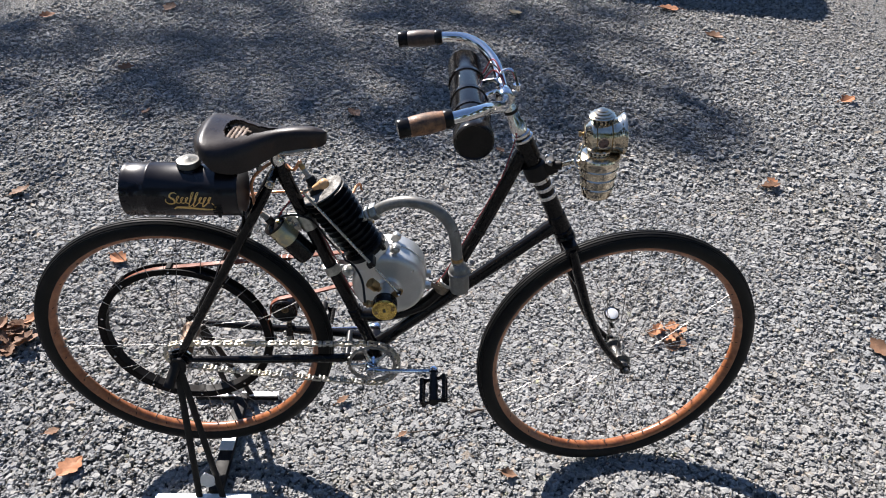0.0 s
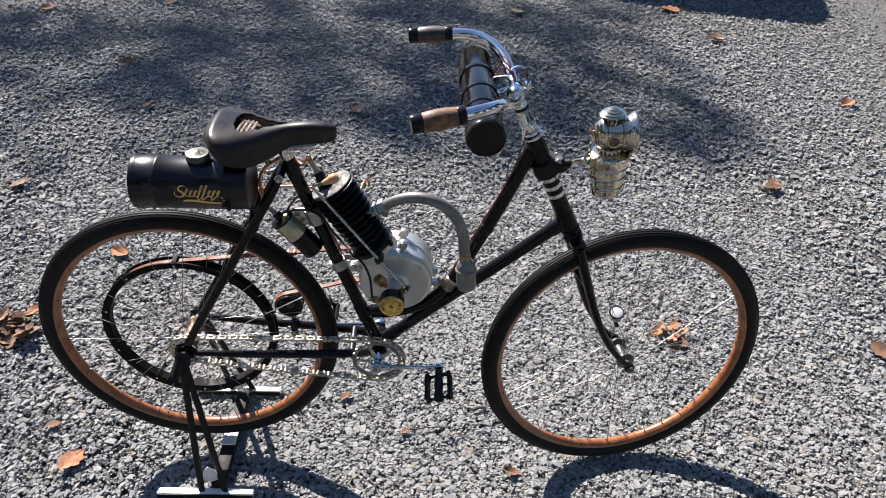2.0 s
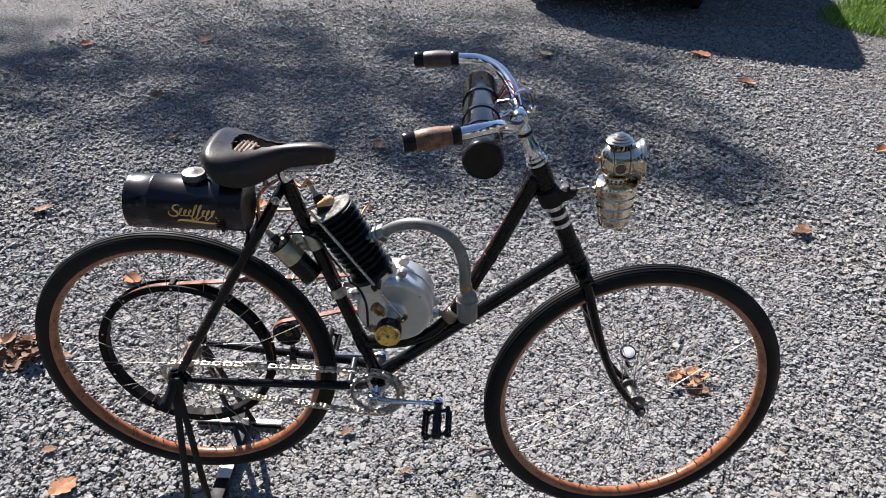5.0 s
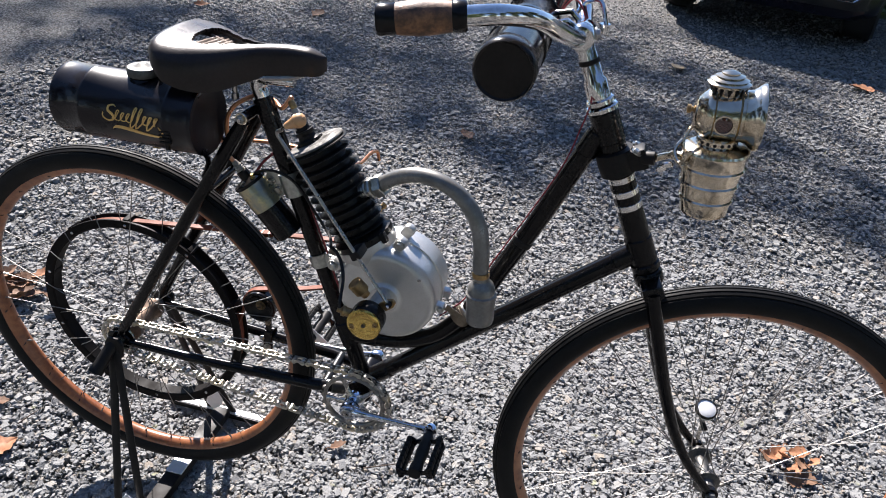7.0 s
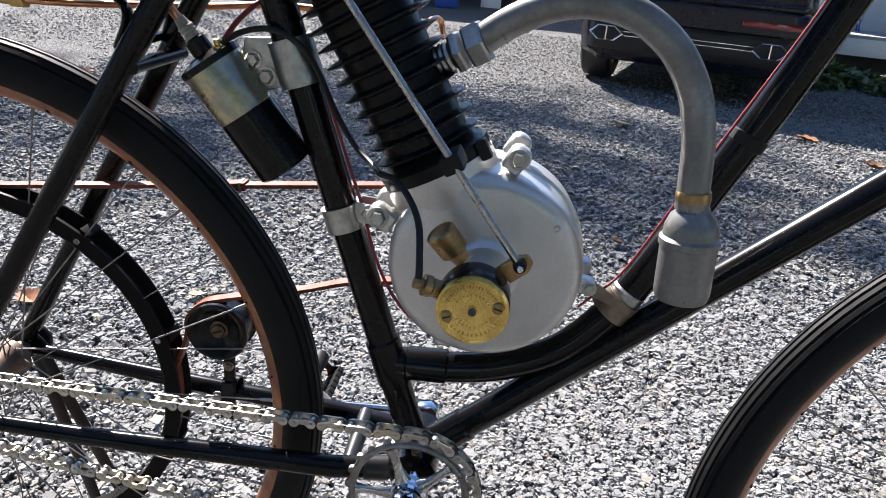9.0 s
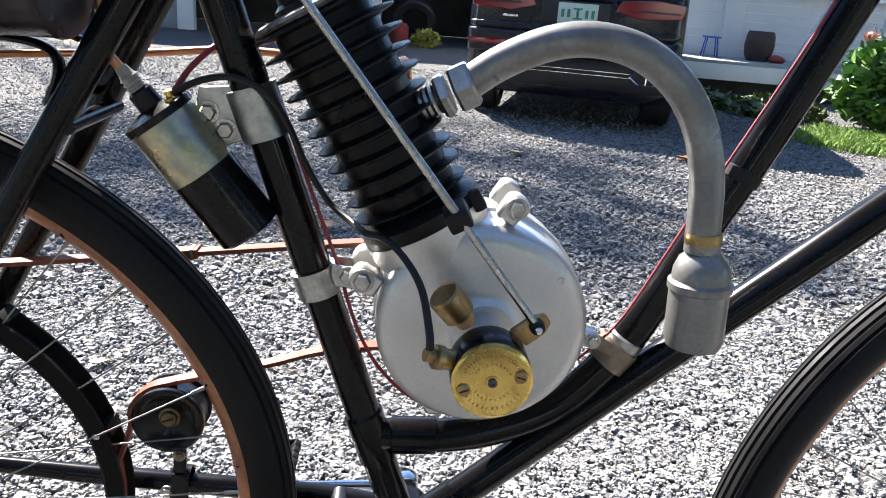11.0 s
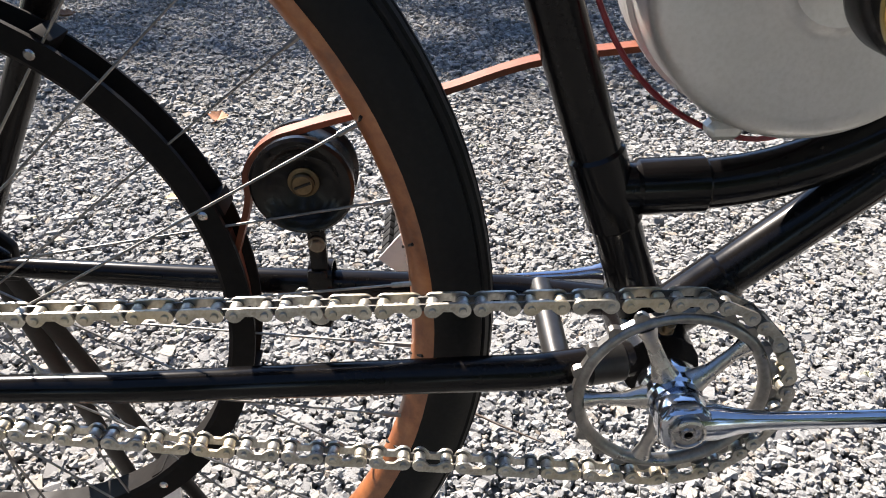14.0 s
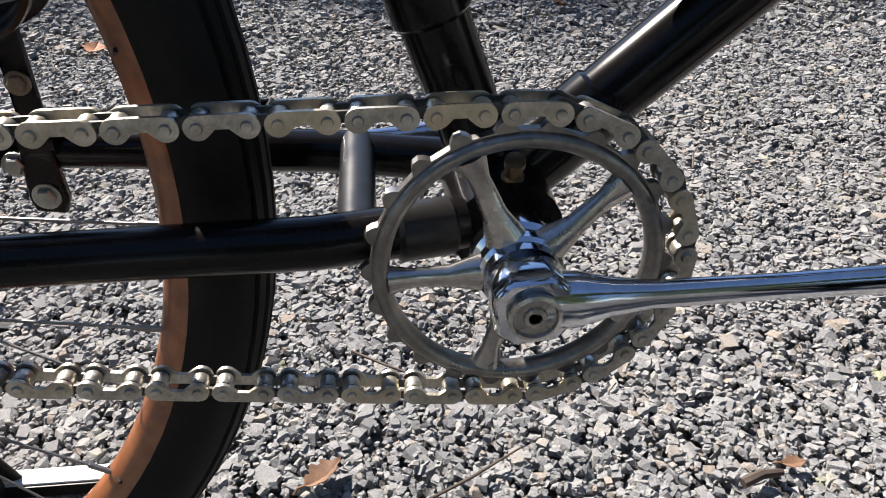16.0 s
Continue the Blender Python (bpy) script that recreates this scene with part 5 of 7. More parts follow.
for s in (-1, 1):
    part("tank_bracket", tube(glide([(-0.360, s * 0.022, 0.7830), (-0.300, s * 0.026, 0.7830), (-0.262, s * 0.030, 0.780), (-0.2475, s * 0.035, 0.768), (-0.2545, s * 0.039, 0.742)], 5), 0.0050, 10, flat=0.6), M["enamel"], bike, "black strap bracket below the tank")
part("bracket_pin", tube([(-0.2545, -0.040, 0.744), (-0.2545, 0.040, 0.744)], 0.004, 8), M["enamel"], bike)
part("tank_catch", box(0.006, 0.004, 0.032, at(-0.276, -0.0905, 0.820), 0.001), M["dull_black"], tank)
for k in range(4):
    part("tank_catch_fin", box(0.018, 0.004, 0.0030, at(-0.278, -0.0920, 0.832 - 0.0055 * k), 0.0008), M["dull_black"], tank)
# ornamental script: flowing gold strokes and an underlining flourish, laid on the drum


def on_tank(x, h, lift=0.0009):
    """A place on the drum's near side at x, h metres above its middle line."""
    a = math.asin(max(-1, min(1, h / TR)))
    return Vector((x, TY - (TR + lift) * math.cos(a), TZ + (TR + lift) * math.sin(a)))


def stroke(pts, widths, bm):
    line = glide([(x, h, 0) for x, h in pts], 6)
    n = len(line)
    left, right = [], []
    for i, p in enumerate(line):
        t = (line[min(n - 1, i + 1)] - line[max(0, i - 1)]).normalized()
        nrm = Vector((-t.y, t.x, 0))
        w = np.interp(i / (n - 1), np.linspace(0, 1, len(widths)), widths)
        for side, k in ((left, 1), (right, -1)):
            q = p + nrm * w * k
            side.append((bm.verts.new(on_tank(q.x, q.y)), bm.verts.new(on_tank(q.x, q.y, 0.0002))))
    for i in range(n - 1):
        bm.faces.new((left[i][0], right[i][0], right[i + 1][0], left[i + 1][0]))
        bm.faces.new((left[i][1], left[i][0], left[i + 1][0], left[i + 1][1]))
        bm.faces.new((right[i][0], right[i][1], right[i + 1][1], right[i + 1][0]))
    return bm


bm = bmesh.new()
SX, SH = -0.3715, 0.008
# a slanted running line of loops, some tall, some dropping below
tops = (0.006, 0.0035, 0.0035, 0.0125, 0.0125, 0.0035, 0.0035, 0.0035)
lows = (-0.0075, -0.0075, -0.0075, -0.0165, -0.0165, -0.0075, -0.0165, -0.0085)
pen = []
for k, (hi, lo) in enumerate(zip(tops, lows)):
    x = SX + 0.016 + 0.0088 * k
    tall = 1.0 if hi < 0.01 else 0.7
    pen += [(x, -0.0072), (x + 0.0058, hi * 0.35), (x + 0.0058 + 0.30 * hi, hi), (x + 0.0030 + 0.25 * hi, hi * 0.92), (x + 0.0014, -0.002), (x + 0.0022 + 0.28 * lo * (lo < -0.01), lo)]
stroke([(x, SH + h) for x, h in pen], [0.0007, 0.0011], bm)
# the first, larger sweep
stroke([(SX + 0.019, SH + 0.010), (SX + 0.014, SH + 0.0125), (SX + 0.007, SH + 0.010), (SX + 0.006, SH + 0.004), (SX + 0.013, SH - 0.001), (SX + 0.013, SH - 0.008), (SX + 0.004, SH - 0.010), (SX - 0.003, SH - 0.005), (SX - 0.002, SH + 0.001)], [0.0005, 0.0011, 0.0017, 0.0019, 0.0014, 0.0008, 0.0005], bm)
stroke([(SX + 0.085, SH - 0.008), (SX + 0.0905, SH - 0.017), (SX + 0.083, SH - 0.0235), (SX + 0.060, SH - 0.0225), (SX + 0.035, SH - 0.0190), (SX + 0.017, SH - 0.0185), (SX + 0.010, SH - 0.0225)], [0.0005, 0.0018, 0.0016, 0.0022, 0.0027, 0.0022, 0.0004], bm)
part("gold_script", bm, M["gold_leaf"], tank, "gold ornamental script strokes with a flourish below")
# ---- carbide head lamp on its bracket
lamp = empty("carbide_lamp", at(0.4675, -0.040, 0.834) @ Matrix.Rotation(radians(-3.5), 4, 'Y'), bike)
lamp["label"] = "antique nickel-plated brass carbide lamp on the head of the bicycle"
part("reservoir", lathe([(0, 0), (0.0285, 0), (0.0300, 0.002), (0.0310, 0.018), (0.0335, 0.019), (0.0340, 0.022), (0.0325, 0.024), (0.0345, 0.040), (0.0365, 0.041), (0.0370, 0.044), (0.0352, 0.046), (0.0365, 0.060), (0.0395, 0.061), (0.0400, 0.065), (0.0385, 0.067), (0.0400, 0.084), (0.0415, 0.086), (0.0405, 0.089), (0.0330, 0.093), (0.0250, 0.0955), (0, 0.096)], 52), M["nickel"], lamp, "tapered banded water reservoir")
DROP = at(0, 0, -0.008)
part("gallery", lathe([(0.0225, 0.102), (0.0245, 0.103), (0.0245, 0.110), (0.0225, 0.112), (0, 0.112)], 40, DROP), M["nickel"], lamp)
for k in range(18):
    t = 2 * math.pi * k / 18
    part("vent_hole", lathe([(0, 0), (0.0022, 0), (0.0022, 0.0006), (0, 0.0006)], 10, DROP @ along((0.0243 * math.cos(t), 0.0243 * math.sin(t), 0.1065), (math.cos(t), math.sin(t), 0.1065))), M["dull_black"], lamp)
BODY = at(0.002, 0, 0.131) @ Matrix.Scale(1.08, 4) @ Matrix.Rotation(radians(90), 4, 'Y')
part("lamp_body", lathe([(0, -0.034), (0.010, -0.034), (0.020, -0.030), (0.0265, -0.022), (0.0282, -0.020), (0.0290, -0.017), (0.0282, -0.015), (0.0285, 0.014), (0.0295, 0.015), (0.0298, 0.018), (0.0288, 0.019), (0.0300, 0.026), (0.0345, 0.031), (0.0375, 0.035), (0.0380, 0.038), (0.0360, 0.039), (0.0325, 0.036), (0.010, 0.020), (0, 0.018)], 52, BODY), M["nickel"], lamp, "barrel-shaped lamp body with flared rim")
part("lens", lathe([(0.0335, 0.0365), (0.020, 0.0375), (0, 0.0385), (0, 0.0375), (0.020, 0.0365), (0.0335, 0.0355)], 44, BODY), M["lens"], lamp)
for s in (-1, 1):
    m = at(0.000, s * 0.0298, 0.128) @ (SIDE if s < 0 else Matrix.Rotation(radians(-90), 4, 'X'))
    part("side_window", lathe([(0, 0.0012), (0.0092, 0.0012), (0.0100, 0.0028), (0.0118, 0.0028), (0.0118, -0.003), (0, -0.003)], 32, m), M["nickel"], lamp)
    part("side_glass", lathe([(0, 0.0026), (0.006, 0.0022), (0.0093, 0.0014), (0.0093, 0.001), (0, 0.001)], 28, m), M["ruby"], lamp, "dark side glass")
for x_ in (-0.0125, 0.0135):
    part("body_seam", lathe([(0.0283, x_ - 0.0008), (0.0291, x_ - 0.0006), (0.0291, x_ + 0.0006), (0.0283, x_ + 0.0008)], 52, BODY), M["old_brass"], lamp)
for k in range(14):
    t = 2 * math.pi * k / 14
    part("chimney_slot", prism([(-0.0026, 0.0050), (0.0026, 0.0050), (0, -0.0050)], 0.0008, Matrix.Rotation(t, 4, 'Z') @ at(0, -0.0193, 0.1610) @ Matrix.Rotation(radians(22), 4, 'X') @ SIDE), M["dull_black"], lamp)
part("chimney", lathe([(0.0150, 0.158), (0.0165, 0.163), (0.0205, 0.1745), (0.0210, 0.177), (0.0245, 0.1775), (0.0255, 0.179), (0.0215, 0.1815), (0.0225, 0.183), (0.0165, 0.1855), (0.0170, 0.187), (0.0105, 0.1890), (0.0105, 0.1905), (0.004, 0.1930), (0, 0.1932)], 44, DROP), M["nickel"], lamp, "stepped chimney cap")
part("rear_knob", lathe([(0, 0), (0.003, 0), (0.003, 0.006), (0.0055, 0.007), (0.0055, 0.011), (0, 0.012)], 14, along((-0.031, 0, 0.134), (-1, 0, 0.134))), M["old_brass"], lamp)
part("bail", tube(glide([(-0.036, -0.020, 0.084), (-0.040, -0.016, 0.100), (-0.030, 0.000, 0.116), (-0.034, 0.018, 0.104), (-0.036, 0.022, 0.086)], 6), 0.0016, 8), M["nickel"], lamp)
part("feed_pipe", tube(glide([(-0.030, -0.026, 0.090), (-0.040, -0.020, 0.070), (-0.048, -0.006, 0.080), (-0.040, 0.004, 0.092)], 6), 0.0030, 8), M["nickel"], lamp)
part("lamp_arm", tube(glide([(-0.036, 0.0, 0.070), (-0.048, 0.010, 0.068), (-0.060, 0.020, 0.060), (-0.072, 0.026, 0.052)], 5), [0.0065] * 6 + [0.005] * 10, 10), M["nickel"], lamp)
part("thumb_screw", prism([(-0.010, -0.003), (-0.004, -0.006), (0.004, -0.004), (0.012, -0.006), (0.014, 0.001), (0.006, 0.005), (-0.008, 0.004)], 0.004, at(-0.058, 0.006, 0.052) @ SIDE @ Matrix.Rotation(radians(35), 4, 'Z'), 0.0015), M["chrome"], lamp, "plated thumb screw")
hc = HEAD_LOW + d * 0.158
part("lamp_clamp", lathe([(0.0185, -0.018), (0.0255, -0.016), (0.0262, 0), (0.0255, 0.016), (0.0185, 0.018)], 36, along(hc, hc + d), closed=True), M["dull_black"], bike, "black clamp block round the head")
part("lamp_clamp", box(0.044, 0.030, 0.030, at(hc.x + 0.018, -0.004, hc.z + 0.008) @ Matrix.Rotation(radians(-24), 4, 'Y'), 0.005), M["dull_black"], bike)
part("lamp_clamp_arm", tube([(hc.x + 0.030, -0.010, hc.z + 0.014), (0.386, -0.014, 0.882), (0.396, -0.016, 0.884)], 0.0095, 14), M["dull_black"], bike)
for yy in (-0.018, 0.008):
    hexbolt("lamp_clamp_nut", (hc.x + 0.022, yy, hc.z + 0.023), (0.4, 0, 0.9), 0.0055, bike, M["steel"])

# ---------------------------------------------------------------- the display stand under the rear axle
stand = tagged(empty("bicycle_stand"), "black display stand with bare metal feet holding the rear axle", "bike stand")
for y, x0, x1 in ((-0.166, -0.548, -0.310), (0.179, -0.536, -0.300)):
    s = 1 if y > 0 else -1
    part("foot_bar", box(x1 - x0, 0.017, 0.014, at((x0 + x1) / 2, y, 0.0125), 0.0015), M["bright_plate"], stand, "bare aluminium foot bar")
    part("foot_bar_face", box(x1 - x0 - 0.002, 0.002, 0.012, at((x0 + x1) / 2, y - 0.0098, 0.0115)), M["dull_black"], stand)
    for dx in (-0.006, 0.052):
        a, b = Vector((REAR.x - 0.004 + 0.10 * dx, s * 0.082, REAR.z - 0.010)), Vector((-0.432 + dx, y, 0.018))
        part("leg", tube([a, b], 0.0085, 12, flat=0.45, up=(0, 1, 0)), M["dull_black"], stand)
    g = prism([(-0.022, 0.0), (-0.004, -0.016), (0.016, -0.002), (0.020, 0.040), (0.002, 0.062), (-0.012, 0.040)], 0.004, at(-0.412, y - s * 0.016, 0.050) @ Matrix.Rotation(radians(-12 * s), 4, 'X') @ SIDE, 0.0006)
    part("gusset", g, M["bright_plate"], stand, "bare metal gusset plate")
    part("axle_hook", prism([(-0.018, -0.024), (0.014, -0.024), (0.018, 0.004), (0.010, 0.016), (-0.010, 0.016), (-0.018, 0.002)], 0.006, at(REAR.x, s * 0.082 + 0.003, REAR.z) @ SIDE, 0.001), M["dull_black"], stand)
part("cross_bar", box(0.034, 0.325, 0.022, at(-0.400, 0.009, 0.022), 0.002), M["dull_black"], stand)
part("cross_cap", box(0.036, 0.045, 0.003, at(-0.400, -0.012, 0.0345), 0.0006), M["bright_plate"], stand, "bare metal plate on the cross bar")

# ---------------------------------------------------------------- ground
def sheet():
    bm = bmesh.new()
    xs = [-400, -120, -40, -18, -10] + [-6 + 0.5 * k for k in range(25)] + [10, 18, 40, 120, 400]
    ys = [-400, -120, -40, -14, -7] + [-3 + 0.5 * k for k in range(25)] + [13, 18, 40, 120, 400]
    g = [[bm.verts.new((x, y, -0.0090 + (0 if abs(x) > 6 or not -3 < y < 9 else 0.003 * math.sin(1.7 * x) * math.cos(1.3 * y)))) for y in ys] for x in xs]
    for i in range(len(xs) - 1):
        for j in range(len(ys) - 1):
            bm.faces.new((g[i][j], g[i + 1][j], g[i + 1][j + 1], g[i][j + 1]))
    return bm


ground = tagged(part("ground", sheet(), M["gravel"]), "grey crushed-stone gravel driveway running to the horizon", "ground", kind="structure")


def stone_shapes(kinds, cuts, seed):
    """Convex broken blocks about 1.5 wide, each with some corners knocked off: lists of corners and of faces."""
    rng = random.Random(seed)
    shapes = []
    for _ in range(kinds):
        slant, pinch = (rng.uniform(-0.28, 0.28), rng.uniform(-0.28, 0.28)), rng.uniform(0.55, 1.0)
        corner = {}
        for c in [(i, j, k) for i in (-1, 1) for j in (-1, 1) for k in (-1, 1)]:
            w = pinch if c[2] > 0 else 1.0
            corner[c] = Vector((0.75 * c[0] * w + slant[0] * c[2] + rng.uniform(-0.2, 0.2), 0.75 * c[1] * w + slant[1] * c[2] + rng.uniform(-0.2, 0.2), 0.75 * c[2] + rng.uniform(-0.24, 0.16)))
        lost = rng.sample(sorted(corner), cuts)
        bm = bmesh.new()
        for c, co in corner.items():
            if c not in lost:
                bm.verts.new(co)
                continue
            for axis in range(3):
                other = tuple(-v if k == axis else v for k, v in enumerate(c))
                bm.verts.new(co.lerp(corner[other], rng.uniform(0.25, 0.62) * (0.75 if other in lost else 1.0)))
        hull = bmesh.ops.convex_hull(bm, input=bm.verts)
        bmesh.ops.delete(bm, geom=[v for v in hull["geom_interior"] if isinstance(v, bmesh.types.BMVert)], context='VERTS')
        bmesh.ops.triangulate(bm, faces=bm.faces)
        bmesh.ops.recalc_face_normals(bm, faces=bm.faces)
        bm.verts.index_update()
        shapes.append((np.array([v.co[:] for v in bm.verts]), np.array([[v.index for v in f.verts] for f in bm.faces])))
        bm.free()
    return shapes


def stones(count, area, radius, seed, spread=0.45, cuts=2, crest=0.0025, tilt=0.16):
    """Loose angular stones, cut like crushed rock, trodden level: corners and faces for one mesh."""
    rng = np.random.default_rng(seed)
    x0, x1, y0, y1 = area
    verts, faces, off = [], [], 0
    shapes = stone_shapes(24, cuts, seed)
    for base, tris in shapes:
        n, k = count // len(shapes), len(base)
        place = np.stack([rng.uniform(x0, x1, n), rng.uniform(y0, y1, n)], 1)
        place += rng.normal(0.0, 0.045 * min(x1 - x0, y1 - y0), (n, 2))
        r = radius * np.clip(rng.lognormal(-0.05, spread, n), 0.4, 2.4)
        shape = rng.uniform(0.68, 1.22, (n, 1, 3)) * np.array([1.12, 0.95, 0.56])
        pts = base[None] * shape * r[:, None, None]
        # a random turn for each stone, lying mostly flat
        q = rng.normal(size=(n, 4))
        q[:, 1:3] *= tilt
        q /= np.linalg.norm(q, axis=1, keepdims=True)
        w, x, y, z = q.T
        rot = np.stack([1 - 2 * (y * y + z * z), 2 * (x * y - w * z), 2 * (x * z + w * y), 2 * (x * y + w * z), 1 - 2 * (x * x + z * z), 2 * (y * z - w * x), 2 * (x * z - w * y), 2 * (y * z + w * x), 1 - 2 * (x * x + y * y)], 1).reshape(n, 3, 3)
        pts = np.einsum("nij,nkj->nki", rot, pts)
        pts[:, :, :2] += place[:, None]
        top = pts[:, :, 2].max(axis=1)
        pts[:, :, 2] += (crest + rng.uniform(-0.45, 0.25, n) * radius - top)[:, None]
        verts.append(pts.reshape(-1, 3))
        faces.append((tris[None] + off + (np.arange(n) * k)[:, None, None]).reshape(-1, 3))
        off += n * k
    return np.concatenate(verts), np.concatenate(faces)


def gravel_object(name, sets, material):
    vs, fs, off = [], [], 0
    for v, f in sets:
        vs.append(v)
        fs.append(f + off)
        off += len(v)
    v, f = np.concatenate(vs), np.concatenate(fs)
    me = bpy.data.meshes.new(name)
    me.vertices.add(len(v))
    me.vertices.foreach_set("co", v.astype(np.float32).ravel())
    me.loops.add(len(f) * 3)
    me.loops.foreach_set("vertex_index", f.astype(np.int32).ravel())
    me.polygons.add(len(f))
    me.polygons.foreach_set("loop_start", np.arange(0, len(f) * 3, 3, dtype=np.int32))
    me.update(calc_edges=True)
    me.shade_flat()
    me.materials.append(material)
    return new(name, me)


near_sets = [stones(33000, (-1.35, 1.55, -0.60, 1.35), 0.0060, 1, 0.52, 2, 0.0038), stones(46000, (-1.35, 1.55, -0.60, 1.35), 0.0039, 8, 0.40, 1, 0.0026), stones(30000, (-1.35, 1.5, -0.60, 1.3), 0.0036, 5, 0.35, 0, 0.0002), stones(15000, (-0.60, 0.80, -0.30, 0.75), 0.0042, 7, 0.45, 1, 0.0028)]
mid_sets = [stones(46000, (-2.4, 2.9, 1.30, 4.4), 0.0074, 2, 0.4, 0, 0.0038), stones(7000, (-2.4, -1.35, -0.6, 1.35), 0.0078, 3, 0.4, 0, 0.004), stones(7000, (1.55, 2.6, -0.6, 1.35), 0.0078, 4, 0.4, 0, 0.004), stones(18000, (-4.0, 4.2, 4.4, 8.0), 0.0078, 6, 0.35, 0, 0.003)]
tagged(gravel_object("gravel", near_sets + mid_sets, M["stone"]), "loose angular grey crushed stones covering the driveway", "gravel", kind="stuff")

# ---------------------------------------------------------------- fallen leaves and twigs
M["dead_leaf"] = worn("dry_oak_leaf", (0.38, 0.165, 0.07), (0.17, 0.072, 0.035), 0.75, big=22, small=160, amount=0.8, relief=0.3, depth=0.0006)
M["twig"] = worn("dark_twig_bark", (0.085, 0.060, 0.045), (0.035, 0.026, 0.02), 0.85, big=30, small=200, amount=0.7, relief=0.4, depth=0.0006)
M["dead_leaf_brown"] = worn("dry_brown_leaf", (0.20, 0.105, 0.055), (0.09, 0.048, 0.028), 0.8, big=22, small=160, amount=0.8, relief=0.3, depth=0.0006)
M["pale_leaf"] = worn("pale_dry_leaf", (0.55, 0.44, 0.27), (0.36, 0.26, 0.14), 0.8, big=22, small=160, amount=0.7, relief=0.3, depth=0.0006)


def fallen_leaf(x, y, size, seed, material, label, lift=0.0, tip=0.25):
    """A dry lobed leaf, curled, with a raised midrib, lying on the stones."""
    r = random.Random(seed)
    bm = bmesh.new()
    n = 17
    curl, twist = r.uniform(0.7, 1.9), r.uniform(-0.9, 0.9)
    rows = []
    for i in range(n):
        u = i / (n - 1)
        w = 0.36 * math.sin(math.pi * min(1, u * 1.04)) ** 0.8 * (0.62 + 0.38 * abs(math.sin(u * math.pi * 3.5 + 0.4))) + 0.012
        row = []
        for j in range(-3, 4):
            v = j / 3
            px, py = (u - 0.5) * 1.0, w * v * (1 + r.uniform(-0.06, 0.06))
            pz = curl * (0.42 * abs(py) ** 1.3 + 0.32 * (u - 0.5) ** 2) + twist * px * py + r.uniform(-0.008, 0.008) - (0.012 if j == 0 else 0)
            row.append(bm.verts.new((px * size, py * size, pz * size)))
        rows.append(row)
    for a, b in zip(rows, rows[1:]):
        for k in range(6):
            bm.faces.new((a[k], b[k], b[k + 1], a[k + 1]))
    top = list(bm.faces)
    ext = bmesh.ops.extrude_face_region(bm, geom=top)
    for v in ext["geom"]:
        if isinstance(v, bmesh.types.BMVert):
            v.co.z -= 0.0007
    tube([(-0.5 * size, 0, 0.08 * curl * size), (-0.64 * size, r.uniform(-0.05, 0.05) * size, 0.10 * curl * size), (-0.78 * size, r.uniform(-0.1, 0.1) * size, 0.06 * size)], 0.0011, 5, bm)
    bmesh.ops.recalc_face_normals(bm, faces=bm.faces)
    ob = part("fallen_leaf", bm, material, at=at(x, y, 0.009 + lift) @ Euler((r.uniform(-tip, tip), r.uniform(-tip, tip), r.uniform(0, 6.28))).to_matrix().to_4x4())
    return tagged(ob, label, "leaf", "fallen leaves on the gravel")


ORANGE, BROWN, PALE = (M["dead_leaf"], "dry orange-brown oak leaf lying on the gravel"), (M["dead_leaf_brown"], "curled dark brown leaf lying on the gravel"), (M["pale_leaf"], "pale straw-coloured leaf lying on the gravel")
for k, (x, y, size, kind) in enumerate([(-0.80, -0.07, 0.085, ORANGE), (0.86, 0.47, 0.055, ORANGE), (0.91, 0.41, 0.06, BROWN), (-0.98, 0.83, 0.08, ORANGE), (1.55, 1.36, 0.085, BROWN), (1.57, 1.40, 0.06, ORANGE), (-0.25, 2.03, 0.09, BROWN),
                                        (-1.54, 1.29, 0.09, BROWN), (1.69, 3.66, 0.15, ORANGE), (0.66, 3.54, 0.13, PALE), (1.84, 3.13, 0.12, BROWN), (2.26, 2.23, 0.09, ORANGE), (-1.18, 0.47, 0.07, BROWN), (-1.16, 0.36, 0.06, BROWN),
                                        (-1.11, 0.42, 0.06, BROWN), (-1.22, 0.41, 0.06, BROWN), (-1.17, 0.42, 0.06, BROWN), (1.54, 0.39, 0.08, BROWN), (0.34, -0.09, 0.045, BROWN), (-1.26, 2.03, 0.07, BROWN), (-2.32, 3.41, 0.10, ORANGE), (-1.60, 3.60, 0.12, BROWN),
                                        (-0.67, 1.41, 0.07, ORANGE), (-0.64, 0.96, 0.05, PALE), (-1.54, 2.57, 0.09, BROWN), (-0.113, 0.165, 0.040, BROWN), (0.302, 0.138, 0.022, BROWN), (-0.895, 0.048, 0.040, BROWN), (0.436, 1.661, 0.05, BROWN), (0.06, 0.04, 0.03, BROWN)]):
    fallen_leaf(x, y, size, 100 + k, *kind)
heap = random.Random(31)
for k in range(30):
    fallen_leaf(-1.17 + heap.gauss(0, 0.045), 0.415 + heap.gauss(0, 0.035), heap.uniform(0.035, 0.075), 300 + k, *(ORANGE if k % 4 == 0 else BROWN), lift=0.001 * k, tip=0.7)
for k in range(11):
    fallen_leaf(0.89 + heap.gauss(0, 0.035), 0.44 + heap.gauss(0, 0.03), heap.uniform(0.03, 0.055), 330 + k, *(BROWN if k % 2 else ORANGE), lift=0.002 * k, tip=0.6)
rnd = random.Random(12)
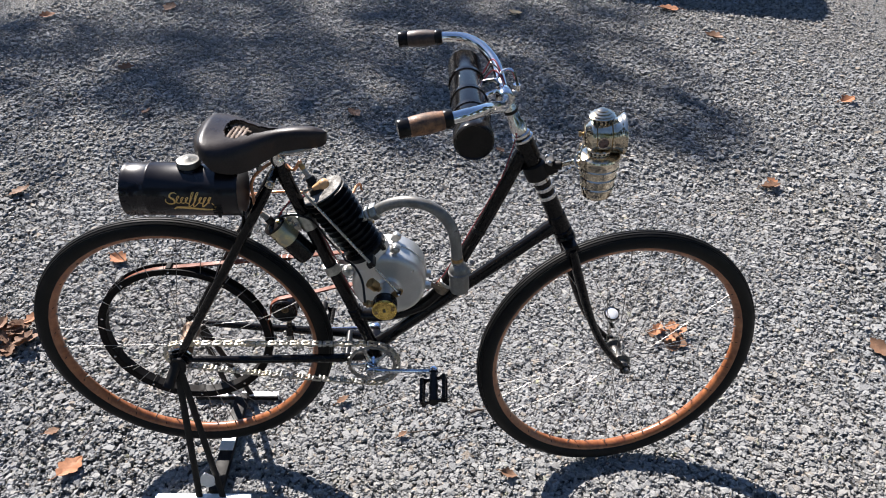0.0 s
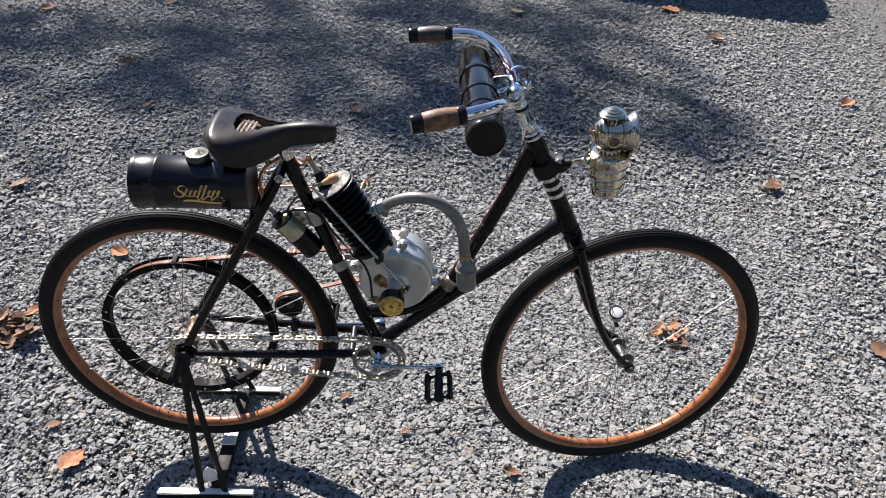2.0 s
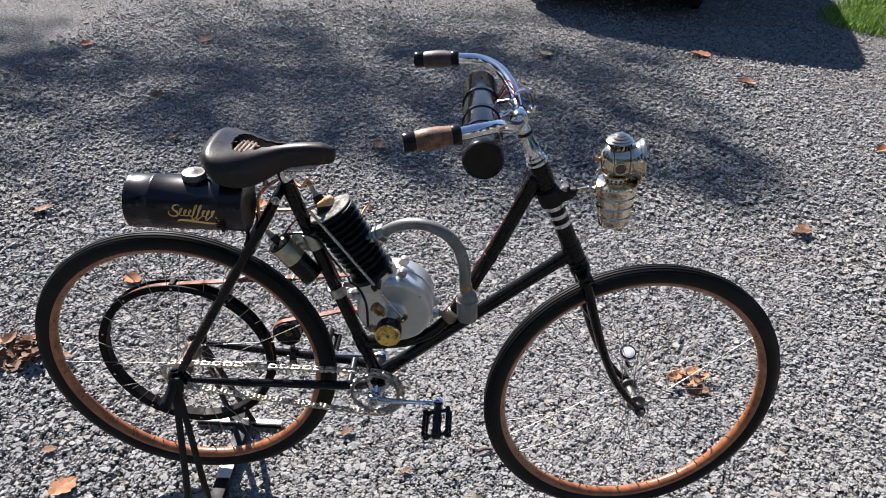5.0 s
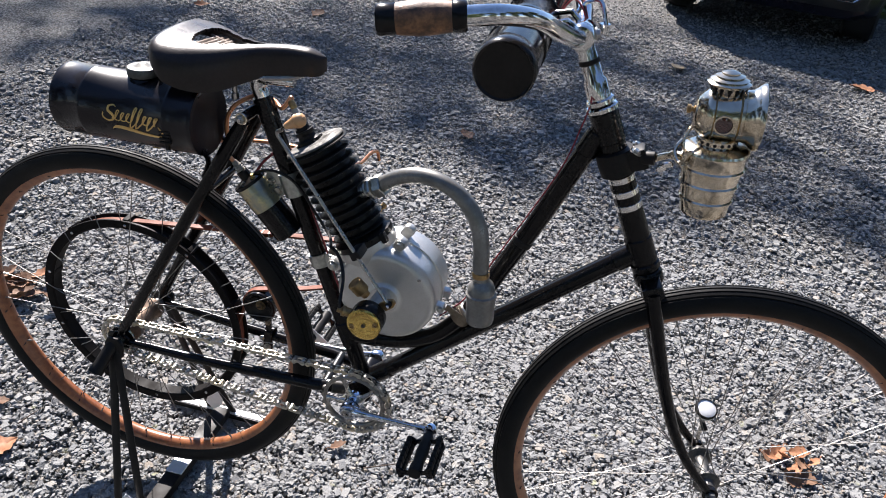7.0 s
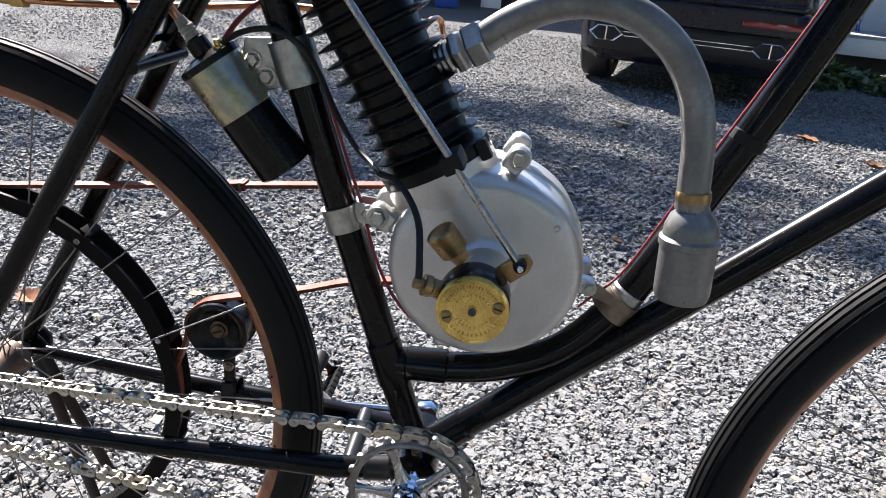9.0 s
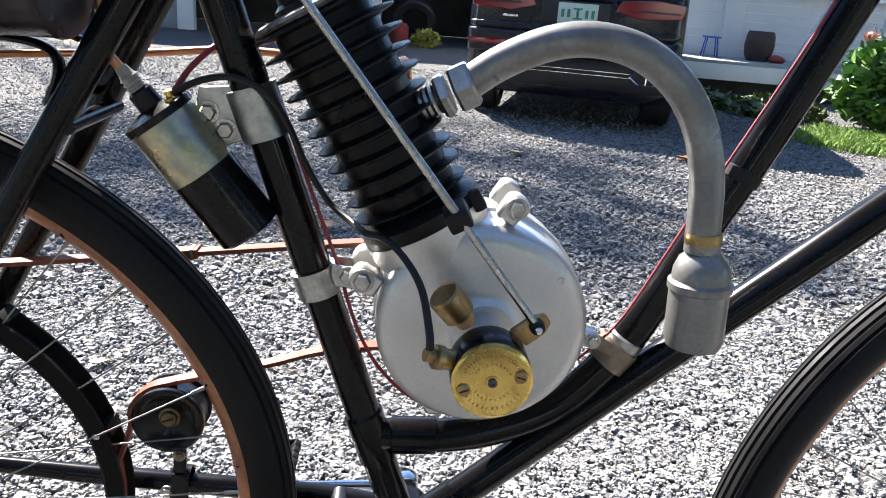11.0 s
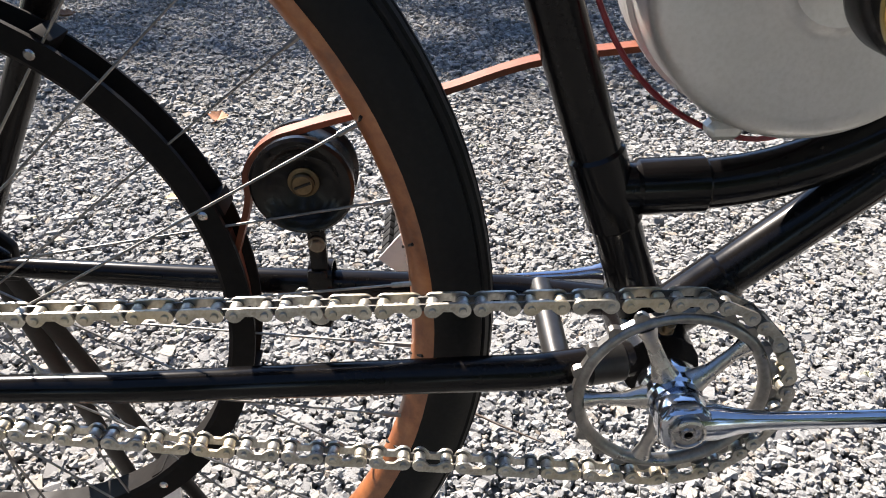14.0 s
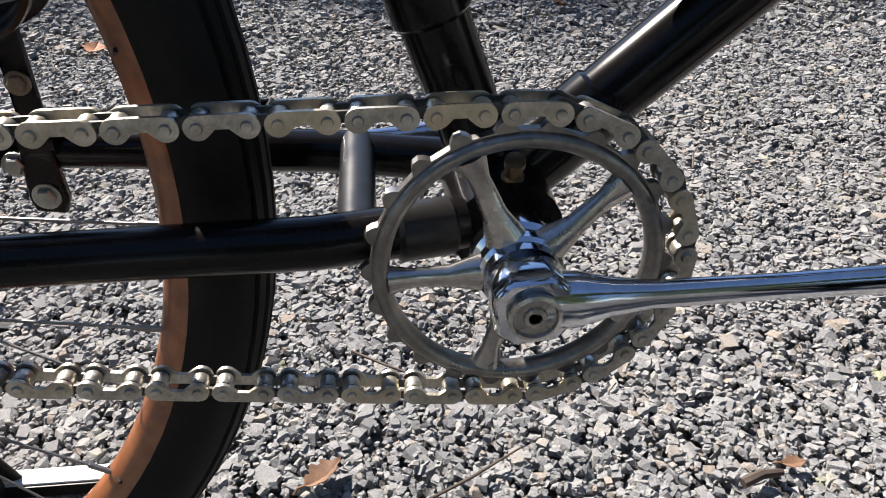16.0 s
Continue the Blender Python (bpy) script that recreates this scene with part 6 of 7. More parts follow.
for k, (x, y, l, a) in enumerate([(0.267, 0.124, 0.040, 0.2), (0.012, 0.150, 0.12, 0.5), (-0.05, 0.30, 0.10, -0.6), (-0.955, 0.075, 0.05, 1.1), (-0.80, 0.03, 0.06, 1.3), (0.12, 0.05, 0.10, 0.1), (0.20, 0.03, 0.08, 0.3), (-0.72, 1.30, 0.07, 2.0), (0.45, 0.75, 0.09, 1.1)]):
    c, s = math.cos(a), math.sin(a)
    thick = 0.0050 if k == 0 else 0.0016
    tw = part("twig", tube([(x - c * l / 2, y - s * l / 2, 0.010), (x + rnd.uniform(-0.005, 0.005), y + rnd.uniform(-0.005, 0.005), 0.013), (x + c * l / 2, y + s * l / 2, 0.011)], [thick, thick * 0.9, thick * 0.6], 7), M["twig"])
    tagged(tw, "short brown twig lying among the stones", "twig", "twigs on the gravel")

# ---------------------------------------------------------------- materials of the surroundings
M["siding"] = worn("white_clapboard_paint", (0.78, 0.79, 0.78), (0.6, 0.61, 0.6), 0.55, big=3, small=60, amount=0.4, relief=0.1)
M["porch_gray"] = worn("grey_porch_board", (0.33, 0.34, 0.34), (0.2, 0.2, 0.2), 0.6, big=4, small=60, amount=0.5)
M["dark_wood"] = worn("dark_barn_boards", (0.045, 0.036, 0.030), (0.02, 0.016, 0.014), 0.8, big=3, small=40, amount=0.6)
M["car_paint"] = worn("blue_black_car_paint", (0.007, 0.007, 0.014), (0.011, 0.010, 0.016), 0.25, coat=0.12, big=2, small=30, amount=0.3, relief=0, spec=0.3)
M["car_trim"] = worn("black_plastic_trim", (0.012, 0.012, 0.013), (0.024, 0.024, 0.024), 0.5, big=6, small=80, amount=0.4)
M["red_lens"] = mat("red_lamp_lens", (0.20, 0.006, 0.014), 0.12, coat=0.8)
M["dark_glass"] = mat("dark_window_glass", (0.012, 0.014, 0.016), 0.04, coat=1.0)
M["plate_white"] = worn("pale_green_plate", (0.50, 0.62, 0.56), (0.36, 0.5, 0.44), 0.4, big=20, small=100, amount=0.4)
M["plate_green"] = worn("green_plate_paint", (0.03, 0.22, 0.15), (0.02, 0.14, 0.1), 0.4, big=20, small=100, amount=0.4)
M["blue_plastic"] = worn("blue_plastic", (0.03, 0.09, 0.42), (0.02, 0.06, 0.28), 0.4, big=6, small=60, amount=0.4)
M["red_cloth"] = worn("faded_red_cloth", (0.35, 0.06, 0.05), (0.18, 0.03, 0.03), 0.8, big=10, small=80, amount=0.5)
M["clay"] = worn("dark_brown_pot", (0.055, 0.035, 0.028), (0.03, 0.02, 0.018), 0.6, big=10, small=80, amount=0.5)
M["bark"] = worn("grey_brown_bark", (0.12, 0.09, 0.07), (0.05, 0.04, 0.03), 0.9, big=8, small=60, amount=0.7, relief=0.8, depth=0.01)


def foliage(name, dark, light):
    f = mat(name, light, 0.55)
    geo = f.node_tree.nodes.new("ShaderNodeNewGeometry")
    link(f, ramp(f, geo.outputs["Random Per Island"], [(0.0, dark), (0.6, light), (1.0, tuple(min(1, c * 1.5) for c in light))]), bsdf(f).inputs["Base Color"])
    bsdf(f).inputs["Transmission Weight"].default_value = 0.0
    bsdf(f).inputs["Subsurface Weight"].default_value = 0.0
    return f


M["leaf_green"] = foliage("bush_leaves", (0.035, 0.085, 0.015), (0.10, 0.20, 0.035))
M["tree_green"] = foliage("tree_leaves", (0.020, 0.036, 0.012), (0.045, 0.068, 0.022))
M["grass"] = foliage("lawn_grass", (0.07, 0.13, 0.02), (0.17, 0.26, 0.045))
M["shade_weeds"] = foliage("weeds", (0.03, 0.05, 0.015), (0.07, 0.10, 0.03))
M["yellow_weed"] = foliage("yellow_weeds", (0.20, 0.20, 0.03), (0.36, 0.34, 0.06))
M["pink_petal"] = foliage("pink_petals", (0.55, 0.22, 0.22), (0.75, 0.40, 0.36))


def leaf_cloud(name, centres, count, size, seed, material, parent=None, label="", flat=0.5, stretch=1.6):
    """Many small folded leaves strewn through soft balls of (centre, radii)."""
    rng = np.random.default_rng(seed)
    vs, fs = [], []
    per = [max(1, int(count * w)) for w in (np.array([r[0] * r[1] * r[2] for _, r in centres]) / sum(r[0] * r[1] * r[2] for _, r in centres))]
    n0 = 0
    for (c, r), n in zip(centres, per):
        p = rng.normal(size=(n, 3))
        p /= np.linalg.norm(p, axis=1, keepdims=True)
        p *= (rng.uniform(0.25, 1.0, (n, 1)) ** 0.5) * np.array(r)
        p += np.array(c)
        a = rng.normal(size=(n, 3))
        a[:, 2] *= flat
        a /= np.linalg.norm(a, axis=1, keepdims=True)
        b = np.cross(a, rng.normal(size=(n, 3)))
        b /= np.linalg.norm(b, axis=1, keepdims=True)
        s = size * rng.uniform(0.6, 1.4, (n, 1))
        up = np.cross(a, b)
        quad = np.stack([p - a * s * stretch / 2, p + b * s * 0.42 - up * s * 0.10, p + a * s * stretch / 2, p - b * s * 0.42 - up * s * 0.10], 1)
        vs.append(quad.reshape(-1, 3))
        i = (np.arange(n) * 4)[:, None] + n0
        fs.append(np.concatenate([i + np.array([0, 1, 2]), i + np.array([0, 2, 3])]))
        n0 += 4 * n
    v, f = np.concatenate(vs), np.concatenate(fs)
    ob = gravel_object(name, [(v, f)], material)
    if parent is not None:
        ob.parent = parent
    if label:
        ob["label"] = label
    return ob


# ---------------------------------------------------------------- white house with its porch
HO, HX = Vector((3.05, 7.50, 0)), Vector((0.978, -0.206, 0)).normalized()
HM = Matrix(((HX.x, -HX.y, 0, HO.x), (HX.y, HX.x, 0, HO.y), (0, 0, 1, 0), (0, 0, 0, 1)))  # x along the front, y into the house
house = tagged(empty("house", HM), "white clapboard house with a low porch, partly in shade", "house")
part("foundation", box(5.15, 0.10, 0.24, at(2.225, 0.12, 0.115)), M["dark_wood"], house)
part("porch_floor", box(5.2, 0.95, 0.035, at(2.21, 0.46, 0.335), 0.006), M["porch_gray"], house, "grey board porch floor")
part("porch_fascia", box(5.2, 0.030, 0.165, at(2.21, -0.012, 0.235), 0.004), M["siding"], house, "white fascia board")
part("wall", box(5.15, 0.12, 1.95, at(2.225, 1.02, 1.175)), M["siding"], house, "white painted wall")
for k in range(18):
    part("clapboard", box(4.10, 0.022, 0.105, at(2.75, 0.948, 0.40 + 0.10 * k) @ Matrix.Rotation(radians(11), 4, 'X')), M["siding"], house)
for k in range(18):
    part("clapboard", box(0.84, 0.022, 0.105, at(0.08, 0.948, 0.40 + 0.10 * k) @ Matrix.Rotation(radians(11), 4, 'X')), M["siding"], house)
part("corner_post", box(0.21, 0.13, 1.85, at(0.605, 0.93, 1.275), 0.004), M["siding"], house, "white corner board")
part("porch_post", box(0.10, 0.10, 1.85, at(1.98, 0.08, 1.275), 0.006), M["siding"], house, "white porch post")
win = part("window", box(1.02, 0.05, 0.92, at(1.79, 0.925, 1.56), 0.006), M["siding"], house, "white framed window with dark panes")
for dx in (-0.245, 0.245):
    part("pane", box(0.43, 0.012, 0.80, at(1.79 + dx, 0.897, 1.56)), M["dark_glass"], win)
part("sill", box(1.12, 0.09, 0.04, at(1.79, 0.90, 1.075), 0.004), M["siding"], win)
part("roof", box(5.3, 3.2, 0.10, at(2.22, 2.60, 2.52) @ Matrix.Rotation(radians(12), 4, 'X')), M["dark_wood"], house)
part("side_wall", box(0.12, 3.0, 2.0, at(-0.29, 2.58, 1.20)), M["siding"], house)
pot = tagged(part("barrel_planter", lathe([(0, 0), (0.13, 0), (0.17, 0.06), (0.185, 0.16), (0.175, 0.25), (0.155, 0.30), (0.14, 0.30), (0.14, 0.26), (0, 0.25)], 24, HM @ at(0.84, 0.46, 0.353) @ Matrix.Diagonal((0.86, 0.86, 1.05, 1))), M["clay"]), "dark brown round planter on the grey porch floor", "planter")
cloth = bmesh.new()
bmesh.ops.create_icosphere(cloth, subdivisions=3, radius=0.075)
for v_ in cloth.verts:
    v_.co.z = max(-0.035, v_.co.z * (0.6 + 0.35 * noise.noise(v_.co * 16)))
    v_.co.x *= 1.2
tagged(part("cushion", cloth, M["red_cloth"], at=HM @ at(1.02, 0.34, 0.388)), "faded red cushion lying on the porch floor", "cushion")
stool = tagged(empty("blue_stool", HM @ at(0.33, 0.50, 0.353)), "small blue metal stool on the porch floor", "stool")
part("seat", lathe([(0, 0.205), (0.10, 0.205), (0.105, 0.212), (0.10, 0.222), (0, 0.222)], 24), M["blue_plastic"], stool)
for k in range(4):
    t = radians(45 + 90 * k)
    part("leg", tube([(0.075 * math.cos(t), 0.075 * math.sin(t), 0.208), (0.11 * math.cos(t), 0.11 * math.sin(t), 0.0)], 0.008, 8), M["blue_plastic"], stool)

# ---------------------------------------------------------------- open barn with white posts
barn = tagged(empty("barn"), "open-fronted barn with dark bays between white posts", "barn")
BY = 11.3
part("back_wall", box(9.5, 0.15, 2.9, at(-3.1, BY + 3.2, 1.45)), M["dark_wood"], barn)
part("side_wall", box(0.15, 3.1, 2.3, at(-7.8, BY + 1.6, 1.15)), M["dark_wood"], barn)
part("side_wall", box(0.15, 3.1, 2.3, at(1.65, BY + 1.6, 1.15)), M["siding"], barn)
part("header", box(9.6, 0.16, 0.5, at(-3.1, BY, 2.10)), M["siding"], barn, "white header above the bays")
part("roof", box(10.2, 4.2, 0.14, at(-3.1, BY + 1.75, 2.80) @ Matrix.Rotation(radians(11), 4, 'X')), M["dark_wood"], barn)
for x in (-7.7, -5.4, -3.15, -0.42, 1.55):
    part("post", box(0.30 if x > -1 else 0.24, 0.16, 1.86, at(x, BY, 0.93), 0.006), M["siding"], barn, "white post")
part("half_door", box(1.1, 0.06, 1.8, at(-3.75, BY + 0.05, 0.9), 0.004), M["porch_gray"], barn)
bin_ = tagged(empty("recycling_bin", at(-1.02, 10.65, 0)), "blue plastic bin standing before the barn", "bin")
part("tub", lathe([(0, 0), (0.21, 0), (0.22, 0.02), (0.26, 0.50), (0.29, 0.52), (0.29, 0.55), (0.26, 0.55), (0.24, 0.50), (0, 0.10)], 4, Matrix.Rotation(radians(45), 4, 'Z')), M["blue_plastic"], bin_, smooth=False)
part("junk", lathe([(0, 0.40), (0.18, 0.42), (0.14, 0.56), (0.05, 0.64), (0, 0.66)], 7), M["car_trim"], bin_, smooth=False)
old = tagged(empty("spare_tyre", at(0.25, 12.1, 0.34) @ Matrix.Rotation(radians(14), 4, 'X')), "worn spare tyre leaning inside the barn", "tyre")
part("carcass", lathe([(0.22, -0.09), (0.30, -0.10), (0.34, -0.07), (0.345, 0), (0.34, 0.07), (0.30, 0.10), (0.22, 0.09), (0.21, 0)], 32, SIDE, closed=True), M["car_trim"], old)
tagged(part("red_can", lathe([(0, 0), (0.13, 0), (0.14, 0.02), (0.14, 0.26), (0.10, 0.30), (0.04, 0.31), (0.04, 0.35), (0, 0.35)], 20, at(0.02, 11.75, 0)), M["red_cloth"]), "red fuel can on the gravel by the barn", "can")
tagged(leaf_cloud("weed", [((0.42, 11.2, 0.12), (0.22, 0.14, 0.14))], 260, 0.07, 21, M["yellow_weed"]), "clump of yellow-green weeds before the barn", "weed")

# ---------------------------------------------------------------- parked car, seen from behind
CAR = Matrix.Translation((1.160, 4.66, 0)) @ Matrix.Rotation(radians(-16), 4, 'Z') @ Matrix.Scale(0.87, 4)  # x across, y towards its front, rear face at y = 0
car = tagged(empty("parked_car", CAR), "blue-black sport utility car parked on the gravel, seen from behind", "car")


def car_body():
    """Loft of cross sections from the tail to the nose."""
    bm = bmesh.new()
    #  y, half width, sill, waist z, roof z, roof half width
    rows = [(0.00, 0.60, 0.34, 0.84, 0.86, 0.58), (0.02, 0.80, 0.31, 0.93, 0.97, 0.66), (0.10, 0.87, 0.29, 0.98, 1.10, 0.68), (0.28, 0.895, 0.27, 1.01, 1.46, 0.66), (0.60, 0.90, 0.26, 1.01, 1.58, 0.64),
            (1.4, 0.90, 0.25, 1.00, 1.60, 0.62), (2.4, 0.90, 0.25, 0.99, 1.56, 0.61), (3.0, 0.90, 0.25, 0.98, 1.40, 0.60), (3.5, 0.90, 0.25, 0.97, 1.06, 0.68), (4.2, 0.87, 0.27, 0.90, 0.95, 0.66), (4.5, 0.78, 0.32, 0.78, 0.82, 0.60), (4.58, 0.55, 0.38, 0.66, 0.70, 0.45)]
    rings = []
    for y, w, s, wz, rz, rw in rows:
        s, w, rw = s - 0.19, w * 0.965, rw * 0.96
        half = [(0, s), (w * 0.80, s), (w * 0.97, s + 0.06), (w, s + 0.22), (w * 1.005, s + 0.38), (w * 0.985, wz - 0.06), (w * 0.955, wz), (rw + 0.06 * min(1, (rz - wz) * 3), rz - 0.10 * min(1, (rz - wz) * 2)), (rw, rz - 0.02), (rw * 0.6, rz), (0, rz + 0.008)]
        ringv = [bm.verts.new((x, y, z)) for x, z in half] + [bm.verts.new((-x, y, z)) for x, z in half[-2:0:-1]]
        rings.append(ringv)
    n = len(rings[0])
    for a, b in zip(rings, rings[1:]):
        for k in range(n):
            bm.faces.new((a[k], a[(k + 1) % n], b[(k + 1) % n], b[k]))
    bm.faces.new(rings[0][::-1])
    bm.faces.new(rings[-1])
    bmesh.ops.recalc_face_normals(bm, faces=bm.faces)
    return bm


body = part("body", car_body(), M["car_paint"], car, "blue-black painted body")
part("rear_bumper", prism([(-0.84, 0.0), (-0.80, -0.12), (-0.70, -0.16), (0.70, -0.16), (0.80, -0.12), (0.84, 0.0), (0.80, 0.02), (-0.80, 0.02)], 0.17, at(0, 0.05, 0.42), 0.012), M["car_paint"], car)
part("bumper_step", prism([(-0.82, 0.0), (-0.76, -0.13), (0.76, -0.13), (0.82, 0.0)], 0.05, at(0, 0.04, 0.60), 0.01), M["car_paint"], car)
part("diffuser", prism([(-0.78, 0.0), (-0.70, -0.10), (0.70, -0.10), (0.78, 0.0)], 0.24, at(0, 0.05, 0.195), 0.01), M["car_trim"], car, "black plastic underside")
part("rear_window", prism([(-0.55, 0), (0.55, 0), (0.50, 0.34), (-0.50, 0.34)], 0.008, at(0, 0.055, 1.00) @ Matrix.Rotation(radians(58), 4, 'X')), M["dark_glass"], car, "dark rear window")
for s in (-1, 1):
    g = prism([(0.30, -0.03), (0.50, -0.075), (0.80, -0.055), (0.82, 0.045), (0.62, 0.070), (0.34, 0.050)], 0.03, Matrix.Scale(s, 4, (1, 0, 0)) @ at(0, 0.012, 0.815) @ SIDE @ Matrix.Rotation(radians(0), 4, 'Z'), 0.006)
    bmesh.ops.recalc_face_normals(g, faces=g.faces)
    lampc = part("tail_lamp", g, M["red_lens"], car, "red tail lamp")
    part("lamp_bar", box(0.36, 0.006, 0.012, at(s * 0.60, -0.021, 0.80), 0.002), M["car_trim"], lampc)
    part("reflector", box(0.42, 0.012, 0.042, at(s * 0.58, -0.117, 0.500), 0.004), M["red_lens"], car, "red bumper reflector")
    ex = part("exhaust_trim", lathe([(0.118, 0), (0.128, 0.004), (0.128, 0.018), (0.118, 0.020), (0.110, 0.016), (0.110, 0.004)], 6, at(s * 0.60, -0.088, 0.320) @ SIDE @ Matrix.Diagonal((1.05, 0.50, 1, 1)), closed=True), M["chrome"], car, "six-sided plated exhaust trim", smooth=False)
    part("exhaust_bar", box(0.010, 0.016, 0.105, at(s * 0.60, -0.097, 0.320)), M["chrome"], ex)
    for y in (0.62, 3.55):
        wheel = empty("wheel", at(s * 0.735, y, 0.365), car)
        part("tyre", lathe([(0.25, -0.12), (0.335, -0.125), (0.362, -0.105), (0.367, 0), (0.362, 0.105), (0.335, 0.125), (0.25, 0.12)], 36, Matrix.Rotation(radians(90), 4, 'Y')), M["car_trim"], wheel, "black tyre")
        part("rim", lathe([(0, -0.06), (0.10, -0.07), (0.25, -0.11), (0.25, 0.11), (0.10, 0.07), (0, 0.06)], 24, Matrix.Rotation(radians(90), 4, 'Y')), M["zinc"], wheel)
for z in (0.307, 0.338):
    part("trim_strip", box(0.98, 0.008, 0.007, at(0, -0.066, z), 0.001), M["chrome"], car, "thin plated strip")
part("plate_recess", box(0.52, 0.012, 0.19, at(0, -0.001, 0.740), 0.01), M["car_trim"], car)
plate = part("number_plate", box(0.305, 0.006, 0.155, at(0.02, -0.012, 0.748), 0.004), M["plate_white"], car, "pale green plate with unreadable bars")
part("plate_band", box(0.070, 0.003, 0.085, at(0.02, -0.0160, 0.748)), M["plate_green"], plate)
for k in range(6):
    part("plate_mark", box(0.024, 0.003, 0.060, at(-0.095 + 0.046 * k, -0.0155 - 0.003 * (k in (2, 3)), 0.748)), M["plate_white"] if k in (2, 3) else M["plate_green"], plate)
part("emblem", box(0.17, 0.008, 0.042, at(0.02, 0.004, 0.925) @ Matrix.Rotation(radians(-25), 4, 'X'), 0.012), M["chrome"], car, "plain plated emblem bar")
part("badge", box(0.12, 0.006, 0.022, at(-0.50, -0.002, 0.70), 0.003), M["chrome"], car)

# the body rides high on its wheels
for ob in [c for c in bpy.data.objects if c.parent == car and not c.name.startswith("wheel")]:
    ob.location.z += 0.115

# ---------------------------------------------------------------- bush, grass, weeds
rnd = random.Random(5)
bush = tagged(empty("flowering_bush", at(4.02, 5.38, 0)), "leafy green bush with pale pink flowers beside the porch", "bush")
for k in range(22):
    t, q = rnd.uniform(0, 6.28), rnd.uniform(0.1, 0.42)
    top = Vector((q * math.cos(t), q * math.sin(t), rnd.uniform(0.45, 0.95)))
    part("stem", tube([(0.12 * math.cos(t), 0.12 * math.sin(t), 0), top * 0.6 + Vector((0, 0, 0.1)), top], 0.006, 5), M["shade_weeds"], bush)
leaf_cloud("leaves", [((0, 0, 0.30), (0.50, 0.45, 0.28)), ((-0.12, -0.05, 0.52), (0.36, 0.36, 0.22)), ((0.2, 0.1, 0.62), (0.30, 0.28, 0.22))], 2400, 0.075, 31, M["leaf_green"], bush, "pointed green leaves")
for k, c in enumerate([(-0.16, -0.1, 0.84), (-0.30, 0.02, 0.74), (0.05, -0.06, 0.90), (-0.05, -0.2, 0.78)]):
    leaf_cloud("flower", [(c, (0.05, 0.05, 0.035))], 50, 0.035, 32 + k, M["pink_petal"], bush, "pale pink flower" if k == 0 else "")


def blades(name, outline, count, height, seed, material):
    """Grass: thin bent blades inside a convex outline."""
    rng = np.random.default_rng(seed)
    o = np.array(outline)
    w = rng.dirichlet(np.ones(len(o)) * 0.8, count)
    p = w @ o
    h = height * rng.uniform(0.4, 1.2, count)
    t = rng.uniform(0, 6.28, count)
    lean = rng.uniform(0.1, 0.7, count) * h
    d_ = np.stack([np.cos(t), np.sin(t)], 1)
    s_ = np.stack([-np.sin(t), np.cos(t)], 1) * 0.004
    z0 = np.zeros(count) - 0.005
    a = np.column_stack([p - s_, z0])
    b = np.column_stack([p + s_, z0])
    c = np.column_stack([p + d_ * lean[:, None] * 0.4 + s_ * 0.8, h * 0.6])
    e_ = np.column_stack([p + d_ * lean[:, None], h])
    v = np.stack([a, b, c, e_], 1).reshape(-1, 3)
    i = (np.arange(count) * 4)[:, None]
    return gravel_object(name, [(v, np.concatenate([i + np.array([0, 1, 2]), i + np.array([0, 2, 3])]))], material)


tagged(blades("lawn", [(2.75, 4.60), (3.0, 4.25), (4.6, 3.2), (5.0, 5.0), (3.5, 5.6), (2.95, 5.0)], 22000, 0.05, 41, M["grass"]), "strip of sunlit green grass at the edge of the gravel", "grass", kind="stuff")
tagged(leaf_cloud("ground_weeds", [((2.75, 6.55, 0.04), (0.55, 0.55, 0.10)), ((3.35, 5.95, 0.05), (0.45, 0.40, 0.12)), ((2.45, 6.2, 0.02), (0.35, 0.45, 0.05))], 2600, 0.06, 42, M["shade_weeds"]), "low dark weeds along the foot of the porch", "weeds", kind="stuff")

# ---------------------------------------------------------------- trees: one beyond the barn that shades the drive, more added unseen behind the path


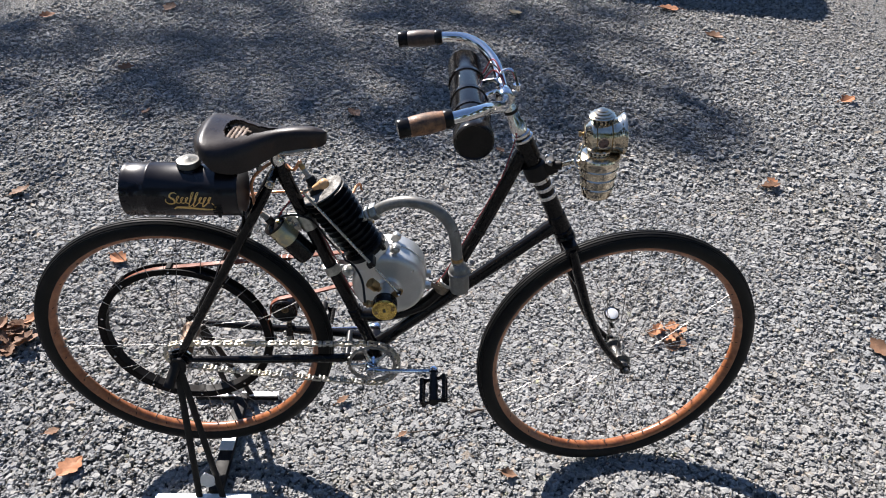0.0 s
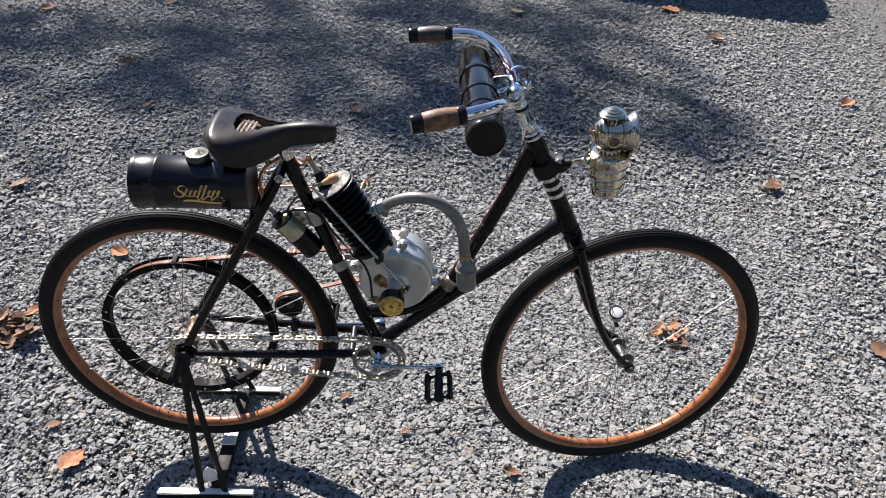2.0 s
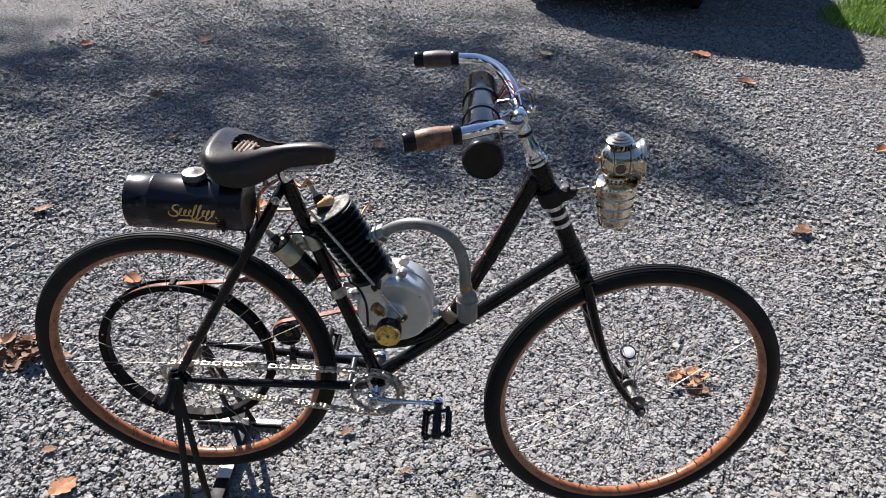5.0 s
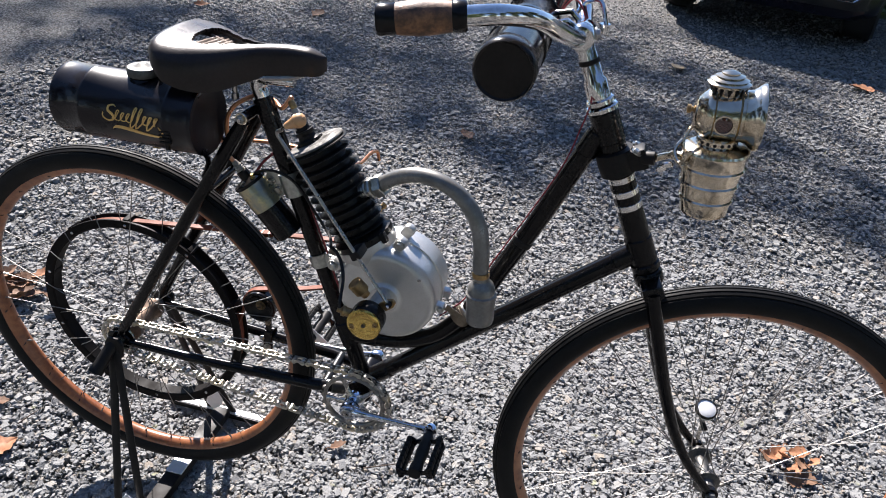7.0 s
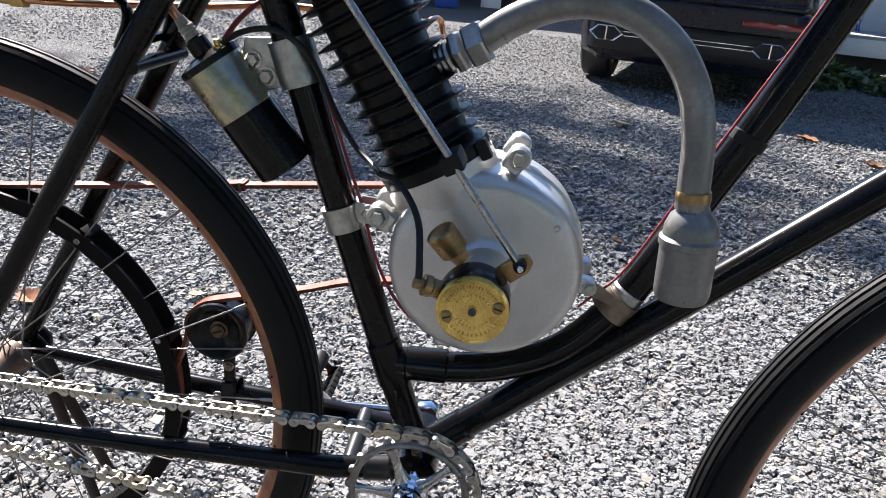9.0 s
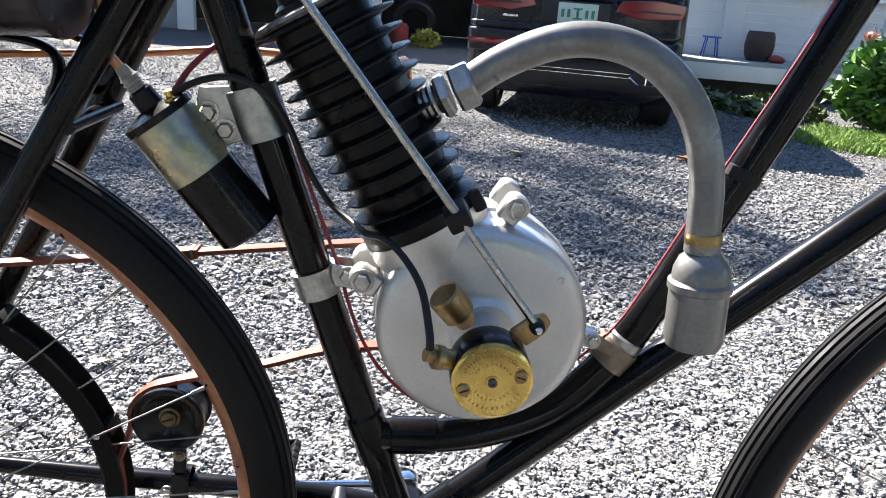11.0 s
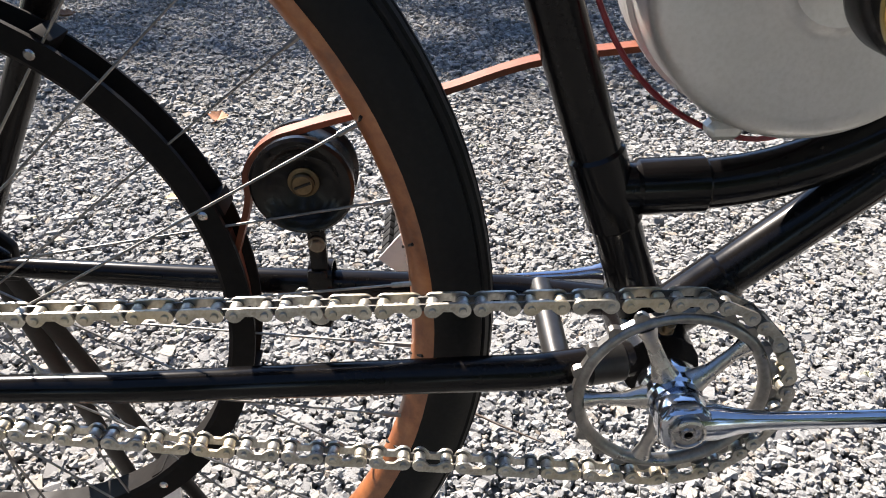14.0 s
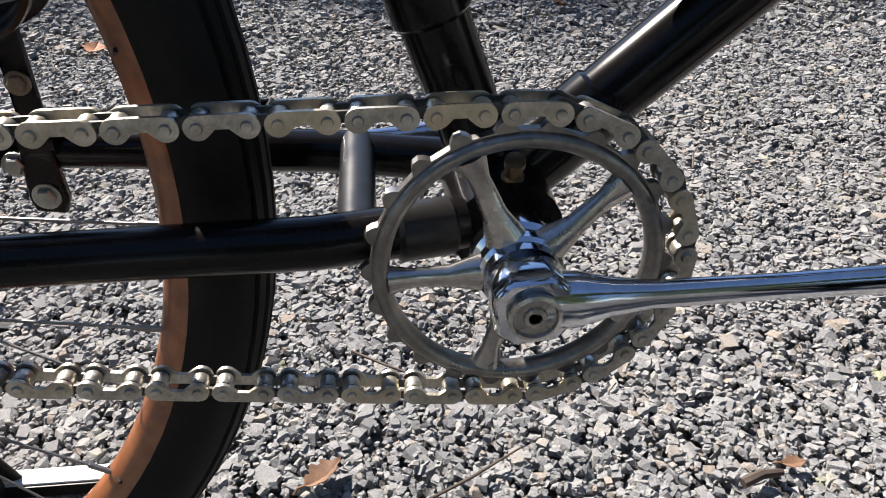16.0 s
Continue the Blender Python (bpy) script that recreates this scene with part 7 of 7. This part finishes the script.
def tree(base, height, crowns, count, size, seed):
    g = tagged(empty("tree", at(*base)), "broad leafy tree with a grey-brown trunk, out of view", "tree")
    part("trunk", tube(glide([(0, 0, -0.1), (0.06, 0.03, height * 0.3), (-0.05, 0.08, height * 0.6), (0.05, 0, height * 0.9)], 4), [0.26 - 0.19 * k / 12 for k in range(13)], 12), M["bark"], g)
    r = random.Random(seed)
    for c, rad in crowns:
        a = Vector((0, 0, height * r.uniform(0.35, 0.6)))
        b = Vector(c)
        part("limb", tube(glide([a, a.lerp(b, 0.5) + Vector((0, 0, 0.25)), b], 4), [0.034 - 0.022 * k / 8 for k in range(9)], 8), M["bark"], g)
    leaf_cloud("crown", crowns, count, size, seed, M["tree_green"], g)
    return g


KX, KY = -SUN_FROM.x / SUN_FROM.z, -SUN_FROM.y / SUN_FROM.z
TREE_AT = Vector((-10.6, 17.2, 0))


def shading(x, y, h):
    """Where a clump at height h must hang, seen from the tree's foot, to shade the ground at x, y."""
    return (x - KX * h - TREE_AT.x, y - KY * h - TREE_AT.y, h)


shade_tree = tree(TREE_AT, 11.0, [(shading(-0.9, 2.60, 14.6), (0.75, 0.85, 0.45)), (shading(0.0, 2.40, 14.2), (0.65, 0.75, 0.45)), (shading(1.05, 2.10, 14.0), (0.62, 0.50, 0.4)), (shading(0.5, 3.2, 14.8), (0.9, 0.6, 0.5)), (shading(-1.3, 3.4, 15.2), (0.8, 0.6, 0.3)),
                    (shading(-3.0, 2.9, 14.2), (1.1, 1.0, 0.4)), (shading(0.3, 1.95, 14.0), (0.55, 0.45, 0.40))], 1080, 0.13, 51)
leaf_cloud("outer_leaves", [(shading(1.15, 2.45, 14.4), (0.6, 0.7, 0.4)), (shading(-1.9, 2.4, 14.6), (1.4, 1.0, 0.4)), (shading(0.4, 3.9, 14.6), (2.0, 0.7, 0.4))], 460, 0.13, 52, M["tree_green"], shade_tree)
# a row of made-up trees, never in view, behind and beside the camera's path
unseen_grove = tree((-9.0, -14.0, 0), 10.5, [((0, 0, 4.2), (2.4, 1.8, 2.4)), ((1.2, 0.6, 7.4), (2.4, 2.2, 2.2)), ((-1.0, 0.9, 9.4), (2.6, 2.4, 2.0)), ((0.3, 0.1, 1.8), (2.0, 1.3, 1.4))], 6500, 0.42, 61)
for x, y, t in ((-4.2, -15.4, 70), (1.4, -14.2, 140), (6.4, -15.3, 200), (11.6, -13.8, 20), (-13.6, -10.5, 250), (15.8, -9.5, 310), (-15.5, -4.0, 90), (16.4, -2.5, 40), (15.8, 3.8, 160), (-16.2, 2.6, 220), (-16.6, 8.4, 120), (15.0, 9.5, 280)):
    copy_thing(unseen_grove, at(x, y, 0) @ Matrix.Rotation(radians(t), 4, 'Z'))
